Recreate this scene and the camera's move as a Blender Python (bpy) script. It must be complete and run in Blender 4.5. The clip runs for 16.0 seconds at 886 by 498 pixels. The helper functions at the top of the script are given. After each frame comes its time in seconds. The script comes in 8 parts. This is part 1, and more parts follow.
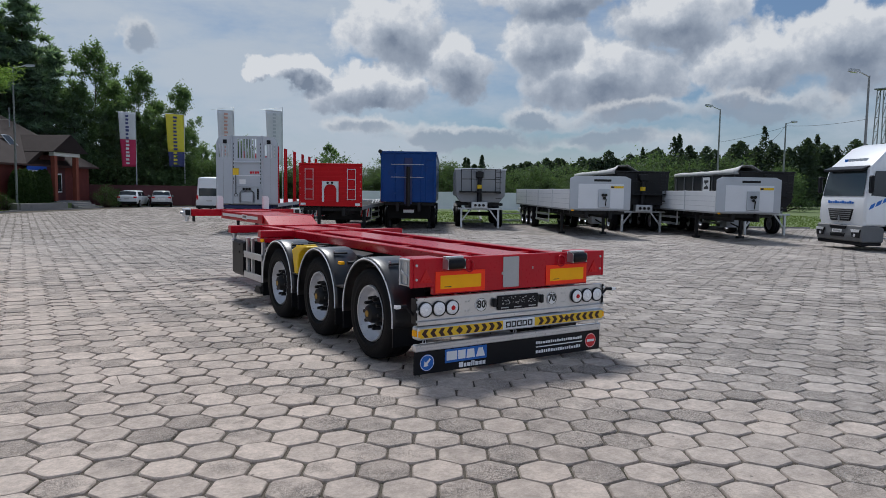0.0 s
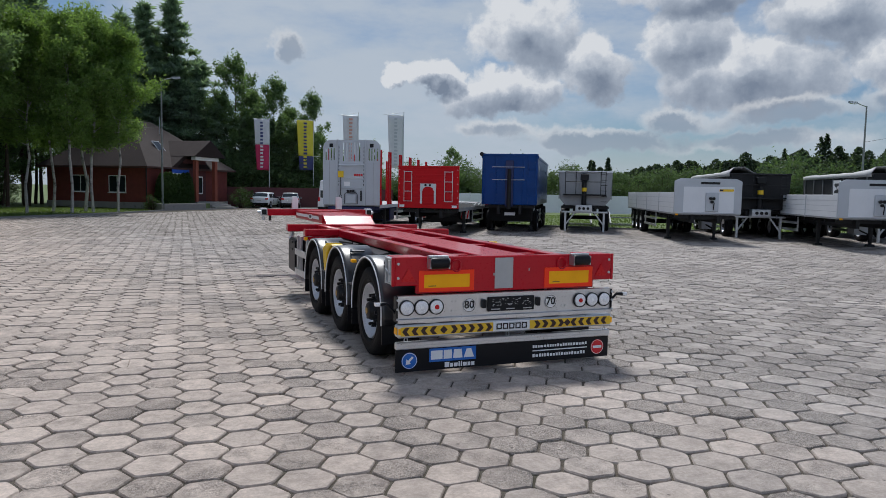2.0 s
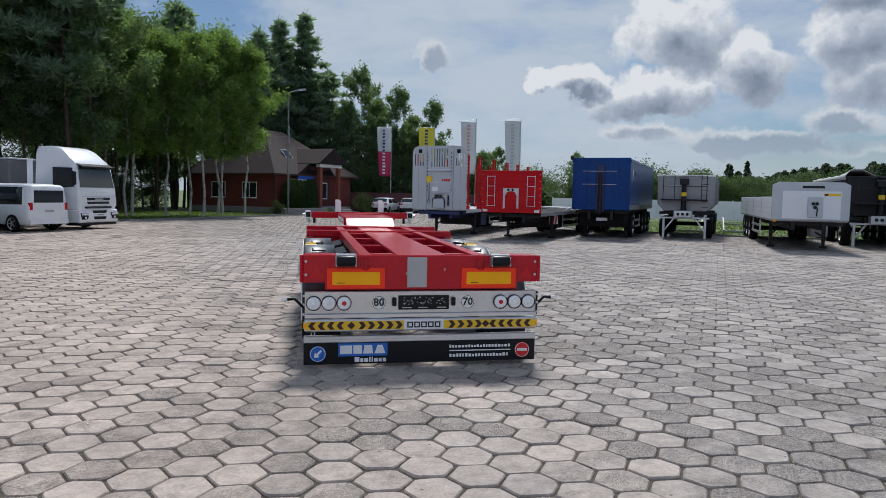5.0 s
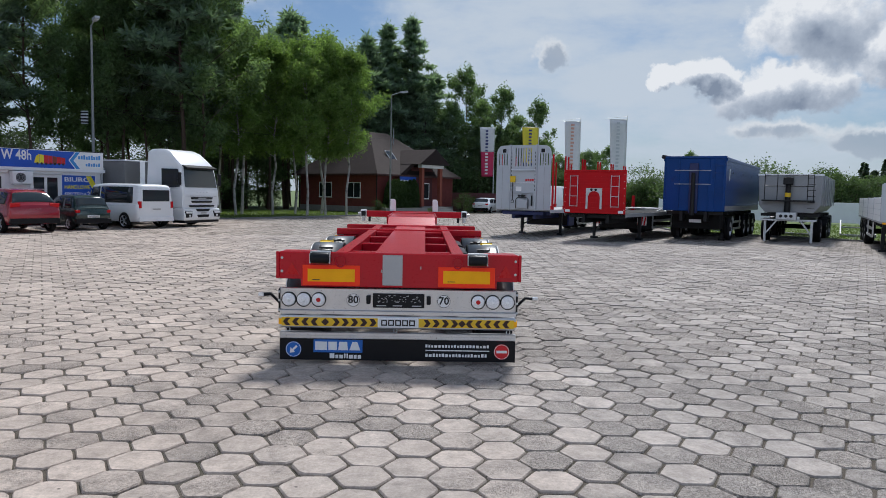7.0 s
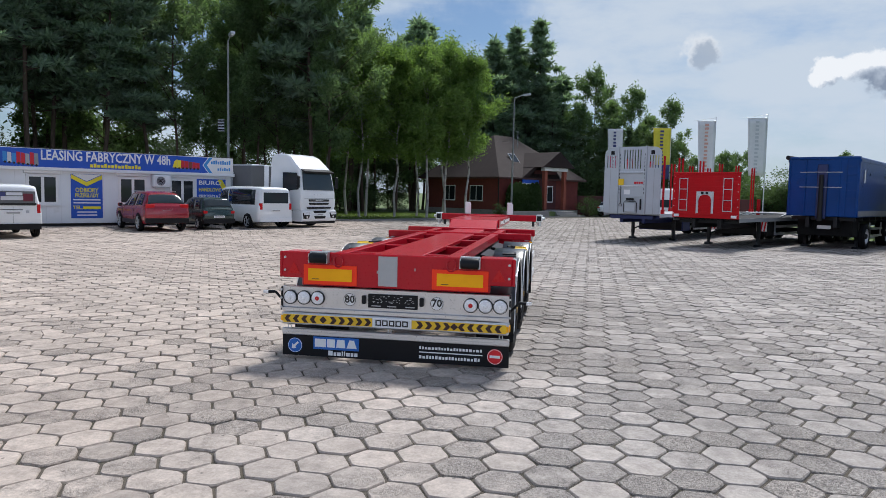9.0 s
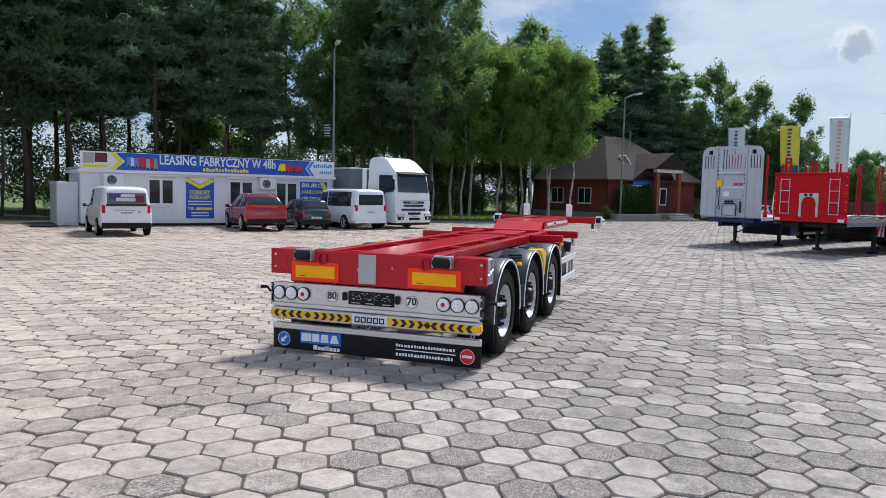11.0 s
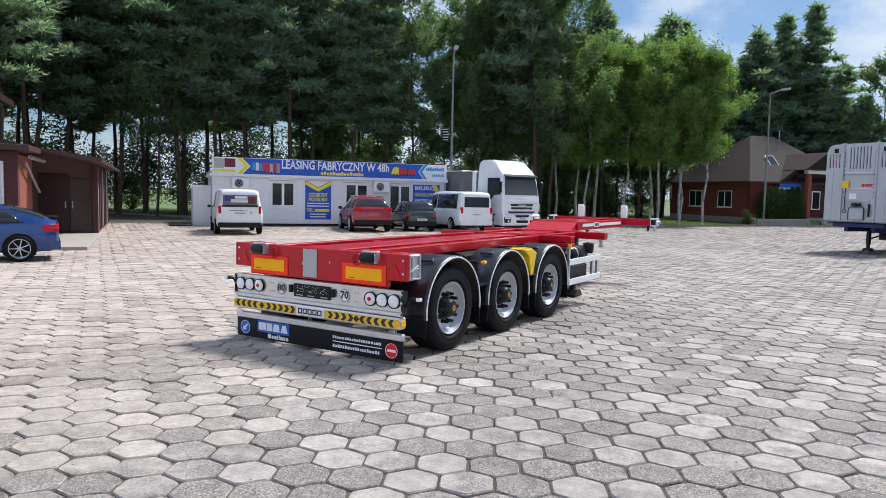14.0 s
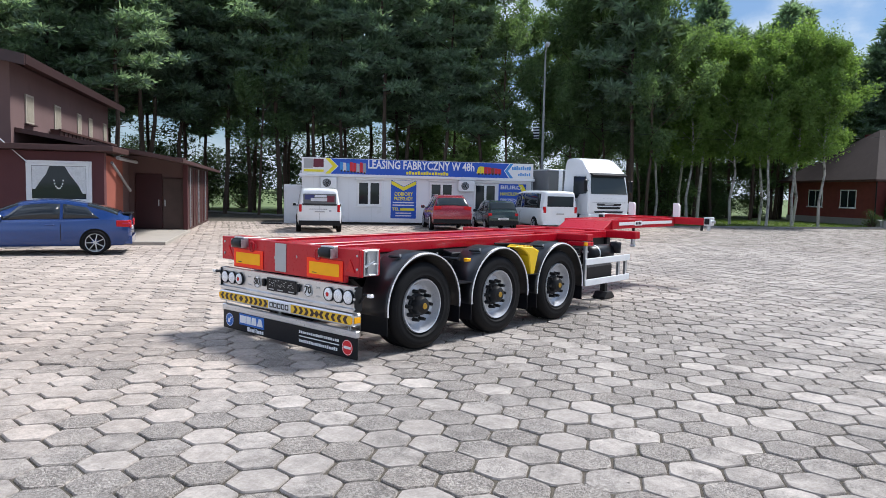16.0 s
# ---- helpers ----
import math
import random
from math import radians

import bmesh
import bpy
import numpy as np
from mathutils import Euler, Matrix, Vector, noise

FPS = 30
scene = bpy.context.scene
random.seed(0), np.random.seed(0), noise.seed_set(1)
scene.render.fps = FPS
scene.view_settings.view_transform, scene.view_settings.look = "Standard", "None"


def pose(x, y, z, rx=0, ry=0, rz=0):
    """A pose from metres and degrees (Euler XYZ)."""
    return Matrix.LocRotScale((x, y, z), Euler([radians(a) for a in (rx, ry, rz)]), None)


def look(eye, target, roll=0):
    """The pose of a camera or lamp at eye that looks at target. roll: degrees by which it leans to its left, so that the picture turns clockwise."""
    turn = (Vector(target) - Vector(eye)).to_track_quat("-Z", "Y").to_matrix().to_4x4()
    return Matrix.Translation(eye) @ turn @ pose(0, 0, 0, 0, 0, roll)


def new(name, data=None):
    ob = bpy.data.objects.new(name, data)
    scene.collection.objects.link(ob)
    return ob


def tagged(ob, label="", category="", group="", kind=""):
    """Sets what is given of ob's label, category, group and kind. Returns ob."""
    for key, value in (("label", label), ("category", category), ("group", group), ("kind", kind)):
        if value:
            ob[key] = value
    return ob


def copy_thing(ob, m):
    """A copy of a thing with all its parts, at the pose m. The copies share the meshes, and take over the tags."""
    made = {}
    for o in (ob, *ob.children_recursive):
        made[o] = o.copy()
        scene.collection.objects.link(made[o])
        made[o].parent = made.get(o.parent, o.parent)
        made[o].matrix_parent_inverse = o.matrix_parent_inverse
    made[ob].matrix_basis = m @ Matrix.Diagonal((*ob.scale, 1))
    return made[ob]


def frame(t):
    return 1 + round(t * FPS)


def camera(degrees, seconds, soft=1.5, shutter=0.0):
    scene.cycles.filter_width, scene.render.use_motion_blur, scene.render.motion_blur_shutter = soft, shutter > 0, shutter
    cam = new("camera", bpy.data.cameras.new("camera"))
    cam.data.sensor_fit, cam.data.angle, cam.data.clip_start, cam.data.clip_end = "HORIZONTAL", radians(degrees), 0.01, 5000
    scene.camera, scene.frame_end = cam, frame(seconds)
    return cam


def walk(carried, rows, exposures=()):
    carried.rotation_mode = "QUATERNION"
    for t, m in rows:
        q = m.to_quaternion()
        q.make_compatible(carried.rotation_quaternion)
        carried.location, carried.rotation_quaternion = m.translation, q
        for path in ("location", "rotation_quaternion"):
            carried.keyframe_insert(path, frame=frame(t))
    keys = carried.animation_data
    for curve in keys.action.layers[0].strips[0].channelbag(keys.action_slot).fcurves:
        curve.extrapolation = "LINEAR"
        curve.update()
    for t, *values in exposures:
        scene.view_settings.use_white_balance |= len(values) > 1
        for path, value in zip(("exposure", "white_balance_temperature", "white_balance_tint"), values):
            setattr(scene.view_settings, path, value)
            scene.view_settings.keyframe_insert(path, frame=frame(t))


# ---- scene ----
cam = camera(63.8, 16.0, 0.55)
METRES, EYE, TILT, LEAN, TURN = 12.416, 1.85, 0.0, 0.0, -32.7
ROWS = [
    (0.0, 0.0, 0.0, 0.0, 0.07, -4.72, -0.84),
    (0.5, 0.0288, 0.0002, -0.0006, 1.49, -4.74, -0.85),
    (1.0, 0.0564, 0.0016, -0.0016, 4.06, -4.71, -0.9),
    (1.5, 0.0847, 0.0053, -0.0007, 7.79, -4.74, -1.01),
    (2.0, 0.1163, 0.0098, -0.0011, 10.68, -4.63, -1.07),
    (2.5, 0.149, 0.0137, -0.0006, 12.56, -4.42, -1.08),
    (3.0, 0.1812, 0.0171, -0.0017, 14.02, -4.3, -1.05),
    (5.5, 0.3284, 0.0631, -0.0021, 23.71, -4.39, -1.07),
    (6.0, 0.3528, 0.0779, -0.003, 25.3, -4.4, -1.07),
    (6.5, 0.3779, 0.0937, -0.0015, 27.76, -4.44, -1.09),
    (7.0, 0.4043, 0.1103, -0.002, 31.28, -4.49, -1.16),
    (7.5, 0.4287, 0.127, -0.0011, 34.14, -4.46, -1.19),
    (8.0, 0.4531, 0.1463, -0.0007, 37.26, -4.47, -1.24),
    (8.5, 0.4779, 0.1656, -0.0006, 40.09, -4.49, -1.27),
    (9.0, 0.5021, 0.1824, 0.0002, 42.4, -4.48, -1.29),
    (11.5, 0.6097, 0.2988, -0.0002, 54.95, -4.5, -1.29),
    (12.0, 0.629, 0.3256, -0.0016, 57.42, -4.53, -1.31),
    (12.5, 0.6462, 0.3526, -0.0014, 59.26, -4.5, -1.32),
    (13.0, 0.6638, 0.3798, -0.0009, 60.9, -4.49, -1.31),
    (13.5, 0.683, 0.4064, -0.0019, 62.68, -4.45, -1.28),
    (14.0, 0.6966, 0.4322, -0.0021, 64.71, -4.42, -1.29),
    (14.5, 0.704, 0.4619, -0.0026, 66.88, -4.45, -1.3),
    (15.0, 0.7119, 0.4937, -0.0028, 69.24, -4.52, -1.28),
    (15.5, 0.719, 0.5271, -0.0032, 72.18, -4.58, -1.28),
    (16.0, 0.7235, 0.563, -0.0049, 73.98, -4.58, -1.27),
]
walk(cam, [(t, pose(0, 0, EYE, TILT, LEAN, TURN) @ pose(METRES * x, METRES * y, METRES * z, 90 + pitch, roll, yaw)) for t, x, y, z, yaw, pitch, roll in ROWS],
     [(0.0, -0.44, 6200, 10), (3.0, -0.40, 6200, 10), (6.0, -0.26, 6200, 10), (9.0, -0.04, 6200, 10), (12.5, 0.23, 6200, 10), (16.0, 0.34, 6200, 10)])

# ---------------------------------------------------------------- world and sun
SUN_AZ = radians(16)          # clockwise from +y
SUN_EL = radians(54)


VEIL_TONE = (0.66, 0.735, 0.82)

# The clouds of the day: azimuth clockwise from +y, elevation, half width and half height, in degrees.
HEAPS = [(18.3, 8.9, 1.6, 0.9), (21.3, 9.2, 2.2, 1.4), (28.3, 12.2, 4.6, 3.3), (26.4, 7.9, 5.6, 2.2), (33.6, 9.8, 3.6, 2.8), (39.8, 11.6, 4.3, 3.2),
         (41.5, 15.2, 7.5, 2.2), (44.4, 9.2, 7.0, 3.3), (49.5, 12.9, 6.0, 2.7), (55.8, 9.4, 4.9, 3.0), (61.5, 10.2, 5.2, 3.0), (70.0, 12.0, 6.0, 3.0)]
FLATS = [(9.8, 10.6, 1.7, 1.5), (41.0, 5.6, 5.0, 1.0), (47.7, 6.2, 5.6, 1.2), (34.5, 4.3, 8.0, 1.0), (46.0, 3.9, 7.0, 0.9), (27.0, 4.9, 4.6, 0.9), (56.0, 6.6, 6.0, 1.2)]
GAPS = [(58.5, 13.6, 6.5, 2.6), (-7.5, 13.4, 7.0, 2.8), (-22.0, 14.0, 6.0, 3.0), (52.5, 6.6, 3.5, 1.6)]
VEILS = [(13.0, 8.0, 17.0, 9.0), (33.0, 12.0, 14.0, 8.0), (1.0, 9.5, 9.0, 5.0)]


def build_world():
    w = bpy.data.worlds.new("sky")
    scene.world = w
    w.use_nodes = True
    nt = w.node_tree
    nt.nodes.clear()
    N, L = nt.nodes.new, nt.links.new
    out, bg = N("ShaderNodeOutputWorld"), N("ShaderNodeBackground")
    sky = N("ShaderNodeTexSky")
    sky.sky_type, sky.sun_disc = "NISHITA", False
    sky.sun_elevation, sky.sun_rotation = SUN_EL, SUN_AZ
    tc = N("ShaderNodeTexCoord")
    sep = N("ShaderNodeSeparateXYZ")
    L(tc.outputs["Generated"], sep.inputs[0])

    def put(sock, v):
        if isinstance(v, (int, float)):
            sock.default_value = v
        elif isinstance(v, tuple):
            sock.default_value = v if len(v) == len(sock.default_value) else (*v, 1)
        else:
            L(v, sock)

    def calc(op, a, b=0.0):
        n = N("ShaderNodeMath"); n.operation = op
        put(n.inputs[0], a); put(n.inputs[1], b)
        return n.outputs[0]

    def vec(op, a, b=(0.0, 0.0, 0.0), c=None):
        n = N("ShaderNodeVectorMath"); n.operation = op
        put(n.inputs[0], a); put(n.inputs[1], b)
        if c is not None:
            put(n.inputs[2], c)
        return n.outputs["Value"] if op == "LENGTH" else n.outputs[0]

    def rng(v, a, b, c=0.0, d=1.0, smooth=True):
        n = N("ShaderNodeMapRange"); n.interpolation_type = "SMOOTHSTEP" if smooth else "LINEAR"
        for s, q in zip(n.inputs[:5], (v, a, b, c, d)):
            put(s, q)
        return n.outputs[0]

    def mix(fac, a, b):
        m = N("ShaderNodeMix"); m.data_type = "RGBA"
        put(m.inputs[0], fac); put(m.inputs[6], a); put(m.inputs[7], b)
        return m.outputs[2]

    def fbm(at, scale, detail=6, rough=0.58):
        n = N("ShaderNodeTexNoise")
        n.inputs["Scale"].default_value, n.inputs["Detail"].default_value, n.inputs["Roughness"].default_value = scale, detail, rough
        L(at, n.inputs["Vector"])
        return n

    def puffs(at, scale):
        n = N("ShaderNodeTexVoronoi"); n.feature = "SMOOTH_F1"
        n.inputs["Scale"].default_value, n.inputs["Smoothness"].default_value = scale, 0.35
        L(at, n.inputs["Vector"])
        return calc("SUBTRACT", 0.5, n.outputs["Distance"])

    # direction as degrees of azimuth and elevation, wandering a little so that no outline is smooth
    d = tc.outputs["Generated"]
    ang = N("ShaderNodeCombineXYZ")
    L(calc("MULTIPLY", calc("ARCTAN2", sep.outputs["X"], sep.outputs["Y"]), 57.2958), ang.inputs[0])
    L(calc("MULTIPLY", calc("ARCSINE", sep.outputs["Z"]), 57.2958), ang.inputs[1])
    wander = vec("SUBTRACT", fbm(d, 13.0, 5, 0.6).outputs["Color"], (0.5, 0.5, 0.5))
    spot = vec("MULTIPLY_ADD", wander, (7.0, 4.0, 0.0), ang.outputs[0])

    def field(at, blobs):
        total = None
        for a, e, ra, re in blobs:
            f = calc("SUBTRACT", 1.0, vec("LENGTH", vec("MULTIPLY_ADD", at, (1 / ra, 1 / re, 0.0), (-a / ra, -e / re, 0.0))))
            total = f if total is None else calc("MAXIMUM", total, f)
        return total

    # blue sky, and a thin bright veil over it
    skyc = N("ShaderNodeMix"); skyc.data_type, skyc.blend_type = "RGBA", "MULTIPLY"
    skyc.inputs[0].default_value = 1.0
    L(sky.outputs[0], skyc.inputs[6]); skyc.inputs[7].default_value = (0.056, 0.072, 0.088, 1)
    long = vec("MULTIPLY", d, (1.0, 1.0, 2.6))
    streak = fbm(long, 2.6, 7, 0.6).outputs[0]
    veil = calc("ADD", streak, calc("SUBTRACT", calc("MULTIPLY", calc("MAXIMUM", field(spot, VEILS), 0.0), 0.19), calc("MULTIPLY", calc("MAXIMUM", field(spot, GAPS), 0.0), 0.34)))
    thin = calc("ADD", veil, calc("MULTIPLY", calc("SUBTRACT", fbm(vec("MULTIPLY", d, (1.0, 1.0, 4.0)), 9.0, 6, 0.6).outputs[0], 0.5), 0.22))
    base = mix(calc("MULTIPLY", rng(thin, 0.34, 0.68, 0.08, 0.98), rng(sep.outputs["Z"], 0.24, 0.50, 1.0, 0.30)), skyc.outputs[2], VEIL_TONE)
    # cumulus: heaps with round tops in the view, broken cloud overhead and behind
    puff = calc("ADD", calc("MULTIPLY", puffs(d, 20.0), 0.30), calc("ADD", calc("MULTIPLY", puffs(d, 55.0), 0.20), calc("MULTIPLY", calc("SUBTRACT", fbm(d, 11.0, 9, 0.6).outputs[0], 0.5), 1.5)))
    broken = calc("MULTIPLY", calc("SUBTRACT", fbm(long, 2.1, 8, 0.6).outputs[0], 0.53), 5.0)
    away = calc("ADD", calc("MULTIPLY", sep.outputs["X"], -math.sin(SUN_AZ)), calc("MULTIPLY", sep.outputs["Y"], -math.cos(SUN_AZ)))
    # opposite the sun, out of view, cloud is added down to the horizon as fill
    overhead = calc("SUBTRACT", broken, calc("MULTIPLY", rng(sep.outputs["Z"], 0.27, 0.42, 3.0, 0.0), rng(away, -0.2, 0.2, 1.0, 0.0)))
    up = vec("ADD", spot, (-0.5, 1.0, 0.0))
    heap, above = (calc("MAXIMUM", field(p, HEAPS), overhead) for p in (spot, up))
    dens = calc("ADD", heap, puff)
    shade = calc("ADD", calc("ADD", 0.05, calc("MULTIPLY", dens, 0.46)), calc("MULTIPLY", calc("SUBTRACT", above, heap), 0.95))
    shade = calc("ADD", shade, calc("MULTIPLY", calc("SUBTRACT", fbm(d, 34.0, 6, 0.6).outputs[0], 0.5), 0.55))
    ramp = N("ShaderNodeValToRGB")
    stops = ((0.0, (0.99, 1.0, 1.01)), (0.11, (0.76, 0.80, 0.86)), (0.32, (0.50, 0.56, 0.65)), (0.70, (0.28, 0.335, 0.43)))
    for k, (p, c) in enumerate(stops):
        el = ramp.color_ramp.elements[k] if k < 2 else ramp.color_ramp.elements.new(p)
        el.position, el.color = p, (*c, 1)
    L(shade, ramp.inputs[0])
    # unseen clouds opposite the sun, made over twice as bright to fill shaded fronts
    front = N("ShaderNodeCombineXYZ")
    for k, top in enumerate((2.25, 2.35, 2.60)):
        L(rng(away, -0.1, 0.6, 1.0, top), front.inputs[k])
    heaped = vec("MULTIPLY", ramp.outputs[0], front.outputs[0])
    col = mix(rng(dens, -0.04, 0.25), base, heaped)
    # flat banks low in the sky, pale above and grey below
    flat = calc("ADD", field(spot, FLATS), calc("MULTIPLY", puff, 0.8))
    bank = mix(rng(calc("ADD", flat, calc("MULTIPLY", calc("SUBTRACT", field(up, FLATS), field(spot, FLATS)), 0.35)), 0.05, 0.5), (0.90, 0.91, 0.92), (0.40, 0.46, 0.55))
    col = mix(rng(flat, -0.05, 0.45, 0.0, 0.72), col, bank)
    col = mix(rng(sep.outputs["Z"], 0.0, 0.085, 0.65, 0.0), col, (0.62, 0.70, 0.78))
    L(col, bg.inputs[0])
    bg.inputs[1].default_value = 0.92
    L(bg.outputs[0], out.inputs[0])


build_world()
sun = new("sun", bpy.data.lights.new("sun", "SUN"))
sun.data.energy, sun.data.angle, sun.data.color = 4.2, radians(11), (1.0, 0.97, 0.935)
sun.matrix_world = look((0, 0, 30), (-math.sin(SUN_AZ) * math.cos(SUN_EL), -math.cos(SUN_AZ) * math.cos(SUN_EL), 30 - math.sin(SUN_EL)))


# ---------------------------------------------------------------- materials
def material(name, colour, rough=0.5, metal=0.0, vary=0.12, scale=4.0, fine=60.0, bump=0.0, coat=0.0, dirt=None, dirt_at=0.62, random_by=None, spread=0.0, spec=0.5):
    """A surface with variation at two scales; random_by: 'island' or 'object' gives each piece its own tone."""
    m = bpy.data.materials.new(name)
    m.use_nodes = True
    nt = m.node_tree
    N, L = nt.nodes.new, nt.links.new
    b = nt.nodes["Principled BSDF"]
    tc = N("ShaderNodeTexCoord")
    big, small = N("ShaderNodeTexNoise"), N("ShaderNodeTexNoise")
    for n, s, d in ((big, scale, 4), (small, fine, 5)):
        n.inputs["Scale"].default_value, n.inputs["Detail"].default_value = s, d
        n.inputs["Roughness"].default_value = 0.6
        L(tc.outputs["Object"], n.inputs["Vector"])
    add = N("ShaderNodeMath"); add.operation = "ADD"
    L(big.outputs[0], add.inputs[0]); L(small.outputs[0], add.inputs[1])
    rng = N("ShaderNodeMapRange")
    rng.inputs["From Min"].default_value, rng.inputs["From Max"].default_value = 0.65, 1.35
    rng.inputs["To Min"].default_value, rng.inputs["To Max"].default_value = 1 - vary, 1 + vary
    L(add.outputs[0], rng.inputs["Value"])
    val = rng.outputs[0]
    if random_by:
        src = N("ShaderNodeNewGeometry").outputs["Random Per Island"] if random_by == "island" else N("ShaderNodeObjectInfo").outputs["Random"]
        r2 = N("ShaderNodeMapRange")
        r2.inputs["To Min"].default_value, r2.inputs["To Max"].default_value = 1 - spread, 1 + spread
        L(src, r2.inputs["Value"])
        mul = N("ShaderNodeMath"); mul.operation = "MULTIPLY"
        L(val, mul.inputs[0]); L(r2.outputs[0], mul.inputs[1])
        val = mul.outputs[0]
    sc = N("ShaderNodeVectorMath"); sc.operation = "SCALE"
    sc.inputs[0].default_value = colour
    L(val, sc.inputs["Scale"])
    col = sc.outputs[0]
    if dirt:
        rp = N("ShaderNodeMapRange")
        rp.inputs["From Min"].default_value, rp.inputs["From Max"].default_value = dirt_at, dirt_at + 0.16
        L(big.outputs[0], rp.inputs["Value"])
        mx = N("ShaderNodeMix"); mx.data_type = "RGBA"
        L(rp.outputs[0], mx.inputs[0]); L(col, mx.inputs[6]); mx.inputs[7].default_value = (*dirt, 1)
        col = mx.outputs[2]
    L(col, b.inputs["Base Color"])
    rr = N("ShaderNodeMapRange")
    rr.inputs["From Min"].default_value, rr.inputs["From Max"].default_value = 0.3, 0.7
    rr.inputs["To Min"].default_value, rr.inputs["To Max"].default_value = max(0.02, rough - 0.08), min(1, rough + 0.08)
    L(small.outputs[0], rr.inputs["Value"]); L(rr.outputs[0], b.inputs["Roughness"])
    b.inputs["Metallic"].default_value = metal
    b.inputs["Specular IOR Level"].default_value = spec
    b.inputs["Coat Weight"].default_value, b.inputs["Coat Roughness"].default_value = coat, 0.08
    if bump:
        bp = N("ShaderNodeBump")
        bp.inputs["Strength"].default_value, bp.inputs["Distance"].default_value = min(1.0, bump), 0.01
        L(small.outputs[0], bp.inputs["Height"]); L(bp.outputs[0], b.inputs["Normal"])
    return m


def glass(name, tint=(0.02, 0.025, 0.03), rough=0.04):
    """Dark glazing with a real gloss: what lies behind it is unlit."""
    m = bpy.data.materials.new(name)
    m.use_nodes = True
    b = m.node_tree.nodes["Principled BSDF"]
    b.inputs["Base Color"].default_value = (*tint, 1)
    b.inputs["Roughness"].default_value = rough
    b.inputs["IOR"].default_value = 1.5
    return m


RED = material("red_paint", (0.47, 0.0032, 0.015), 0.32, 0, 0.10, 1.5, 40, 0.015, 0.35, (0.37, 0.006, 0.018), 0.66, None, 0.0, 0.2)
RED_TRAILER = material("bright_red_paint", (0.50, 0.007, 0.012), 0.45, 0, 0.14, 1.2, 40, 0.03, 0.0, None, 0.62, None, 0.0, 0.16)
BLUE_TIP = material("tipper_blue_paint", (0.004, 0.048, 0.21), 0.30, 0, 0.25, 0.8, 30, 0.04, 0.05, (0.010, 0.022, 0.07), 0.6, None, 0.0, 0.16)
BLUE_FRAME = material("frame_blue_paint", (0.01, 0.02, 0.10), 0.45, 0, 0.15)
BLUE_CAR = material("metallic_blue_paint", (0.011, 0.050, 0.205), 0.26, 0.45, 0.08, 2, 80, 0, 0.9)
MAROON = material("metallic_maroon_paint", (0.32, 0.008, 0.022), 0.28, 0.15, 0.08, 2, 80, 0, 0.9)
GREEN_CAR = material("dark_green_paint", (0.008, 0.032, 0.028), 0.28, 0.2, 0.08, 2, 80, 0, 0.9)
WHITE = material("white_paint", (0.83, 0.845, 0.86), 0.35, 0, 0.05, 1.5, 40, 0, 0.4, (0.62, 0.62, 0.60), 0.68)
SILVER_CAR = material("silver_paint", (0.55, 0.57, 0.60), 0.3, 0.4, 0.06, 2, 60, 0, 0.8)
ALU = material("aluminium", (0.62, 0.63, 0.65), 0.34, 0.9, 0.12, 3, 90, 0.03)
BRIGHT = material("bright_zinc", (0.74, 0.75, 0.77), 0.35, 0.35, 0.15, 9, 70, 0.03)
GOLD = material("dull_gold", (0.42, 0.25, 0.03), 0.4, 0.4, 0.2)
GALV = material("galvanised_steel", (0.55, 0.57, 0.59), 0.42, 0.85, 0.2, 9, 70, 0.04)
GALV_DULL = material("weathered_zinc", (0.26, 0.27, 0.28), 0.55, 0.4, 0.25, 6, 50, 0.05)
RIM = material("grey_rim_paint", (0.62, 0.63, 0.66), 0.34, 0.45, 0.1, 8, 60)
GREY_BODY = material("light_grey_panel", (0.47, 0.50, 0.54), 0.45, 0.25, 0.08, 1.5, 50, 0.02, 0, (0.34, 0.35, 0.36), 0.66)
GREY_LIGHT = material("pale_grey_panel", (0.72, 0.74, 0.77), 0.42, 0.1, 0.06, 1.5, 50, 0.02, 0, (0.55, 0.55, 0.54), 0.68)
GREY_TIP = material("tipper_grey_paint", (0.30, 0.31, 0.32), 0.5, 0.2, 0.15, 1.5, 50, 0.04, 0, (0.2, 0.2, 0.2), 0.62)
RUBBER = material("tyre_rubber", (0.0055, 0.0055, 0.0065), 0.66, 0, 0.3, 6, 90, 0.2, 0, (0.014, 0.0135, 0.013), 0.66, None, 0.0, 0.22)
PLASTIC = material("black_plastic", (0.008, 0.0085, 0.011), 0.38, 0, 0.2, 5, 120, 0.06, 0, None, 0.6, None, 0.0, 0.22)
GUARD = material("glossy_guard_plastic", (0.008, 0.0085, 0.011), 0.45, 0, 0.15, 5, 120, 0.0, 0.9, None, 0.6, None, 0.0, 0.2)
GUARD.node_tree.nodes["Principled BSDF"].inputs["Coat Roughness"].default_value = 0.32
DARK = material("black_painted_steel", (0.010, 0.0105, 0.012), 0.45, 0, 0.3, 5, 60, 0.05, 0, None, 0.6, None, 0.0, 0.3)
UNDER = material("grimy_underbody", (0.008, 0.008, 0.008), 0.8, 0, 0.3, 5, 60, 0.1, 0, None, 0.6, None, 0.0, 0.2)
YELLOW = material("yellow_plastic", (0.80, 0.52, 0.01), 0.42, 0, 0.1, 6, 60)
AMBER = material("amber_reflector", (1.0, 0.46, 0.012), 0.45, 0, 0.08, 8, 200, 0.05, 0, None, 0.6, None, 0.0, 0.12)
FLUO = material("fluorescent_red_reflector", (1.0, 0.060, 0.022), 0.45, 0, 0.06, 8, 200, 0.05, 0, None, 0.6, None, 0.0, 0.12)
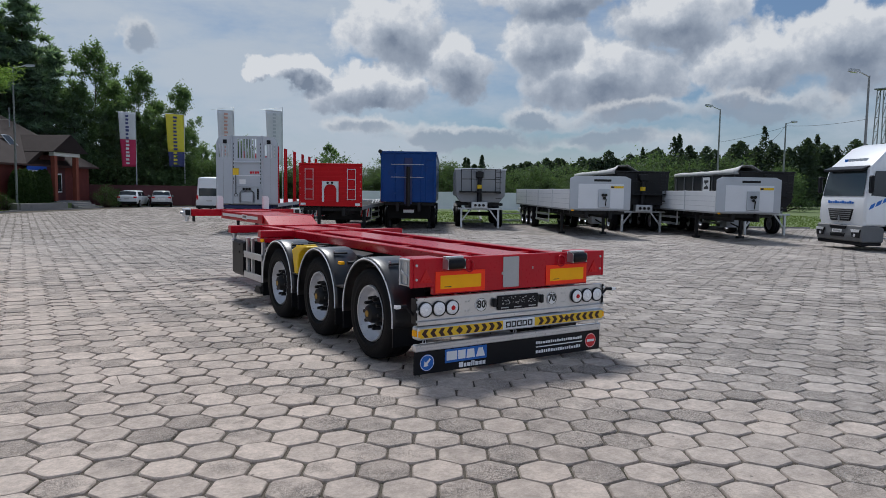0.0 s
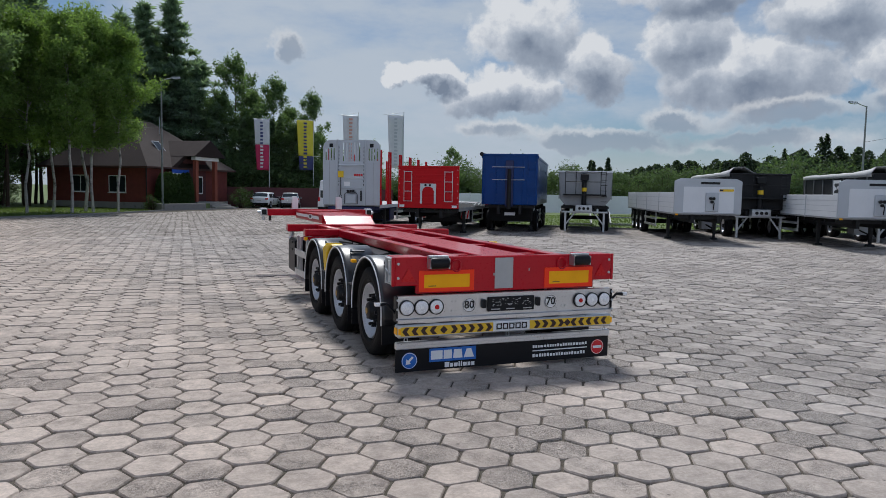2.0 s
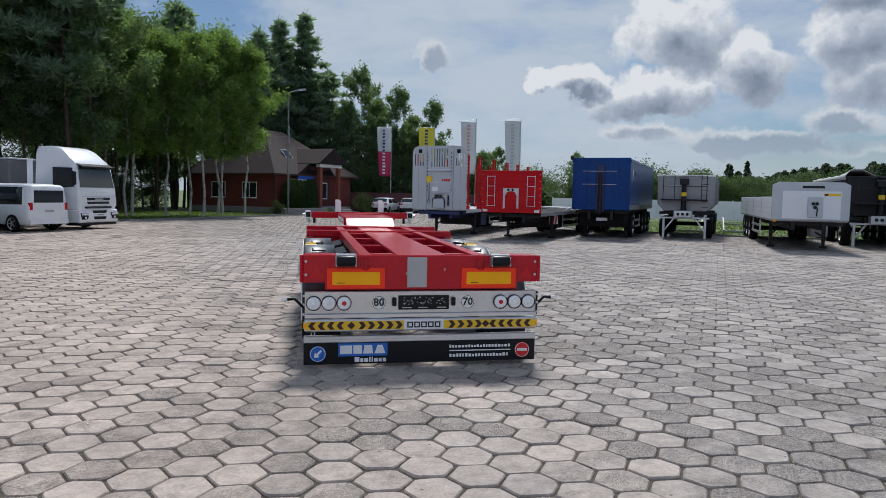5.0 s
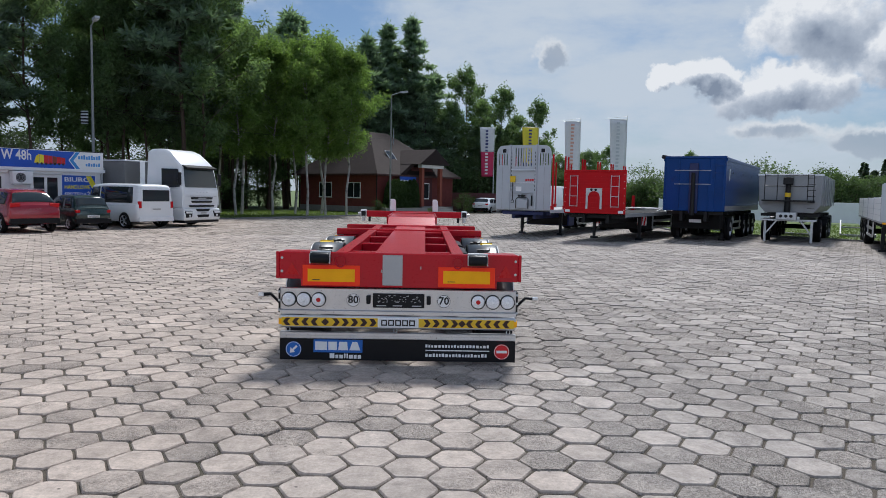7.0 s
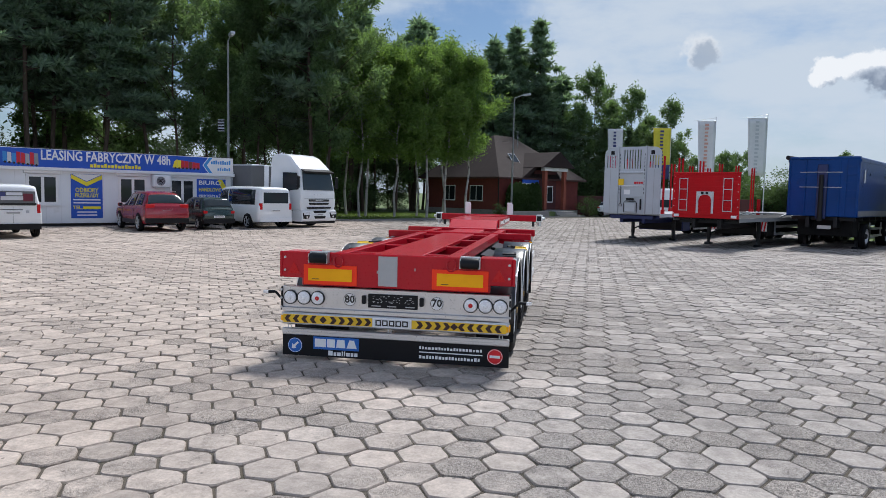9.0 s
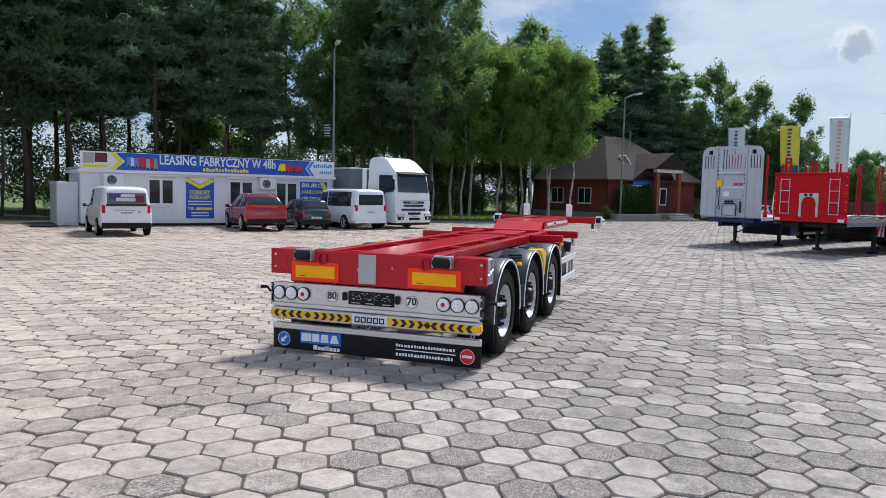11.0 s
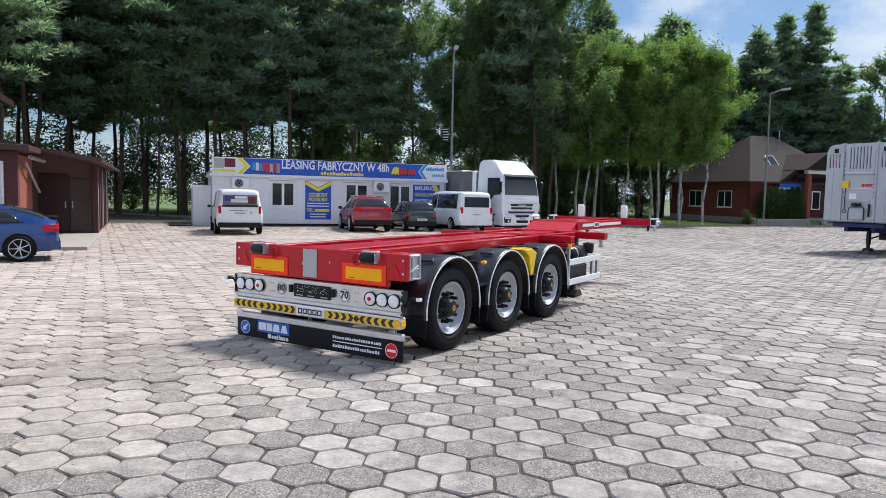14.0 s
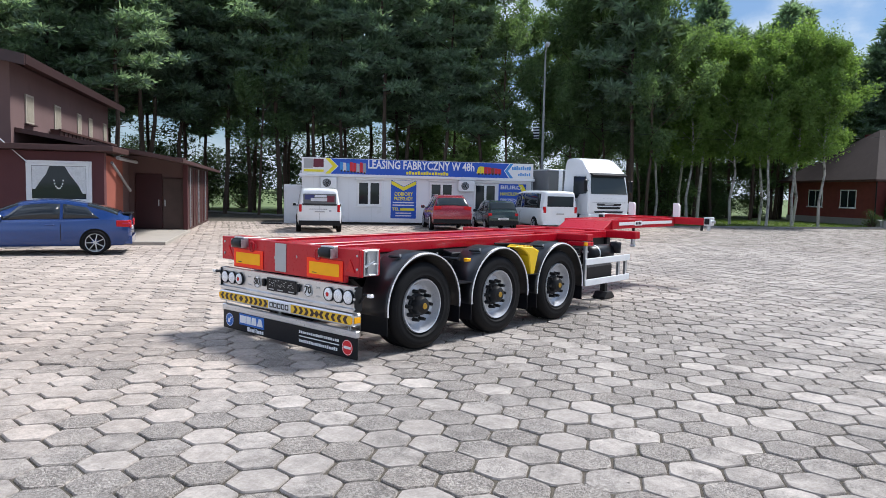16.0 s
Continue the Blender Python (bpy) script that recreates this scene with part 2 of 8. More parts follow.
TAPE_YELLOW = material("yellow_tape", (0.80, 0.50, 0.015), 0.4, 0, 0.08, 8, 120)
CHEVRON = material("dark_chevron_film", (0.030, 0.006, 0.005), 0.42, 0, 0.1)
BLACK_INK = material("black_film", (0.012, 0.012, 0.013), 0.45, 0, 0.1)
WHITE_INK = material("white_film", (0.82, 0.82, 0.82), 0.45, 0, 0.04)
BLUE_INK = material("blue_film", (0.015, 0.14, 0.52), 0.45, 0, 0.06)
BANNER_BLUE = material("banner_blue", (0.015, 0.092, 0.52), 0.5, 0, 0.08, 2, 30)
BANNER_SKY = material("banner_light_blue", (0.05, 0.28, 0.66), 0.5, 0, 0.06)
BANNER_YELLOW = material("banner_yellow", (0.86, 0.74, 0.03), 0.5, 0, 0.06)
BANNER_MAROON = material("banner_maroon", (0.14, 0.012, 0.03), 0.5, 0, 0.1)
BANNER_RED = material("banner_red", (0.62, 0.02, 0.03), 0.5, 0, 0.1)
RED_INK = material("red_film", (0.68, 0.012, 0.02), 0.42, 0, 0.05)
GREY_FILM = material("grey_film", (0.42, 0.42, 0.42), 0.5, 0, 0.08)
RED_LENS = material("red_lamp_lens", (0.55, 0.006, 0.010), 0.3, 0, 0.05, 8, 60, 0, 0.15, None, 0.6, None, 0.0, 0.25)
CLEAR_LENS = material("clear_lamp_lens", (0.84, 0.84, 0.86), 0.24, 0.1, 0.2, 60, 160, 0.2, 1.0)
GLASS = glass("dark_glass")
CAB_GLASS = glass("cab_glass", (0.035, 0.048, 0.052), 0.05)
GLASS_SKY = glass("tinted_glass", (0.03, 0.04, 0.045), 0.06)
WALL_WHITE = material("white_cladding", (0.80, 0.825, 0.86), 0.5, 0, 0.05, 0.8, 30, 0.02, 0, (0.60, 0.61, 0.60), 0.66)
PVC = material("white_frame", (0.80, 0.81, 0.82), 0.35, 0, 0.04)
CURTAIN = material("white_net_curtain", (0.70, 0.71, 0.72), 0.85, 0, 0.2, 18, 60, 0.2)
CREAM = material("cream_frame", (0.45, 0.41, 0.33), 0.6, 0, 0.1)
CURTAIN_DIM = material("cream_curtain", (0.30, 0.27, 0.21), 0.7, 0, 0.2, 6, 40)
DOOR_GREY = material("weathered_door_board", (0.085, 0.055, 0.048), 0.6, 0, 0.25, 2, 30, 0.1)
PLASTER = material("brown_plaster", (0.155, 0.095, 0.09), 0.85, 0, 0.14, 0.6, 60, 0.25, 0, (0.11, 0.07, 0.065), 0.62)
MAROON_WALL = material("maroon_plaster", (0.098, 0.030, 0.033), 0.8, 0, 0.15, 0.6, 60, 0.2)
TERRACOTTA = material("terracotta_plaster", (0.27, 0.072, 0.045), 0.8, 0, 0.14, 0.8, 60, 0.2)
BROWN_WOOD = material("dark_brown_timber", (0.065, 0.026, 0.022), 0.6, 0, 0.25, 3, 30, 0.15)
DOOR_MAROON = material("dark_maroon_door_paint", (0.046, 0.010, 0.013), 0.45, 0, 0.2, 2, 40)
DOOR_BROWN = material("dark_brown_door_paint", (0.040, 0.018, 0.018), 0.5, 0, 0.2, 2, 40)
BRICK_RED = material("red_brickwork", (0.172, 0.036, 0.030), 0.8, 0, 0.25, 2.5, 14, 0.3)
ROOF_BROWN = material("brown_roof_tiles", (0.030, 0.020, 0.019), 0.85, 0, 0.22, 1.2, 9, 0.5, 0, (0.036, 0.026, 0.023), 0.6, None, 0.0, 0.25)
SLAB = material("beige_slab", (0.40, 0.36, 0.31), 0.9, 0, 0.14, 1.5, 40, 0.3, 0, (0.28, 0.25, 0.21), 0.62)
CONCRETE = material("grey_concrete", (0.27, 0.26, 0.25), 0.9, 0, 0.16, 1.5, 40, 0.3, 0, (0.18, 0.175, 0.17), 0.6)
POLE = material("pole_concrete", (0.24, 0.25, 0.25), 0.75, 0, 0.18, 2, 30, 0.2)
TARP_GREY = material("grey_tarpaulin", (0.14, 0.145, 0.15), 0.6, 0, 0.16, 1.2, 20, 0.2)
MESH_DARK = material("dark_tarpaulin", (0.014, 0.014, 0.015), 0.8, 0, 0.2, 1.5, 30, 0.2)
TARP_LIGHT = material("rolled_light_tarpaulin", (0.44, 0.44, 0.43), 0.6, 0, 0.2, 2.5, 20, 0.3)
FLAG_WHITE = material("white_flag_cloth", (0.66, 0.67, 0.70), 0.8, 0, 0.08, 3, 60)
FLAG_PINK = material("crimson_flag_cloth", (0.50, 0.03, 0.10), 0.8, 0, 0.08, 3, 60)
FLAG_FAINT = material("faint_flag_print", (0.62, 0.36, 0.30), 0.8, 0, 0.08, 3, 60)
FLAG_YELLOW = material("yellow_flag_cloth", (0.72, 0.62, 0.06), 0.8, 0, 0.08, 3, 60)
FLAG_NAVY = material("navy_flag_cloth", (0.06, 0.07, 0.20), 0.8, 0, 0.08, 3, 60)
JOINT = material("sandy_joint_soil", (0.120, 0.104, 0.085), 0.95, 0, 0.55, 1.6, 70, 0.8, 0, (0.080, 0.074, 0.055), 0.50, None, 0.0, 0.1)
SOIL = material("meadow_ground", (0.115, 0.160, 0.048), 0.95, 0, 0.4, 0.25, 6, 0.4, 0, (0.12, 0.11, 0.06), 0.62)
def leaf_material(name, colour, spread=0.34, through_light=0.45):
    """Leaves: each with its own tone, and light passing through them."""
    m = material(name, colour, 0.6, 0, 0.25, 0.35, 3, 0, 0, None, 0.6, "island", spread, 0.3)
    nt = m.node_tree
    N, L = nt.nodes.new, nt.links.new
    b, out = nt.nodes["Principled BSDF"], nt.nodes["Material Output"]
    tr, mx = N("ShaderNodeBsdfTranslucent"), N("ShaderNodeMixShader")
    src = b.inputs["Base Color"].links[0].from_socket
    warm = N("ShaderNodeMix"); warm.data_type, warm.blend_type = "RGBA", "MULTIPLY"
    warm.inputs[0].default_value = 1.0
    L(src, warm.inputs[6]); warm.inputs[7].default_value = (1.25, 1.3, 0.7, 1)
    L(warm.outputs[2], tr.inputs["Color"])
    mx.inputs[0].default_value = through_light
    L(b.outputs[0], mx.inputs[1]); L(tr.outputs[0], mx.inputs[2]); L(mx.outputs[0], out.inputs[0])
    return m


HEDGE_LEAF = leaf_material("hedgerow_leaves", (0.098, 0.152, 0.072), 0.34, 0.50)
RIDGE_LEAF = leaf_material("far_conifer_foliage", (0.060, 0.088, 0.056))
PINE_LEAF = leaf_material("pine_needles", (0.200, 0.282, 0.222), 0.28, 0.60)
BIRCH_LEAF = leaf_material("birch_leaves", (0.178, 0.274, 0.086), 0.26, 0.58)
LEAF = leaf_material("broad_leaves", (0.140, 0.212, 0.108), 0.28, 0.58)
GRASS = leaf_material("grass_blades", (0.120, 0.172, 0.048), 0.18)
THUJA_LEAF = leaf_material("hedge_foliage", (0.055, 0.095, 0.030))
PINE_BARK = material("pine_bark", (0.075, 0.050, 0.036), 0.9, 0, 0.35, 2, 14, 0.6)
BIRCH_BARK = material("birch_bark", (0.40, 0.38, 0.35), 0.8, 0, 0.3, 1.8, 10, 0.3, 0, (0.04, 0.037, 0.035), 0.49)


def paver_material(name, by):
    """Worn concrete pavers: some smooth and pale, some with the aggregate laid bare."""
    m = bpy.data.materials.new(name)
    m.use_nodes = True
    nt = m.node_tree
    N, L = nt.nodes.new, nt.links.new
    b = nt.nodes["Principled BSDF"]
    tc = N("ShaderNodeNewGeometry")
    rnd = tc.outputs["Random Per Island"] if by == "island" else N("ShaderNodeObjectInfo").outputs["Random"]

    def noise_of(scale, detail, rough=0.6):
        n = N("ShaderNodeTexNoise")
        n.inputs["Scale"].default_value, n.inputs["Detail"].default_value, n.inputs["Roughness"].default_value = scale, detail, rough
        L(tc.outputs["Position"], n.inputs["Vector"])
        return n.outputs[0]

    def rng(src, a, b_, c, d):
        r = N("ShaderNodeMapRange")
        for k, v in zip(("From Min", "From Max", "To Min", "To Max"), (a, b_, c, d)):
            r.inputs[k].default_value = v
        L(src, r.inputs["Value"])
        return r.outputs[0]

    def math2(op, a, b_):
        n = N("ShaderNodeMath"); n.operation = op
        for k, v in enumerate((a, b_)):
            if isinstance(v, (int, float)):
                n.inputs[k].default_value = v
            else:
                L(v, n.inputs[k])
        return n.outputs[0]

    def mix(fac, a, c):
        n = N("ShaderNodeMix"); n.data_type = "RGBA"
        L(fac, n.inputs[0])
        for s, v in ((6, a), (7, c)):
            if isinstance(v, tuple):
                n.inputs[s].default_value = (*v, 1)
            else:
                L(v, n.inputs[s])
        return n.outputs[2]

    white = N("ShaderNodeTexWhiteNoise"); white.noise_dimensions = "1D"
    L(math2("MULTIPLY", rnd, 917.3), white.inputs["W"])
    second = white.outputs["Value"]
    tone = rng(rnd, 0, 1, 0.87, 1.10)
    hue = rng(second, 0.55, 1.0, 0.0, 1.0)
    sep = N("ShaderNodeSeparateXYZ"); L(tc.outputs["Position"], sep.inputs[0])
    batch = rng(math2("ADD", math2("ADD", sep.outputs["X"], math2("MULTIPLY", sep.outputs["Y"], 0.25)), math2("ADD", math2("MULTIPLY", noise_of(0.5, 3), 5.0), math2("MULTIPLY", second, 1.3))), 6.8, 11.0, 1.0, 0.0)
    older = mix(hue, (0.425, 0.380, 0.342), (0.465, 0.410, 0.362))
    base = mix(batch, older, (0.492, 0.412, 0.350))
    patch = rng(noise_of(0.35, 3), 0.35, 0.65, 0.87, 1.12)
    mottle = rng(noise_of(7.5, 5, 0.68), 0.34, 0.66, 0.78, 1.16)
    grain = math2("MULTIPLY", mottle, rng(noise_of(38, 3, 0.7), 0.3, 0.7, 0.84, 1.14))
    val = math2("MULTIPLY", math2("MULTIPLY", tone, patch), grain)
    sc = N("ShaderNodeVectorMath"); sc.operation = "SCALE"
    L(base, sc.inputs[0]); L(val, sc.inputs["Scale"])
    worn = rng(math2("SUBTRACT", math2("ADD", math2("MULTIPLY", second, 0.55), math2("MULTIPLY", noise_of(3.2, 5, 0.7), 1.1)), math2("MULTIPLY", batch, 0.24)), 0.62, 0.98, 0.0, 1.0)
    rough_grain = noise_of(52, 8, 0.82)
    pit = math2("MULTIPLY", rng(rough_grain, 0.52, 0.43, 0.0, 1.0), worn)
    fleck = math2("MULTIPLY", rng(noise_of(70, 6, 0.8), 0.56, 0.66, 0.0, 1.0), math2("ADD", 0.15, worn))
    col = mix(math2("MULTIPLY", pit, 0.66), sc.outputs[0], (0.105, 0.098, 0.090))
    col = mix(math2("MULTIPLY", fleck, 0.80), col, (0.68, 0.66, 0.62))
    hole = N("ShaderNodeTexVoronoi"); hole.inputs["Scale"].default_value = 7.0
    L(tc.outputs["Position"], hole.inputs["Vector"])
    nick = math2("MULTIPLY", rng(hole.outputs["Distance"], 0.10, 0.05, 0.0, 1.0), rng(noise_of(2.4, 3), 0.50, 0.56, 0.0, 1.0))
    col = mix(math2("MULTIPLY", nick, 0.75), col, (0.10, 0.092, 0.082))
    stain = rng(noise_of(1.1, 6, 0.7), 0.60, 0.72, 0.0, 0.5)
    col = mix(stain, col, (0.17, 0.155, 0.135))
    L(col, b.inputs["Base Color"])
    L(rng(rnd, 0, 1, 0.74, 0.92), b.inputs["Roughness"])
    b.inputs["Specular IOR Level"].default_value = 0.22
    bp = N("ShaderNodeBump")
    bp.inputs["Strength"].default_value, bp.inputs["Distance"].default_value = 0.8, 0.008
    L(math2("SUBTRACT", math2("MULTIPLY", rough_grain, 0.6), math2("MULTIPLY", math2("ADD", pit, nick), 0.8)), bp.inputs["Height"])
    L(bp.outputs[0], b.inputs["Normal"])
    return m


PAVER_ISLAND = paver_material("concrete_pavers", "island")
PAVER_PIECE = paver_material("concrete_paver", "object")


# ---------------------------------------------------------------- mesh helpers
def thing(name, m, label, category, group="", kind=""):
    ob = new(name)
    ob.empty_display_size = 0.2
    ob.matrix_world = m
    return tagged(ob, label, category, group, kind)


def part(name, bm, mat, parent=None, label="", smooth=False):
    """Links a bmesh as one mesh object; under a thing or a part if one is given."""
    me = bpy.data.meshes.new(name)
    bm.normal_update()
    if smooth:
        for f in bm.faces:
            f.smooth = True
    bm.to_mesh(me)
    bm.free()
    me.materials.append(mat)
    ob = new(name, me)
    if parent is not None:
        ob.parent = parent
    return tagged(ob, label)


def share(ob, m, parent=None):
    """Another object on the same mesh, at m in its parent's frame, with the parts that hang under it."""
    o = bpy.data.objects.new(ob.name.split(".")[0], ob.data)
    scene.collection.objects.link(o)
    o.parent = parent if parent is not None else ob.parent
    o.matrix_local = m
    for key in ("label",):
        if key in ob:
            o[key] = ob[key]
    for c in ob.children:
        share(c, c.matrix_local.copy(), o)
    return o


def box(x0, x1, y0, y1, z0, z1, bevel=0.0, bm=None):
    """A box with chamfered edges, added to bm or in a new bmesh."""
    bm = bm or bmesh.new()
    v = [bm.verts.new((x, y, z)) for z in (z0, z1) for y in (y0, y1) for x in (x0, x1)]
    faces = [bm.faces.new([v[i] for i in q]) for q in ((0, 2, 3, 1), (4, 5, 7, 6), (0, 1, 5, 4), (2, 6, 7, 3), (0, 4, 6, 2), (1, 3, 7, 5))]
    if bevel:
        edges = list({e for f in faces for e in f.edges})
        bmesh.ops.bevel(bm, geom=edges, offset=bevel, segments=1, affect="EDGES", profile=0.5)
    return bm


def prism(points, axis, a, b, bevel=0.0, bm=None):
    """A polygon pushed along an axis from a to b. points: (u, v) in the two other axes, in order."""
    bm = bm or bmesh.new()
    def at(u, v, w):
        return {"x": (w, u, v), "y": (u, w, v), "z": (u, v, w)}[axis]
    lo = [bm.verts.new(at(u, v, a)) for u, v in points]
    hi = [bm.verts.new(at(u, v, b)) for u, v in points]
    n = len(points)
    faces = [bm.faces.new(lo[::-1]), bm.faces.new(hi)]
    faces += [bm.faces.new((lo[i], lo[(i + 1) % n], hi[(i + 1) % n], hi[i])) for i in range(n)]
    bmesh.ops.recalc_face_normals(bm, faces=faces)
    if bevel:
        bmesh.ops.bevel(bm, geom=list({e for f in faces for e in f.edges}), offset=bevel, segments=1, affect="EDGES", profile=0.5)
    return bm


def lathe(profile, steps=24, axis="x", bm=None, centre=(0, 0, 0), cap=False):
    """Turns a profile of (along, radius) round an axis."""
    bm = bm or bmesh.new()
    rings = []
    for k in range(steps):
        a = 2 * math.pi * k / steps
        c, s = math.cos(a), math.sin(a)
        ring = []
        for h, r in profile:
            p = {"x": (h, r * c, r * s), "y": (r * c, h, r * s), "z": (r * c, r * s, h)}[axis]
            ring.append(bm.verts.new(Vector(p) + Vector(centre)))
        rings.append(ring)
    faces = []
    for k in range(steps):
        A, B = rings[k], rings[(k + 1) % steps]
        for i in range(len(profile) - 1):
            faces.append(bm.faces.new((A[i], A[i + 1], B[i + 1], B[i])))
    for end in (0, len(profile) - 1):
        if cap and profile[end][1] > 1e-4:
            faces.append(bm.faces.new([r[end] for r in rings]))
    bmesh.ops.recalc_face_normals(bm, faces=faces)
    return bm


def rod(p, q, r, r2=None, steps=8, bm=None):
    """A round bar from p to q."""
    bm = bm or bmesh.new()
    p, q = Vector(p), Vector(q)
    d = (q - p)
    t = d.to_track_quat("Z", "Y").to_matrix()
    r2 = r if r2 is None else r2
    lo = [bm.verts.new(p + t @ Vector((r * math.cos(a), r * math.sin(a), 0))) for a in (2 * math.pi * k / steps for k in range(steps))]
    hi = [bm.verts.new(q + t @ Vector((r2 * math.cos(a), r2 * math.sin(a), 0))) for a in (2 * math.pi * k / steps for k in range(steps))]
    bm.faces.new(lo[::-1]); bm.faces.new(hi)
    for k in range(steps):
        bm.faces.new((lo[k], lo[(k + 1) % steps], hi[(k + 1) % steps], hi[k]))
    return bm


def beam(p, q, w, h, bm=None):
    """A square bar from p to q, w wide and h high."""
    bm = bm or bmesh.new()
    p, q = Vector(p), Vector(q)
    d = (q - p).normalized()
    side = d.cross(Vector((0, 0, 1)))
    side = side.normalized() if side.length > 1e-3 else Vector((1, 0, 0))
    up = side.cross(d).normalized()
    ends = [[bm.verts.new(c + side * (w / 2 * i) + up * (h / 2 * j)) for i, j in ((-1, -1), (1, -1), (1, 1), (-1, 1))] for c in (p, q)]
    lo, hi = ends
    fs = [bm.faces.new(lo[::-1]), bm.faces.new(hi)] + [bm.faces.new((lo[k], lo[(k + 1) % 4], hi[(k + 1) % 4], hi[k])) for k in range(4)]
    bmesh.ops.recalc_face_normals(bm, faces=fs)
    return bm


def tube(points, r, steps=6, bm=None):
    """One bent round bar through the points."""
    bm = bm or bmesh.new()
    pts = [Vector(p) for p in points]
    rings = []
    for i, p in enumerate(pts):
        d = (pts[min(i + 1, len(pts) - 1)] - pts[max(i - 1, 0)]).normalized()
        q = d.to_track_quat("Z", "Y").to_matrix()
        if rings:
            side = last - d * last.dot(d)
            side.normalize()
        else:
            side = q @ Vector((1, 0, 0))
        last = side
        other = d.cross(side)
        rings.append([bm.verts.new(p + side * (r * math.cos(2 * math.pi * k / steps)) + other * (r * math.sin(2 * math.pi * k / steps))) for k in range(steps)])
    for A, B in zip(rings, rings[1:]):
        for k in range(steps):
            bm.faces.new((A[k], A[(k + 1) % steps], B[(k + 1) % steps], B[k]))
    bm.faces.new(rings[0][::-1]); bm.faces.new(rings[-1])
    bmesh.ops.recalc_face_normals(bm, faces=bm.faces[:])
    return bm


def disc(r, y0, y1, x, z, steps=20, bm=None):
    """A round plate facing along y."""
    return lathe([(y0, 0.0001), (y0, r), (y1, r), (y1, 0.0001)], steps, "y", bm, (x, 0, z))


def letters(body, size, mat, parent, m, label="", depth=0.002, width=None, name="lettering"):
    """Raised letters in the built-in font; the text's baseline runs along the local x of m."""
    cu = bpy.data.curves.new("lettering", "FONT")
    cu.body, cu.size, cu.extrude, cu.align_x, cu.align_y, cu.resolution_u = body, size, depth, "CENTER", "CENTER", 2
    cu.offset = size * 0.022
    tmp = bpy.data.objects.new("lettering", cu)
    scene.collection.objects.link(tmp)
    bpy.context.view_layer.update()
    me = bpy.data.meshes.new_from_object(tmp.evaluated_get(bpy.context.evaluated_depsgraph_get()))
    bpy.data.objects.remove(tmp)
    me.name = name
    me.materials.clear()
    me.materials.append(mat)
    if width:
        xs = [v.co.x for v in me.vertices]
        k = width / max(1e-6, max(xs) - min(xs))
        for v in me.vertices:
            v.co.x *= k
    ob = new(name, me)
    ob.parent = parent
    ob.matrix_local = m
    return tagged(ob, label)


def upright(x, y, z):
    """Text or a sign that faces -y."""
    return pose(x, y, z, 90, 0, 0)


# ---------------------------------------------------------------- wheels
def tyre_bm(r, w, steps=36, bore=0.62):
    return lathe([(-w * 0.36, r * bore), (-w * 0.485, r * (bore + 0.075)), (-w * 0.492, r * (bore + 0.09)), (-w * 0.482, r * (bore + 0.10)), (-w * 0.5, r * (bore + 0.17)), (-w * 0.5, r * 0.86), (-w * 0.494, r * 0.868), (-w * 0.494, r * 0.885), (-w * 0.485, r * 0.90), (-w * 0.43, r * 0.975), (-w * 0.30, r), (-w * 0.16, r), (-w * 0.15, r * 0.978), (-w * 0.12, r * 0.978),
                  (-w * 0.11, r), (w * 0.11, r), (w * 0.12, r * 0.978), (w * 0.15, r * 0.978), (w * 0.16, r), (w * 0.30, r), (w * 0.43, r * 0.975), (w * 0.485, r * 0.90), (w * 0.494, r * 0.885), (w * 0.494, r * 0.868), (w * 0.5, r * 0.86), (w * 0.5, r * (bore + 0.17)), (w * 0.482, r * (bore + 0.10)), (w * 0.492, r * (bore + 0.09)), (w * 0.485, r * (bore + 0.075)), (w * 0.36, r * bore)], steps)


def truck_wheel(parent, x, y, z, r=0.5, w=0.385, side=1, steps=36, hub_mat=None, nuts=True):
    """One wheel under a thing: tyre > rim, hub, wheel nuts. side: +1 if the outer face points to +x."""
    t = part("tyre", tyre_bm(r, w, steps), RUBBER, parent, smooth=True)
    t.location = (x, y, z)
    s = side
    rim = part("rim", lathe([(s * w * 0.40, r * 0.625), (s * w * 0.45, r * 0.61), (s * w * 0.44, r * 0.59), (s * w * 0.36, r * 0.58), (s * w * 0.30, r * 0.555), (s * w * 0.22, r * 0.54), (s * w * 0.16, r * 0.505), (s * w * 0.13, r * 0.46), (s * w * 0.17, r * 0.40), (s * w * 0.18, r * 0.25), (-s * w * 0.3, r * 0.24), (-s * w * 0.36, r * 0.62)], steps), RIM, t, "grey steel rim", True)
    rim.modifiers.new("edges", "EDGE_SPLIT").split_angle = radians(32)
    hub = part("hub", lathe([(s * w * 0.15, r * 0.285), (s * w * 0.22, r * 0.275), (s * w * 0.24, r * 0.225), (s * w * 0.40, r * 0.215), (s * w * 0.50, r * 0.175), (s * w * 0.53, r * 0.12), (s * w * 0.535, 0.001)], 24), hub_mat or DARK, t, "black hub cap", True)
    hub.modifiers.new("edges", "EDGE_SPLIT").split_angle = radians(32)
    nut = None
    for k in range(10):
        a = 2 * math.pi * k / 10
        m = pose(0, r * 0.335 * math.cos(a), r * 0.335 * math.sin(a))
        if nut is None:
            nut = part("wheel_nut", rod((s * w * 0.15, 0, 0), (s * w * 0.42, 0, 0), 0.025, 0.018, 8), DARK, t, "black wheel nut cap")
            nut.matrix_local = m
        elif nuts:
            share(nut, m, t)
    return t


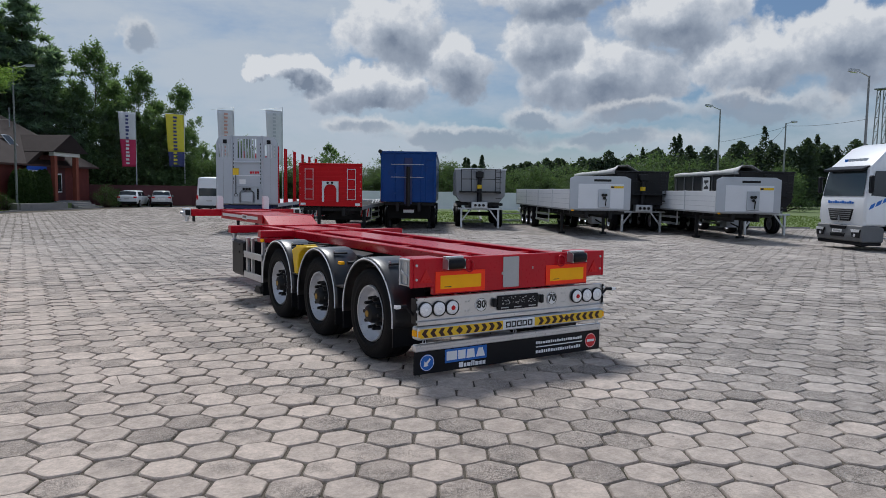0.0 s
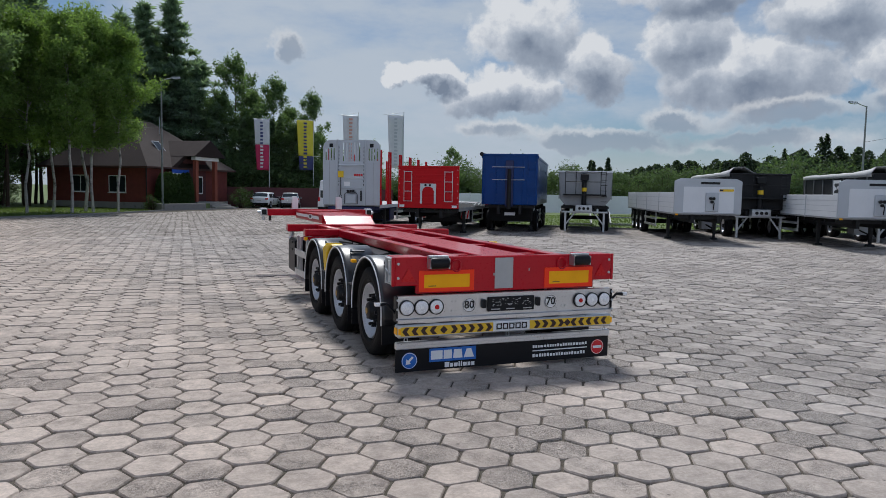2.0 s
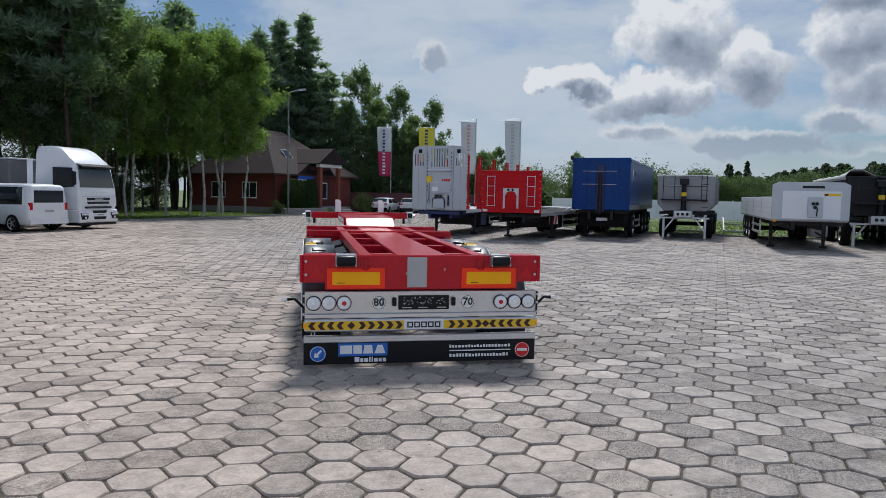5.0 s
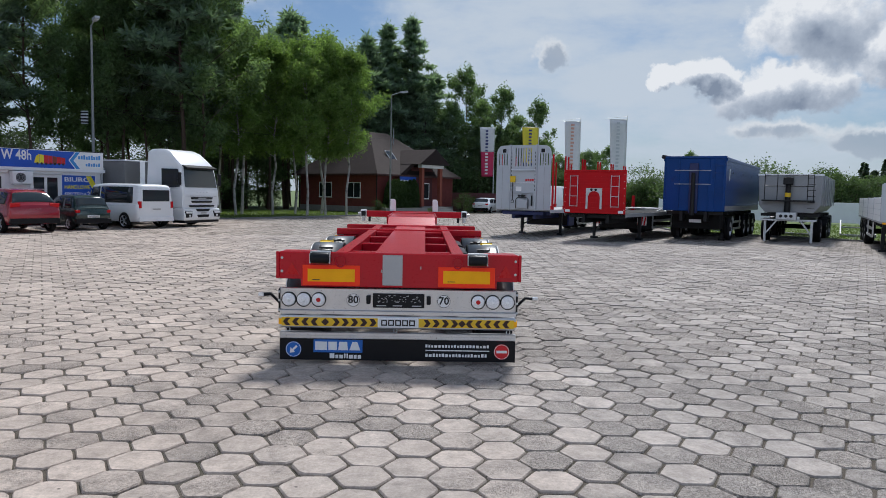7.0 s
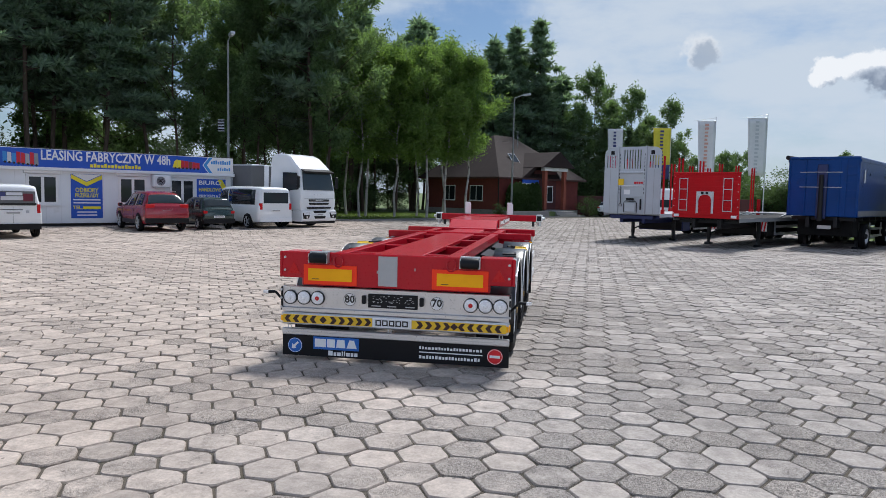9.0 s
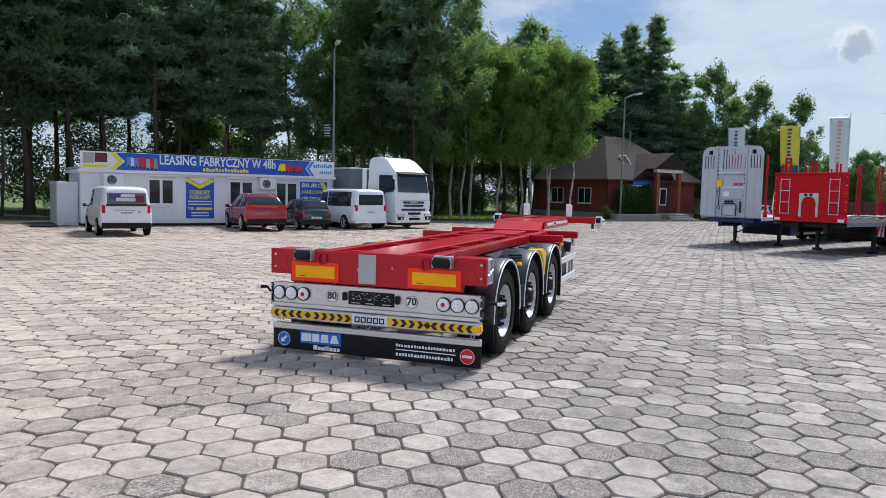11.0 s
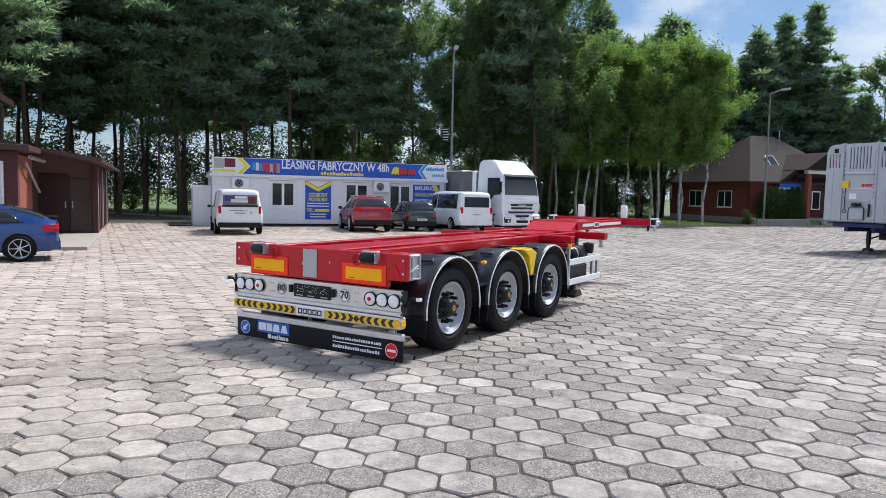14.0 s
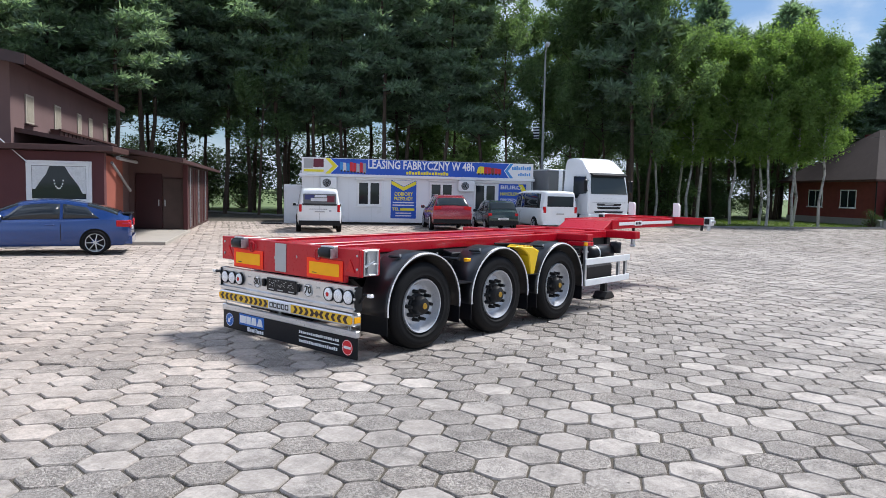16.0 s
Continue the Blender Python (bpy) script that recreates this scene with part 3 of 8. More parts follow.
def car_wheel(parent, x, y, r, w, side, spokes=5):
    t = part("tyre", tyre_bm(r, w, 28, 0.70), RUBBER, parent, smooth=True)
    t.location = (x, y, r)
    s = side
    part("rim", lathe([(s * w * 0.46, r * 0.745), (s * w * 0.42, r * 0.70), (s * w * 0.24, r * 0.67), (s * w * 0.05, r * 0.60), (-s * w * 0.2, r * 0.55), (-s * w * 0.36, r * 0.6)], 24), RIM, t, "alloy rim", True)
    bm = lathe([(s * w * 0.42, 0.001), (s * w * 0.42, r * 0.13), (s * w * 0.2, r * 0.15)], 12)
    for k in range(spokes):
        a = 2 * math.pi * k / spokes
        d = Vector((0, math.cos(a), math.sin(a)))
        beam(Vector((s * w * 0.36, 0, 0)) + d * r * 0.1, Vector((s * w * 0.38, 0, 0)) + d * r * 0.70, r * 0.20, r * 0.06, bm)
    part("spokes", bm, RIM, t)
    part("brake_disc", lathe([(s * w * 0.02, 0.001), (s * w * 0.02, r * 0.54)], 20), DARK, t)
    return t


# ---------------------------------------------------------------- the container chassis
CHASSIS = pose(4.705, 5.89, 0)


def container_chassis():
    T = thing("container_chassis_trailer", CHASSIS, "glossy red three-axle container chassis trailer standing on hexagonal pavers", "trailer")
    # frame
    f = part("frame", prism([(-1.255, 0.90), (-1.03, 0.90), (-1.03, 0.82), (1.03, 0.82), (1.03, 0.90), (1.255, 0.90), (1.255, 1.185), (-1.255, 1.185)], "y", 0.0, 0.06, 0.008), RED, T, "red steel ladder frame")
    for s in (-1, 1):
        a, b = min(s * 0.55, s * 0.68), max(s * 0.55, s * 0.68)
        c = s * 0.6125
        part("side_rail", box(a, b, 0.062, 6.45, 1.075, 1.185, 0.006), RED, f)
        part("rail_web", box(c - 0.0125, c + 0.0125, 0.064, 6.44, 0.838, 1.074), DARK, f, "black lower rail web")
        part("rail_flange", box(a, b, 0.064, 6.44, 0.80, 0.837), DARK, f)
    part("spine", prism([(-0.27, 1.12), (0.27, 1.12), (0.27, 1.178), (-0.27, 1.178)], "y", 0.064, 6.38, 0.008), RED, f)
    part("spine_web", box(-0.10, 0.10, 0.068, 6.36, 0.78, 1.118), DARK, f)
    for y in (0.45, 1.75, 3.1, 4.42, 5.75):
        part("cross_member", box(-0.548, 0.548, y, y + 0.12, 1.05, 1.16, 0.008), RED, f)
    for y, h in ((4.62, 0.10), (6.2, 0.12)):
        part("bolster", box(-1.225, 1.225, y, y + 0.17, 1.192 - h, 1.198, 0.012), RED, f)
    for s in (-1, 1):
        part("bolster_end_box", box(min(s * 0.9, s * 1.25), max(s * 0.9, s * 1.25), 0.064, 0.30, 0.9, 1.183, 0.012), RED, f)
        part("outrigger", prism([(s * 0.685, 1.17), (s * 1.2, 1.17), (s * 1.2, 1.10), (s * 0.685, 0.92)], "y", 4.66, 4.75), RED, f)
    # rear face furniture
    for s in (-1, 1):
        x = s * 0.71
        r = part("reflector_panel", box(x - 0.30, x + 0.30, -0.012, -0.001, 0.835, 1.05, 0.004), FLUO, T, "fluorescent red marker board with amber field")
        part("amber_field", box(x - 0.246, x + 0.246, -0.016, -0.0125, 0.876, 1.009), AMBER, r, "amber reflective field")
        part("print", box(x - 0.20, x - 0.12, -0.0185, -0.0165, 0.892, 0.899), BLACK_INK, r)
        b = part("rubber_buffer", lathe([(-0.098, 0.001), (-0.098, 0.052), (-0.08, 0.058), (0.08, 0.058), (0.098, 0.052), (0.098, 0.001)], 16), PLASTIC, T, "black rubber dock buffer", True)
        b.location = (s * 0.82, -0.062, 1.128)
        part("buffer_bracket", box(s * 0.82 - 0.105, s * 0.82 + 0.105, -0.06, -0.001, 1.176, 1.2, 0.004), GALV, T)
        for d in (-0.1, 0.1):
            part("buffer_side_plate", box(s * 0.82 + d - 0.005, s * 0.82 + d + 0.005, -0.1, -0.001, 1.075, 1.174), GALV, T)
        pts = [Vector((s * 0.615 + 0.05 * math.cos(a), -0.022, 1.095 + 0.06 * math.sin(a))) for a in np.linspace(0, 2 * math.pi, 15)]
        bm = tube(pts, 0.009)
        part("tie_ring", bm, RED, T, "red lashing ring")
        part("triangle_reflector", prism([(s * 1.12 - 0.075, 0.945), (s * 1.12 + 0.075, 0.945), (s * 1.12, 1.075)], "y", -0.008, -0.001), RED_LENS, T, "red triangular reflector")
        for z in (0.98, 1.12):
            part("bolt", disc(0.014, -0.008, -0.0005, s * 1.225, z, 8), GALV, T)
        part("end_plate", box(min(s * 1.2555, s * 1.288), max(s * 1.2555, s * 1.288), 0.0, 0.03, 0.90, 1.185, 0.006), RED, f)
        # corner lock with galvanised frame on the side face
        lk = part("corner_lock", box(min(s * 1.252, s * 1.262), max(s * 1.252, s * 1.262), 0.034, 0.24, 0.905, 1.18, 0.004), GALV, T, "galvanised corner lock")
        bm = bmesh.new()
        for y in (0.036, 0.222):
            box(min(s * 1.263, s * 1.286), max(s * 1.263, s * 1.286), y, y + 0.018, 0.91, 1.175, 0.003, bm)
        for z in (0.912, 1.02, 1.158):
            box(min(s * 1.263, s * 1.284), max(s * 1.263, s * 1.284), 0.055, 0.22, z, z + 0.014, 0.002, bm)
        part("lock_cage", bm, GALV, lk)
        part("lock_pin", rod((s * 1.28, 0.10, 0.935), (s * 1.28, 0.10, 1.15), 0.018), GALV, lk)
        part("lock_handle", rod((s * 1.285, 0.05, 1.0), (s * 1.30, 0.17, 1.06), 0.011), GALV, lk)
    part("grey_plate", box(-0.175, 0.035, -0.009, -0.001, 0.845, 1.165, 0.003), GREY_FILM, T, "dull grey sticker plate")
    for x, z in ((0.22, 1.02), (-0.19, 0.98)):
        part("data_plate", box(x, x + 0.012, -0.006, -0.001, z, z + 0.03), GREY_FILM, T)
    # light board
    lb = part("light_board", prism([(-0.035, 0.805), (0.0, 0.81), (0.0, 0.545), (-0.06, 0.54), (-0.06, 0.575), (-0.03, 0.583)], "x", -1.235, 1.235), ALU, T, "brushed aluminium light board")
    for s in (-1, 1):
        for k, x in enumerate((0.835, 0.99, 1.145)):
            la = part("rear_lamp", lathe([(-0.070, 0.001), (-0.069, 0.030), (-0.066, 0.034), (-0.068, 0.038), (-0.066, 0.052), (-0.063, 0.055), (-0.064, 0.059), (-0.058, 0.067), (-0.032, 0.071), (-0.031, 0.001)], 24, "y"), CLEAR_LENS, T, "round clear rear lamp", True)
            la.location = (s * x, 0, 0.69)
            part("lamp_ring", lathe([(-0.034, 0.0735), (-0.060, 0.0725), (-0.060, 0.0765), (-0.034, 0.0785)], 24, "y"), DARK, la)
            if k == 0:
                part("red_centre", lathe([(-0.075, 0.001), (-0.074, 0.022), (-0.068, 0.024)], 16, "y"), RED_LENS, la, "red lamp centre")
            else:
                part("lamp_core", lathe([(-0.074, 0.001), (-0.073, 0.014), (-0.068, 0.016)], 12, "y"), WHITE_INK, la)
        sp = part("speed_plate", disc(0.071, -0.041, -0.036, s * 0.475, 0.69), WHITE_INK, T, "round white speed plate with black ring")
        part("speed_ring", lathe([(-0.0425, 0.064), (-0.0435, 0.064), (-0.0435, 0.069), (-0.0425, 0.069)], 24, "y", None, (s * 0.475, 0, 0.69)), BLACK_INK, sp)
        letters("80" if s < 0 else "70", 0.112, BLACK_INK, sp, upright(s * 0.475, -0.044, 0.692))
        part("lamp_slot", box(s * 0.315 - 0.022, s * 0.315 + 0.022, -0.075, -0.036, 0.655, 0.745, 0.008), PLASTIC, T)
        for x in (0.62, 0.66):
            for z in (0.64, 0.735):
                part("rivet", disc(0.009, -0.042, -0.036, s * x, z, 8), GALV, lb)
        arm = part("marker_lamp_arm", rod((s * 1.23, 0.02, 0.62), (s * 1.34, 0.0, 0.735), 0.014), PLASTIC, T, "black rubber outline marker arm")
        part("arm_end", rod((s * 1.34, 0.0, 0.735), (s * 1.44, -0.01, 0.73), 0.016, 0.022), PLASTIC, arm)
        part("marker_lens", box(min(s * 1.41, s * 1.465), max(s * 1.41, s * 1.465), -0.035, 0.012, 0.715, 0.75, 0.005), CLEAR_LENS, arm)
        hg = part("hinge", box(min(s * 1.236, s * 1.252), max(s * 1.236, s * 1.252), -0.05, 0.05, 0.55, 0.80, 0.004), DARK, T)
        for z in (0.58, 0.68, 0.77):
            part("hinge_bolt", disc(0.013, -0.062, -0.05, s * 1.244, z, 8), GALV, hg)
    ph = part("plate_holder", box(-0.27, 0.27, -0.052, -0.036, 0.615, 0.765, 0.004), PLASTIC, T, "empty black number plate holder with perforated back")
    bm = bmesh.new()
    rnd = random.Random(4)
    for k in range(46):
        x, z = rnd.uniform(-0.24, 0.22), rnd.uniform(0.665, 0.745)
        box(x, x + rnd.uniform(0.008, 0.026), -0.0545, -0.0525, z, z + 0.006, 0, bm)
    for x in (-0.23, -0.06, 0.14):
        box(x, x + 0.1, -0.0545, -0.0525, 0.632, 0.643, 0, bm)
    tagged(part("holder_pattern", bm, GREY_FILM, ph), kind="stuff")
    # bumper beam with warning tape
    bb = part("bumper_beam", box(-1.24, 1.24, -0.07, 0.05, 0.395, 0.525, 0.014), ALU, T, "aluminium under-run bumper with chevron tape")
    tp = part("warning_tape", box(-1.215, -0.215, -0.0735, -0.0705, 0.415, 0.505), TAPE_YELLOW, bb, "yellow and black chevron tape")
    share(tp, pose(1.43, 0, 0), bb)
    for s0, flip in ((-1.215, 1), (0.215, -1)):
        for k in range(10):
            xc = s0 + 0.07 + k * 0.096
            way = (-1 if k < 4 else 1 if k > 4 else 0) * flip if k != 4 else 0
            bm = bmesh.new()
            if way == 0:
                prism([(xc - 0.042, 0.46), (xc, 0.421), (xc + 0.042, 0.46), (xc, 0.499)], "y", -0.0765, -0.074, 0, bm)
            else:
                d = 0.032 * way
                for z0, z1 in ((0.421, 0.46), (0.46, 0.499)):
                    tip = 0.46
                    a0 = xc + (d if z0 == tip else 0)
                    a1 = xc + (d if z1 == tip else 0)
                    prism([(a0 - 0.023, z0), (a0 + 0.023, z0), (a1 + 0.023, z1), (a1 - 0.023, z1)], "y", -0.0765, -0.074, 0, bm)
            part("chevron", bm, CHEVRON, bb)
    mb = part("maker_badge", box(-0.21, 0.21, -0.074, -0.0708, 0.41, 0.512), WHITE_INK, bb, "white maker badge with dark block shapes")
    part("badge_field", box(-0.198, 0.198, -0.0765, -0.0745, 0.42, 0.502), GREY_LIGHT, mb)
    for k in range(5):
        bm = bmesh.new()
        x = -0.178 + k * 0.073
        for a in ((x, x + 0.062, 0.430, 0.443), (x, x + 0.062, 0.479, 0.492), (x, x + 0.014, 0.443, 0.479), (x + 0.048, x + 0.062, 0.443, 0.479)):
            box(a[0], a[1], -0.079, -0.077, a[2], a[3], 0, bm)
        part("badge_mark", bm, BLACK_INK, mb)
    for s in (-1, 1):
        part("side_marker", box(min(s * 1.241, s * 1.25), max(s * 1.241, s * 1.25), -0.05, 0.03, 0.43, 0.49), AMBER, bb, "amber side reflector")
        part("end_cap", box(s * 1.227 - 0.012, s * 1.227 + 0.012, -0.076, -0.0715, 0.43, 0.49), AMBER, bb)
    # spray flap
    rl = part("flap_rail", box(-1.245, 1.245, -0.03, 0.03, 0.272, 0.345, 0.008), ALU, T, "aluminium flap rail")
    part("rail_groove", box(-1.24, 1.24, -0.033, -0.0305, 0.305, 0.312), GALV, rl)
    for x in (-1.15, -0.03, 1.16):
        bm = tube([Vector((x + 0.018 * math.cos(a), -0.04, 0.372 + 0.024 * math.sin(a))) for a in np.linspace(0, 2 * math.pi, 11)], 0.005, 5)
        part("shackle", bm, GALV, T, "small steel shackle")
    fl = part("spray_flap", box(-1.245, 1.245, -0.012, 0.006, 0.042, 0.271, 0.003), PLASTIC, T, "black rubber spray flap with stickers")
    sg = part("arrow_sign", disc(0.083, -0.0155, -0.0125, -1.1, 0.155), BLUE_INK, fl, "round blue arrow sticker")
    part("sign_rim", lathe([(-0.0165, 0.074), (-0.0165, 0.079), (-0.0155, 0.079)], 24, "y", None, (-1.1, 0, 0.155)), WHITE_INK, sg)
    bm = bmesh.new()
    d, n = Vector((-0.7071, 0, -0.7071)), Vector((0.7071, 0, -0.7071))
    c = Vector((-1.1, 0, 0.155))
    shaft = [c - d * 0.05 + n * 0.011, c - d * 0.05 - n * 0.011, c + d * 0.01 - n * 0.011, c + d * 0.01 - n * 0.034, c + d * 0.055, c + d * 0.01 + n * 0.034, c + d * 0.01 + n * 0.011]
    prism([(p.x, p.z) for p in shaft], "y", -0.0185, -0.0158, 0, bm)
    part("arrow", bm, WHITE_INK, sg)
    ne = part("no_entry_sign", disc(0.083, -0.0155, -0.0125, 1.1, 0.155), RED_INK, fl, "round red no-entry sticker")
    part("sign_rim", lathe([(-0.0165, 0.074), (-0.0165, 0.079), (-0.0155, 0.079)], 24, "y", None, (1.1, 0, 0.155)), WHITE_INK, ne)
    part("sign_bar", box(1.1 - 0.055, 1.1 + 0.055, -0.0175, -0.0157, 0.141, 0.169), WHITE_INK, ne)
    lg = part("dealer_logo", box(-0.89, -0.375, -0.0155, -0.0125, 0.125, 0.262), BLUE_INK, fl, "blue dealer logo block with white shapes")
    for k, (w, slant) in enumerate(((0.125, 0.0), (0.09, 0.0), (0.105, 0.012), (0.115, 0.032))):
        x = -0.872 + (0.0, 0.138, 0.241, 0.359)[k]
        part("logo_block", prism([(x, 0.15), (x + w, 0.15), (x + w - slant, 0.24), (x + slant, 0.24)], "y", -0.0185, -0.0158), WHITE_INK, lg)
    bm = bmesh.new()
    for k, w in enumerate((0.05, 0.03, 0.04, 0.014, 0.014, 0.04, 0.03, 0.035)):
        x = -0.72 + sum((0.05, 0.03, 0.04, 0.014, 0.014, 0.04, 0.03, 0.035)[:k]) + k * 0.011
        box(x, x + w, -0.0155, -0.0125, 0.062, 0.114 if k in (0, 3, 4) else 0.1, 0, bm)
    part("logo_line", bm, WHITE_INK, fl)
    bm = bmesh.new()
    rnd = random.Random(8)
    for z0, h, xa, xb in ((0.192, 0.032, 0.29, 0.97), (0.092, 0.036, 0.29, 0.97)):
        x = xa
        while x < xb - 0.02:
            w = rnd.uniform(0.018, 0.032)
            box(x, min(x + w, xb), -0.0155, -0.0125, z0, z0 + h * rnd.uniform(0.7, 1.0), 0, bm)
            x += w + 0.011
    tagged(part("contact_bar", bm, WHITE_INK, fl), kind="stuff")
    part("underline", box(0.29, 0.97, -0.0155, -0.0125, 0.155, 0.166), WHITE_INK, fl)
    # axles, wheels, mudguards
    for y in (1.0, 2.42, 3.84):
        part("axle", rod((-0.9, y, 0.5), (0.9, y, 0.5), 0.075, None, 14), DARK, T)
        for s in (-1, 1):
            part("air_spring", lathe([(0.55, 0.1), (0.6, 0.14), (0.72, 0.14), (0.78, 0.11)], 16, "z", None, (s * 0.55, y + 0.32, 0), True), RUBBER, T)
            part("trailing_arm", prism([(y - 0.5, 0.78), (y - 0.35, 0.78), (y + 0.42, 0.52), (y + 0.42, 0.44), (y - 0.02, 0.42)], "x", s * 0.5, s * 0.6), DARK, T)
            part("brake_drum", lathe([(0.78 * s, 0.21), (0.98 * s, 0.21)], 18, "x", None, (0, y, 0.5)), UNDER, T)
            w = truck_wheel(T, s * 1.055, y, 0.5, 0.5, 0.37, s)
            part("hub_badge", lathe([(s * 0.203, 0.001), (s * 0.203, 0.034), (s * 0.196, 0.036)], 14), GOLD, w, "dull gold hub emblem")
            mudguard(T, y, s)
            part("guard_shelf", prism([(s * 0.69, 1.065), (s * 0.845, 1.03), (s * 0.845, 0.86), (s * 0.69, 0.86)], "y", y - 0.5, y + 0.5, 0.01), PLASTIC, T, "black plastic inner guard shelf")
    for s in (-1, 1):
        for y in (1.71, 3.13):
            part("guard_bridge", box(min(s * 0.86, s * 1.255), max(s * 0.86, s * 1.255), y - 0.14, y + 0.14, 0.70, 0.715), PLASTIC, T)
        for y in (0.36, 1.70, 3.12, 4.5):
            part("guard_tube", rod((s * 0.6, y, 0.985), (s * 1.16, y, 0.985), 0.021), DARK, T)
        # chocks in a holder between the second and third guard
        ck = part("wheel_chock", prism([(2.74, 1.085), (2.78, 1.105), (3.16, 1.07), (3.30, 1.02), (3.27, 0.97), (3.19, 0.70), (3.11, 0.70), (3.05, 0.97), (2.96, 1.03), (2.84, 1.075)], "x", s * 1.08, s * 1.245, 0.012), YELLOW, T, "yellow plastic wheel chock")
        for k in range(5):
            part("chock_rib", box(min(s * 1.09, s * 1.235), max(s * 1.09, s * 1.235), 2.80 + 0.08 * k, 2.835 + 0.08 * k, 1.088 - 0.007 * k, 1.118 - 0.007 * k, 0.004), YELLOW, ck)
        part("chock_rail", rod((s * 1.0, 2.6, 1.13), (s * 1.0, 3.3, 1.10), 0.012), DARK, ck)
        part("marker_lamp", box(min(s * 1.16, s * 1.22), max(s * 1.16, s * 1.22), 1.77, 1.85, 0.955, 0.995, 0.008), AMBER, T, "amber side marker lamp")
        # red lock station ahead of the front guard
        st = part("lock_station", box(min(s * 0.9, s * 1.23), max(s * 0.9, s * 1.23), 4.6, 4.8, 1.02, 1.085, 0.01), RED, T)
        part("twist_lock", lathe([(0.90, 0.03), (0.93, 0.055), (0.96, 0.035), (1.02, 0.035), (1.085, 0.05), (1.15, 0.045), (1.2, 0.012)], 12, "z", None, (s * 1.15, 4.69, 0)), GALV, st, "galvanised twist lock")
        part("twist_lock_front", lathe([(0.93, 0.02), (0.955, 0.055), (0.985, 0.03), (1.075, 0.04)], 12, "z", None, (s * 1.14, 6.28, 0)), GALV, T, "galvanised twist lock")
        part("amber_marker", box(min(s * 1.2, s * 1.25), max(s * 1.2, s * 1.25), 4.55, 4.6, 1.03, 1.08, 0.008), AMBER, T)
        # landing legs
        lgz = part("landing_leg", box(s * 0.62 - 0.06, s * 0.62 + 0.06, 6.24, 6.36, 0.28, 1.1, 0.008), DARK, T, "black landing leg with foot")
        part("leg_inner", box(s * 0.62 - 0.045, s * 0.62 + 0.045, 6.255, 6.345, 0.1, 0.279), DARK, lgz)
        part("leg_foot", prism([(6.12, 0.01), (6.48, 0.01), (6.48, 0.04), (6.38, 0.13), (6.22, 0.13), (6.12, 0.04)], "x", s * 0.62 - 0.12, s * 0.62 + 0.12, 0.008), DARK, lgz)
    part("leg_brace", rod((-0.6, 6.3, 0.62), (0.6, 6.3, 0.62), 0.03), DARK, T)
    # side guards; the tool box stands behind the one side
    for s, y1 in ((1, 6.0), (-1, 5.45)):
        g = part("side_guard", box(min(s * 1.215, s * 1.24), max(s * 1.215, s * 1.24), 4.58, y1, 0.735, 0.835, 0.006), WHITE if s > 0 else ALU, T, "pale aluminium side guard")
        part("guard_rail", box(min(s * 1.215, s * 1.24), max(s * 1.215, s * 1.24), 4.58, y1, 0.415, 0.515, 0.006), WHITE if s > 0 else ALU, g)
        for y, zt in ((4.6, 1.05), (y1 - 0.34, 0.83 if s > 0 else 1.05), (y1 - 0.10, 0.83 if s > 0 else 1.05)):
            part("guard_post", box(min(s * 1.17, s * 1.213), max(s * 1.17, s * 1.213), y, y + 0.055, 0.42, zt, 0.005), ALU, g)
    eb = part("equipment_box", box(0.70, 1.14, 4.72, 5.58, 0.44, 0.715, 0.025), PLASTIC, T, "black plastic equipment box behind the side guard")
    part("box_lid", box(1.141, 1.158, 4.76, 5.54, 0.47, 0.69, 0.006), PLASTIC, eb)
    tb = part("tool_box", box(-1.20, -0.72, 5.5, 6.15, 0.40, 0.98, 0.02), PLASTIC, T, "black plastic tool box")
    part("box_lid", box(-1.225, -1.203, 5.53, 6.12, 0.43, 0.95, 0.01), PLASTIC, tb)
    for z in (0.78, 0.9):
        part("box_latch", box(-1.238, -1.227, 5.7, 5.78, z, z + 0.035, 0.004), DARK, tb)
    tk = part("air_tank", lathe([(5.0, 0.001), (5.02, 0.1), (5.08, 0.14), (5.68, 0.14), (5.74, 0.1), (5.76, 0.001)], 18, "y", None, (0.98, 0, 0.86)), PLASTIC, T, "black air tank", True)
    part("tank_strap", lathe([(5.2, 0.143), (5.24, 0.143)], 18, "y", None, (0.98, 0, 0.86)), GALV, tk)
    part("document_tube", lathe([(5.98, 0.001), (5.98, 0.085), (6.15, 0.095), (6.17, 0.001)], 16, "z", None, (1.1, 5.75, -5.12)), PLASTIC, T, "black document tube", True)
    part("valve_box", box(0.65, 0.95, 4.9, 5.2, 0.55, 0.8, 0.02), UNDER, T)
    # gooseneck
    gn = part("gooseneck", prism([(6.39, 1.10), (6.39, 1.18), (6.48, 1.195), (6.78, 1.335), (9.42, 1.345), (9.42, 1.22), (6.9, 1.18)], "x", -0.47, 0.47, 0.008), RED, T, "red raised gooseneck with silver tape")
    for s in (-1, 1):
        part("neck_rail", box(min(s * 0.475, s * 0.50), max(s * 0.475, s * 0.50), 6.75, 9.42, 1.19, 1.352, 0.005), RED, gn)
        part("silver_tape", box(min(s * 0.502, s * 0.505), max(s * 0.502, s * 0.505), 7.0, 9.3, 1.25, 1.31), WHITE_INK, gn, "silver reflective tape")
        tg = part("name_tag", box(min(s * 0.506, s * 0.509), max(s * 0.506, s * 0.509), 7.62, 7.92, 1.235, 1.325), WHITE_INK, gn)
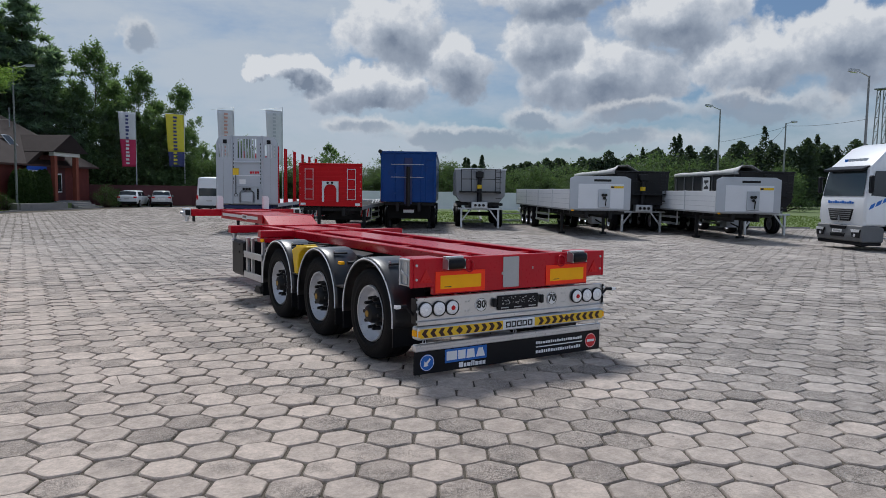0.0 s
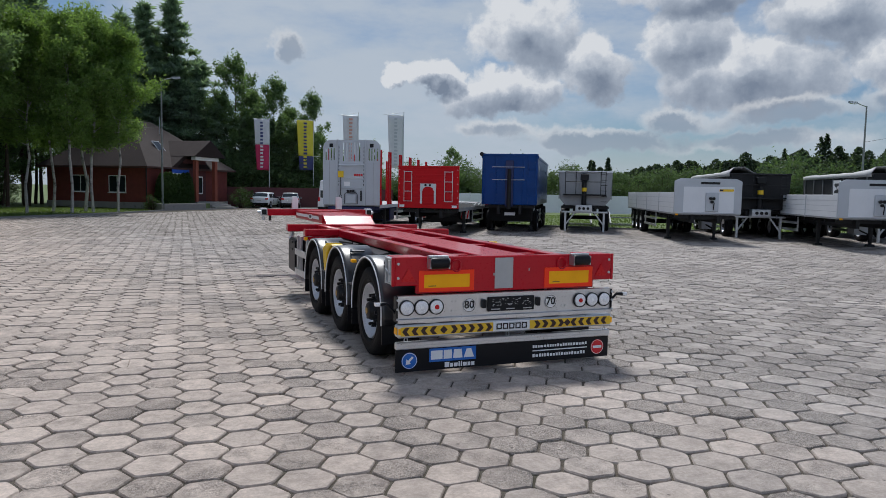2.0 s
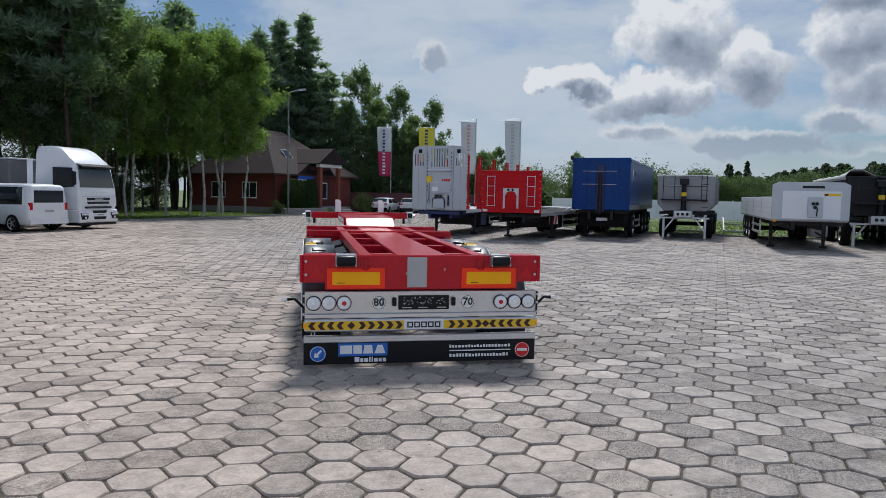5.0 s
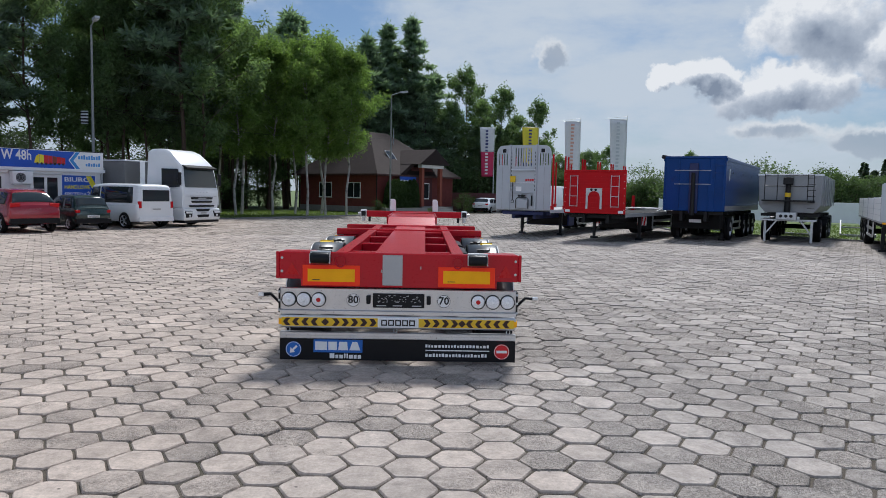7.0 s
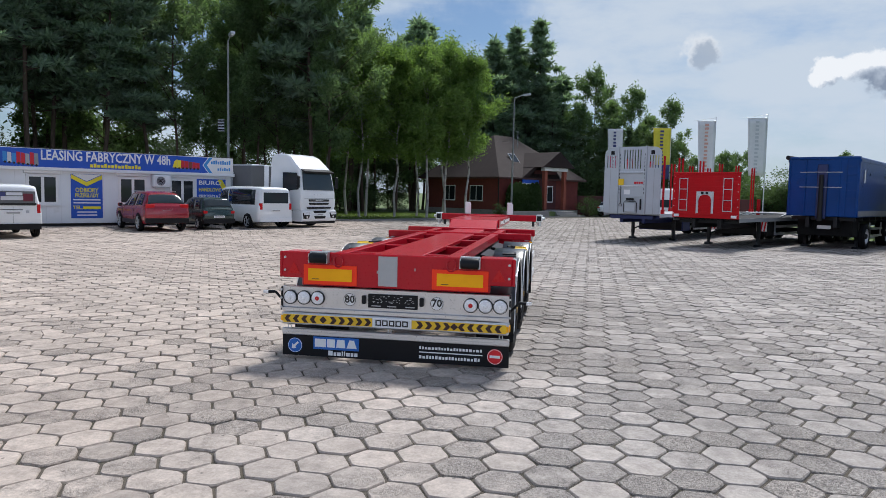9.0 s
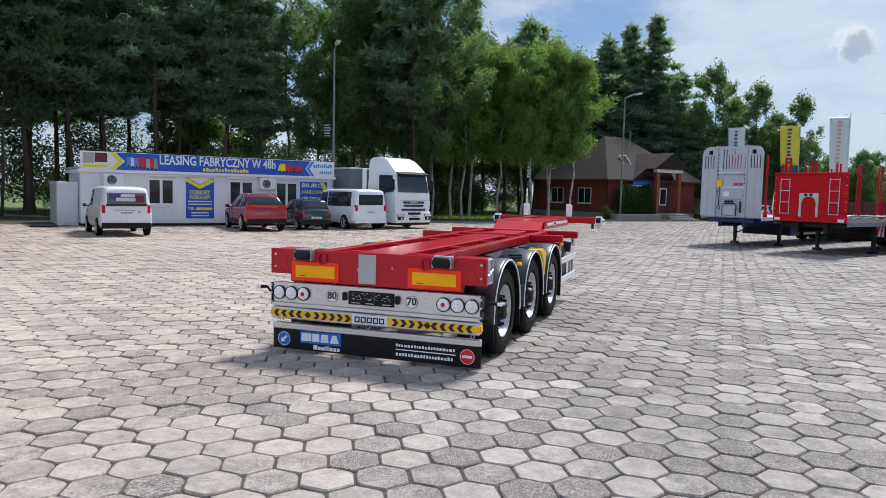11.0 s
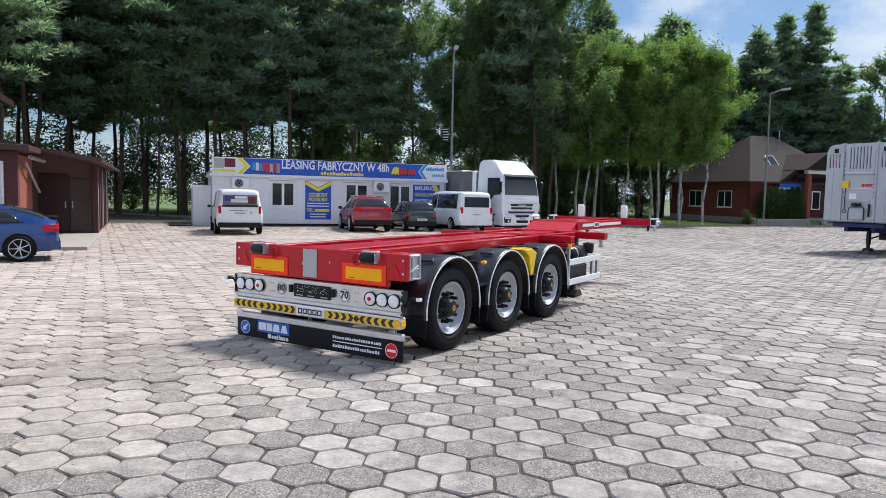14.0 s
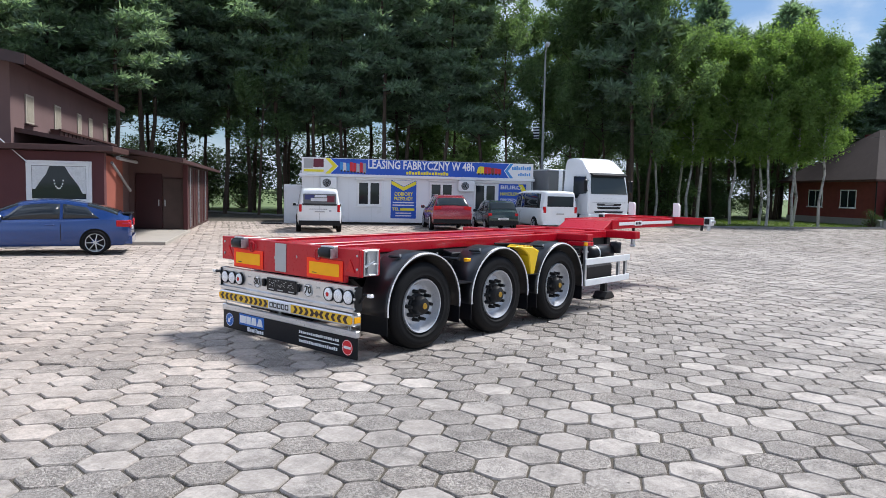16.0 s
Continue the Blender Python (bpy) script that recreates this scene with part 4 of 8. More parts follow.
        for k in range(4):
            part("tag_mark", box(min(s * 0.510, s * 0.512), max(s * 0.510, s * 0.512), 7.66 + k * 0.058, 7.70 + k * 0.058, 1.255, 1.305), BLACK_INK, tg)
        part("front_post", prism([(s * 0.5 - 0.065, 1.38), (s * 0.5 + 0.065, 1.38), (s * 0.5 + 0.065, 1.62), (s * 0.5 + 0.03, 1.665), (s * 0.5 - 0.065, 1.665)], "y", 9.47, 9.56, 0.006), WHITE, T, "white front guide post")
        fc = part("front_casting", box(min(s * 1.12, s * 1.26), max(s * 1.12, s * 1.26), 9.40, 9.62, 1.225, 1.40, 0.014), BRIGHT, T, "galvanised front corner lock")
        part("casting_pin", rod((s * 1.255, 9.5, 1.31), (s * 1.32, 9.5, 1.31), 0.03), GALV, fc)
        part("casting_frame", box(s * 1.19 - 0.05, s * 1.19 + 0.05, 9.385, 9.399, 1.255, 1.37, 0.004), DARK, fc)
        part("casting_foot", rod((s * 1.19, 9.5, 1.13), (s * 1.19, 9.5, 1.224), 0.04), GALV, fc)
        part("kingpin_leg", rod((s * 1.05, 9.5, 1.12), (s * 1.05, 9.5, 1.24), 0.03), DARK, T)
    part("front_beam", box(-1.118, 1.118, 9.43, 9.60, 1.235, 1.378, 0.012), RED, T)
    part("neck_plate", box(-0.46, 0.46, 8.9, 9.42, 1.347, 1.36, 0.003), RED, gn)
    part("kingpin", lathe([(0.98, 0.03), (1.0, 0.045), (1.05, 0.03), (1.2, 0.035)], 14, "z", None, (0, 8.6, 0)), DARK, T)
    return T


def mudguard(T, y, s):
    """A quarter-round plastic guard over one wheel, with ribs, a white edge and steel clips."""
    bm = bmesh.new()
    R, xa, xb = 0.605, s * 0.85, s * 1.262
    n = 22
    rows = []
    for k in range(n + 1):
        a = radians(-6 + 192 * k / n)
        c, sn = math.cos(a), math.sin(a)
        rows.append([bm.verts.new((x, y + r * c, 0.5 + r * sn)) for x, r in ((xb, R - 0.03), (xb, R), (xb - s * 0.03, R + 0.012), (xa, R + 0.012), (xa, R - 0.004), (xb - s * 0.02, R - 0.012))])
    for A, B in zip(rows, rows[1:]):
        for i in range(6):
            bm.faces.new((A[i], A[(i + 1) % 6], B[(i + 1) % 6], B[i]))
    bm.faces.new(rows[0]); bm.faces.new(rows[-1][::-1])
    bmesh.ops.recalc_face_normals(bm, faces=bm.faces[:])
    g = part("mudguard", bm, GUARD, T, "glossy black plastic mudguard with white edge", True)
    bm = tube([Vector((xb + s * 0.004, y + (R - 0.008) * math.cos(a), 0.5 + (R - 0.008) * math.sin(a))) for a in np.linspace(radians(-6), radians(186), 30)], 0.0085, 5)
    part("white_edge", bm, WHITE_INK, g, "thin white edge strip")
    for a in (60, 118):
        c = Vector((s * 1.06, y + (R + 0.03) * math.cos(radians(a)), 0.5 + (R + 0.03) * math.sin(radians(a))))
        part("guard_clip", rod(c - Vector((0.09, 0, 0)), c + Vector((0.09, 0, 0)), 0.014), DARK, g)
        part("clip_bolt", rod(c + Vector((s * 0.08, 0, -0.01)), c + Vector((s * 0.08, 0, 0.035)), 0.012, None, 6), GALV, g)
    for e, yy in ((-6, R), (186, -R)):
        part("guard_skirt", box(min(xa, xb), max(xa, xb), y + yy - 0.008 * (1 if yy > 0 else -1) - 0.006, y + yy - 0.008 * (1 if yy > 0 else -1) + 0.006, 0.24, 0.44), PLASTIC, g)
    return g


container_chassis()


# ---------------------------------------------------------------- parked trailers
def park(x, y, heading):
    """Front middle at x, y; the body runs back along local +y, which points heading degrees to the right of +y."""
    return pose(x, y, 0, 0, 0, -heading)


def running_gear(T, ys, r=0.5, frame_mat=DARK, z_frame=(0.85, 1.12), length=13.0, front=0.3, legs=2.6, leg_mat=DARK, leg_w=0.75):
    """Two frame beams, axles with wheels, and landing legs."""
    for s in (-1, 1):
        part("frame_beam", box(s * 0.5 - 0.07, s * 0.5 + 0.07, front, length - 0.3, z_frame[0], z_frame[1], 0.01), frame_mat, T)
        if legs:
            lg = part("landing_leg", box(s * leg_w - 0.065, s * leg_w + 0.065, legs - 0.065, legs + 0.065, 0.25, z_frame[1] - 0.01, 0.01), leg_mat, T)
            part("leg_inner", box(s * leg_w - 0.05, s * leg_w + 0.05, legs - 0.05, legs + 0.05, 0.08, 0.249), leg_mat, lg)
            part("leg_foot", prism([(legs - 0.16, 0.0), (legs + 0.16, 0.0), (legs + 0.1, 0.09), (legs - 0.1, 0.09)], "x", s * leg_w - 0.13, s * leg_w + 0.13), leg_mat, lg)
            part("leg_stay", beam((s * leg_w, legs + 0.08, 0.45), (s * 0.5, legs + 1.0, z_frame[0] + 0.02), 0.05, 0.05), leg_mat, T)
        for y in ys:
            truck_wheel(T, s * 1.05, y, r, r, 0.37, s, 24, None, False)
            part("mudguard", guard_bm(s, y, r), PLASTIC, T)
    for y in ys:
        part("axle", rod((-0.9, y, r), (0.9, y, r), 0.07, None, 10), DARK, T)
    for y in np.arange(front + 0.2, length - 0.6, 1.1):
        part("cross_member", box(-1.15, 1.15, y, y + 0.08, z_frame[1] - 0.14, z_frame[1] - 0.01), frame_mat, T)


def guard_bm(s, y, r):
    bm = bmesh.new()
    rows = []
    for k in range(13):
        a = radians(10 + 160 * k / 12)
        rows.append([bm.verts.new((x, y + q * math.cos(a), r + q * math.sin(a))) for x, q in ((s * 1.25, r + 0.07), (s * 0.84, r + 0.07), (s * 0.84, r + 0.085), (s * 1.25, r + 0.085))])
    for A, B in zip(rows, rows[1:]):
        for i in range(4):
            bm.faces.new((A[i], A[(i + 1) % 4], B[(i + 1) % 4], B[i]))
    bmesh.ops.recalc_face_normals(bm, faces=bm.faces[:])
    return bm


def side_guards(T, y0, y1, mat=ALU):
    for s in (-1, 1):
        g = part("side_guard", box(min(s * 1.2, s * 1.225), max(s * 1.2, s * 1.225), y0, y1, 0.75, 0.85), mat, T, "aluminium side guard")
        part("guard_rail", box(min(s * 1.2, s * 1.225), max(s * 1.2, s * 1.225), y0, y1, 0.45, 0.55), mat, g)
        for y in (y0, y1 - 0.06):
            part("guard_post", box(min(s * 1.15, s * 1.198), max(s * 1.15, s * 1.198), y, y + 0.06, 0.45, 1.05), mat, g)


def slot_panel(x0, x1, z0, z1, slots, y0=0.0, y1=0.05):
    """A board with upright slots that go through it. slots: (x, half width, from z, to z), left to right."""
    lo, hi = min(q[2] for q in slots), max(q[3] for q in slots)
    xs = [x0] + [c for sx, hw, *_ in slots for c in (sx - hw, sx + hw)] + [x1]
    zs = [z0, lo, hi, z1]
    solid = {(i, j) for i in range(len(xs) - 1) for j in range(3) if j != 1 or i % 2 == 0}
    bm = bmesh.new()
    v = {}

    def at(i, j, y):
        if (i, j, y) not in v:
            v[i, j, y] = bm.verts.new((xs[i], y, zs[j]))
        return v[i, j, y]

    for i, j in sorted(solid):
        bm.faces.new([at(*c, y0) for c in ((i, j), (i + 1, j), (i + 1, j + 1), (i, j + 1))])
        bm.faces.new([at(*c, y1) for c in ((i, j + 1), (i + 1, j + 1), (i + 1, j), (i, j))])
        for (di, dj), (p, q) in (((-1, 0), ((i, j + 1), (i, j))), ((1, 0), ((i + 1, j), (i + 1, j + 1))), ((0, -1), ((i, j), (i + 1, j))), ((0, 1), ((i + 1, j + 1), (i, j + 1)))):
            if (i + di, j + dj) not in solid:
                bm.faces.new([at(*p, y0), at(*p, y1), at(*q, y1), at(*q, y0)])
    bmesh.ops.recalc_face_normals(bm, faces=bm.faces[:])
    return bm


def stake_trailer():
    T = thing("stake_trailer", park(9.22, 29.6, 30), "grey steel headboard trailer with tall red stakes on a blue frame", "trailer", "parked trailers")
    hb = part("headboard", slot_panel(-0.60, 0.60, 1.18, 3.98, [(x, 0.028, 3.06, 3.86) for x in np.linspace(-0.36, 0.36, 7)]), GREY_BODY, T, "grey headboard with upright slots")
    for s in (-1, 1):
        sl = [(s * x, 0.028, 3.10, 3.62) for x in (0.78, 0.90, 1.02, 1.14)]
        part("side_board", slot_panel(min(s * 0.64, s * 1.25), max(s * 0.64, s * 1.25), 1.18, 3.72, sorted(sl)), GREY_BODY, hb)
        part("rounded_top", prism([(s * 0.64, 3.721), (s * 1.25, 3.721), (s * 1.22, 3.82), (s * 1.13, 3.92), (s * 1.02, 3.96), (s * 0.64, 3.98)], "y", 0.0, 0.05), GREY_BODY, hb)
        part("upright", box(s * 0.62 - 0.035, s * 0.62 + 0.035, -0.06, 0.08, 1.15, 4.0, 0.01), GREY_BODY, hb)
        part("camera_box", box(s * 0.9 - 0.08, s * 0.9 + 0.08, -0.03, -0.002, 3.66, 3.82, 0.01), PLASTIC, hb)
        part("edge_tube", rod((s * 1.25, 0.02, 1.2), (s * 1.25, 0.02, 3.7), 0.03), GREY_BODY, hb)
    part("shelf", box(-0.5, 0.5, -0.08, -0.002, 2.86, 2.92, 0.01), GREY_BODY, hb)
    sh = part("shovel", prism([(-0.58, 2.36), (-0.34, 2.36), (-0.33, 2.64), (-0.59, 2.64)], "y", -0.05, -0.03, 0.006), YELLOW, hb, "yellow shovel blade on a dark handle")
    part("shovel_handle", rod((-0.46, -0.04, 1.62), (-0.46, -0.04, 2.36), 0.016), DARK, sh)
    part("shovel_grip", tube([(-0.46, -0.04, 1.62), (-0.52, -0.04, 1.55), (-0.52, -0.04, 1.48), (-0.40, -0.04, 1.48), (-0.40, -0.04, 1.55), (-0.46, -0.04, 1.62)], 0.012), DARK, sh)
    for k in range(4):
        part("red_mark", box(0.12 + 0.10 * k, 0.20 + 0.10 * k, -0.008, -0.002, 2.42 + 0.01 * (k % 2), 2.52), RED_INK, hb)
    part("white_sticker", box(-0.32, -0.06, -0.008, -0.002, 1.98, 2.18), WHITE_INK, hb)
    part("low_shelf", box(-0.40, 0.46, -0.06, -0.002, 1.88, 1.92, 0.006), GREY_BODY, hb)
    for z in (2.32, 2.90):
        part("cross_rail", box(-0.56, 0.56, -0.035, -0.002, z, z + 0.04, 0.006), GREY_LIGHT, hb)
    for s in (-1, 1):
        for k in range(11):
            part("perforation", box(s * 0.555 - 0.012, s * 0.555 + 0.012, -0.006, -0.001, 2.0 + 0.16 * k, 2.09 + 0.16 * k), DARK, hb)
        part("seam", box(s * 0.98 - 0.006, s * 0.98 + 0.006, -0.006, -0.001, 1.2, 3.05), GREY_TIP, hb)
    cb = part("connector_panel", box(-0.26, 0.26, -0.10, -0.002, 1.22, 1.66, 0.04), GREY_BODY, hb)
    part("panel_frame", tube([(-0.29, -0.06, 1.22), (-0.29, -0.06, 1.62), (-0.22, -0.06, 1.70), (0.22, -0.06, 1.70), (0.29, -0.06, 1.62), (0.29, -0.06, 1.22)], 0.016), DARK, cb)
    for x in (-0.12, 0.0, 0.12):
        part("connector", disc(0.05, -0.14, -0.06, x, 1.78, 10), DARK, cb)
    part("pipe", rod((0.45, -0.05, 1.35), (0.45, -0.05, 1.8), 0.035), DARK, hb)
    part("deck", box(-1.25, 1.25, 0.06, 13.4, 1.13, 1.19, 0.01), GREY_TIP, T, "grey deck")
    for s in (-1, 1):
        part("deck_rail", box(min(s * 1.251, s * 1.27), max(s * 1.251, s * 1.27), 0.1, 13.4, 1.05, 1.2), GREY_LIGHT, T)
        for y in (0.5, 2.1, 2.5, 4.6, 5.0, 7.2, 7.6, 9.7, 10.1, 12.4, 12.8):
            st = part("stake", box(s * 1.2 - 0.035, s * 1.2 + 0.035, y - 0.04, y + 0.04, 1.19, 3.6, 0.01), RED_TRAILER, T, "tall red steel stake")
            part("stake_socket", box(s * 1.2 - 0.06, s * 1.2 + 0.06, y - 0.065, y + 0.065, 1.191, 1.36), RED_TRAILER, st)
    running_gear(T, (9.3, 10.65, 12.0), 0.5, BLUE_FRAME, (0.78, 1.12), 13.4, 0.2, 2.4, DARK, 0.95)
    part("king_plate", box(-0.95, 0.95, 0.1, 2.2, 0.95, 1.1, 0.01), BLUE_FRAME, T, "blue coupling plate")
    # added filler: a dark box standing in for the darkness under the deck
    sb = part("storage_box", box(-1.05, 1.05, 3.2, 4.1, 0.40, 0.98, 0.03), BLUE_FRAME, T, "dark blue filler box added for the dark mass under the deck")
    part("box_door", box(-1.0, 1.0, 3.175, 3.198, 0.44, 0.94, 0.006), PLASTIC, sb)
    side_guards(T, 4.2, 7.6)
    return T


def red_flatbed():
    T = thing("red_flatbed_trailer", park(11.66, 26.6, 33.5), "bright red flatbed trailer with a high front board and two ladders", "trailer", "parked trailers")
    fb = part("front_board", box(-1.27, 1.27, 0, 0.07, 1.14, 2.8, 0.012), RED_TRAILER, T, "red corrugated front board")
    for k in range(8):
        z = 1.28 + k * 0.19
        part("board_rib", box(-1.2, 1.2, -0.016, -0.001, z, z + 0.10, 0.006), RED_TRAILER, fb)
    part("top_rail", box(-1.28, 1.28, -0.03, 0.09, 2.80, 2.86, 0.01), RED_TRAILER, fb)
    for s in (-1, 1):
        ld = part("ladder", box(s * 0.85 - 0.17, s * 0.85 - 0.15, -0.05, -0.02, 1.4, 2.65), GALV, T, "pale tube ladder")
        part("ladder_rail", box(s * 0.85 + 0.15, s * 0.85 + 0.17, -0.05, -0.02, 1.4, 2.65), GALV, ld)
        for z in (1.42, 1.82, 2.22, 2.62):
            part("rung", rod((s * 0.85 - 0.16, -0.04, z), (s * 0.85 + 0.16, -0.04, z), 0.014), GALV, ld)
        for z in np.linspace(1.3, 2.7, 6):
            part("rivet", disc(0.016, -0.018, -0.002, s * 1.22, z, 6), GALV, fb)
        part("corner_plate", box(s * 1.1 - 0.1, s * 1.1 + 0.1, -0.02, -0.002, 1.17, 1.27), GREY_LIGHT, fb)
        part("post_holder", box(min(s * 1.1, s * 1.25), max(s * 1.1, s * 1.25), 8.9, 9.0, 1.15, 1.9), RED_TRAILER, T)
    arch = part("coupling_arch", prism([(-0.33, 1.32), (-0.33, 2.14), (0.33, 2.14), (0.33, 1.32), (0.25, 1.32), (0.25, 1.82), (0.19, 1.96), (0.08, 2.02), (-0.08, 2.02), (-0.19, 1.96), (-0.25, 1.82), (-0.25, 1.32)], "y", -0.04, -0.018), GALV, T, "galvanised arch frame")
    for x in (-0.1, 0.08):
        part("socket", disc(0.05, -0.08, -0.041, x, 2.08, 10), DARK, arch)
    part("deck", box(-1.26, 1.26, 0.075, 12.8, 1.10, 1.16, 0.01), UNDER, T, "dark weathered deck")
    for s in (-1, 1):
        part("deck_edge", box(min(s * 1.261, s * 1.28), max(s * 1.261, s * 1.28), 0.1, 12.8, 1.02, 1.17), GREY_TIP, T)
        wb = part("warning_board", box(s * 1.0 - 0.2, s * 1.0 + 0.2, 3.2, 3.22, 0.62, 1.0), WHITE_INK, T, "red and white hatched warning board")
        for k in (-1, 0, 1):
            part("hatch", prism([(s * 1.0 + k * 0.13 - 0.06, 0.625), (s * 1.0 + k * 0.13, 0.625), (s * 1.0 + k * 0.13 + 0.06, 0.995), (s * 1.0 + k * 0.13, 0.995)], "y", 3.194, 3.199), RED_INK, wb)
        for y in (5.0, 6.4, 7.6):
            part("ramp_bar", beam((s * 1.1, y, 1.18), (s * 1.1, y + 1.0, 1.32), 0.05, 0.05), GALV_DULL, T)
    for y in (6.0, 7.4, 8.6):
        part("ramp_rung", rod((-1.1, y, 1.30), (1.1, y, 1.30), 0.022), GALV_DULL, T)
    # no known part: a black box added to darken the space below the deck
    sb = part("storage_box", box(-1.05, 1.05, 3.6, 5.2, 0.42, 0.98, 0.03), UNDER, T, "black filler box added for the dark mass under the deck")
    part("box_door", box(-1.0, 1.0, 3.575, 3.598, 0.46, 0.94, 0.006), PLASTIC, sb)
    running_gear(T, (8.9, 10.2, 11.5), 0.48, DARK, (0.75, 1.09), 12.8, 0.2, 2.9, DARK, 1.0)
    side_guards(T, 4.2, 7.4)
    return T


def blue_tipper():
    T = thing("blue_tipper_trailer", park(16.35, 28.5, 33), "tall dark blue steel tipper trailer with dusty sides", "trailer", "parked trailers")
    b = part("tipper_body", prism([(0, 1.28), (0, 3.58), (9.4, 3.5), (9.6, 1.28)], "x", -1.27, 1.27, 0.03), BLUE_TIP, T, "dark blue tipper body")
    part("front_rib", box(-0.18, 0.18, -0.10, -0.002, 1.2, 3.3, 0.02), BLUE_FRAME, b, "dark blue tipping cylinder guard")
    part("cylinder", rod((0, -0.17, 1.1), (0, -0.17, 2.9), 0.10, 0.08, 12), DARK, T)
    for x in (-1.2, -0.62, 0.6, 0.82, 1.2):
        part("front_stiffener", box(x - 0.03, x + 0.03, -0.035, -0.002, 1.3, 3.5, 0.008), BLUE_TIP, b)
    for z in (2.42, 3.0):
        part("grab_rail", rod((-0.8, -0.09, z), (0.7, -0.09, z), 0.016), GALV, T)
    for z in (1.7, 2.0, 2.3, 2.6, 2.9, 3.2):
        part("step", box(0.84, 1.16, -0.06, -0.002, z, z + 0.03), BLUE_TIP, b)
    part("top_roll", lathe([(0.0, 0.001), (0.0, 0.09), (9.3, 0.09), (9.3, 0.001)], 10, "y", None, (-1.3, -0.05, 3.58)), MESH_DARK, T, "rolled dark cover")
    part("top_rim", box(-1.29, 1.29, -0.04, 0.06, 3.5, 3.6, 0.012), BLUE_TIP, b)
    for s in (-1, 1):
        part("dust_band", box(min(s * 1.271, s * 1.275), max(s * 1.271, s * 1.275), 0.1, 9.3, 1.32, 1.52), GREY_TIP, b, "pale dusty lower band")
        for y in (1.6, 4.2, 6.8):
            part("lashing_eye", box(min(s * 1.271, s * 1.30), max(s * 1.271, s * 1.30), y - 0.04, y + 0.04, 2.9, 2.98), DARK, b)
        part("top_rail", box(min(s * 1.271, s * 1.31), max(s * 1.271, s * 1.31), 0.05, 9.4, 3.40, 3.5), BLUE_TIP, b)
        part("sticker", box(min(s * 1.302, s * 1.305), max(s * 1.302, s * 1.305), 0.62, 0.78, 2.6, 3.1), WHITE_INK, b)
    running_gear(T, (5.6, 6.95, 8.3), 0.52, DARK, (0.85, 1.27), 9.4, 0.1, 1.6, DARK, 0.95)
    part("front_axle_box", box(-1.0, 1.0, 0.6, 1.4, 0.5, 1.2, 0.03), UNDER, T)
    for s in (-1, 1):
        truck_wheel(T, s * 1.05, 2.0, 0.5, 0.5, 0.37, s, 24, None, False)
    part("white_plate", box(-0.25, 0.25, 0.55, 0.58, 0.78, 0.92), WHITE_INK, T)
    side_guards(T, 2.6, 4.6)
    return T


def tip_frame(T, zt, zb):
    """The black hand rail, ladder and tipping cylinder at the front of a tipper."""
    for z in (zt - 0.45, zt + 0.02):
        part("hand_rail", rod((-0.95, -0.42, z), (0.95, -0.42, z), 0.017), DARK, T)
    for x in (-0.95, -0.45, 0.72, 0.95):
        part("rail_post", rod((x, -0.42, zb + 0.55), (x, -0.42, zt + 0.05), 0.017), DARK, T)
    part("walkway", box(-1.05, 1.0, -0.48, -0.02, zb + 0.48, zb + 0.55, 0.01), DARK, T, "black front walkway")
    for z in np.linspace(zb + 0.2, zt - 0.1, 6):
        part("rung", rod((0.74, -0.44, z), (1.02, -0.44, z), 0.013), DARK, T)
    cy = part("tipping_cylinder", rod((-0.05, -0.2, zb - 0.25), (-0.05, -0.2, zt - 0.05), 0.13, 0.10, 14), DARK, T, "black tipping cylinder")
    part("cylinder_head", box(-0.24, 0.14, -0.34, -0.04, zt - 0.38, zt - 0.08, 0.02), DARK, cy)
    part("yellow_ring", lathe([(zb + 0.68, 0.125), (zb + 0.86, 0.122)], 14, "z", None, (-0.05, -0.2, 0), True), YELLOW, cy)
    part("connector_box", box(-0.45, 0.35, -0.5, -0.05, zb - 0.3, zb + 0.02, 0.02), GALV, T, "galvanised connector box")
    for x in (-0.25, -0.05, 0.15):
        part("connector", disc(0.07, -0.55, -0.5, x, zb - 0.14, 10), DARK, T)
    part("king_beam", box(-1.1, 1.1, -0.1, 0.08, zb - 0.36, zb - 0.28, 0.01), GALV, T)
    for s in (-1, 1):
        part("support_leg", box(s * 0.92 - 0.05, s * 0.92 + 0.05, 0.0, 0.1, 0.0, zb - 0.36, 0.008), GALV, T, "pale support leg")
        part("leg_brace", beam((s * 0.9, 0.05, 0.35), (s * 0.45, 0.1, zb - 0.32), 0.06, 0.06), GALV, T)


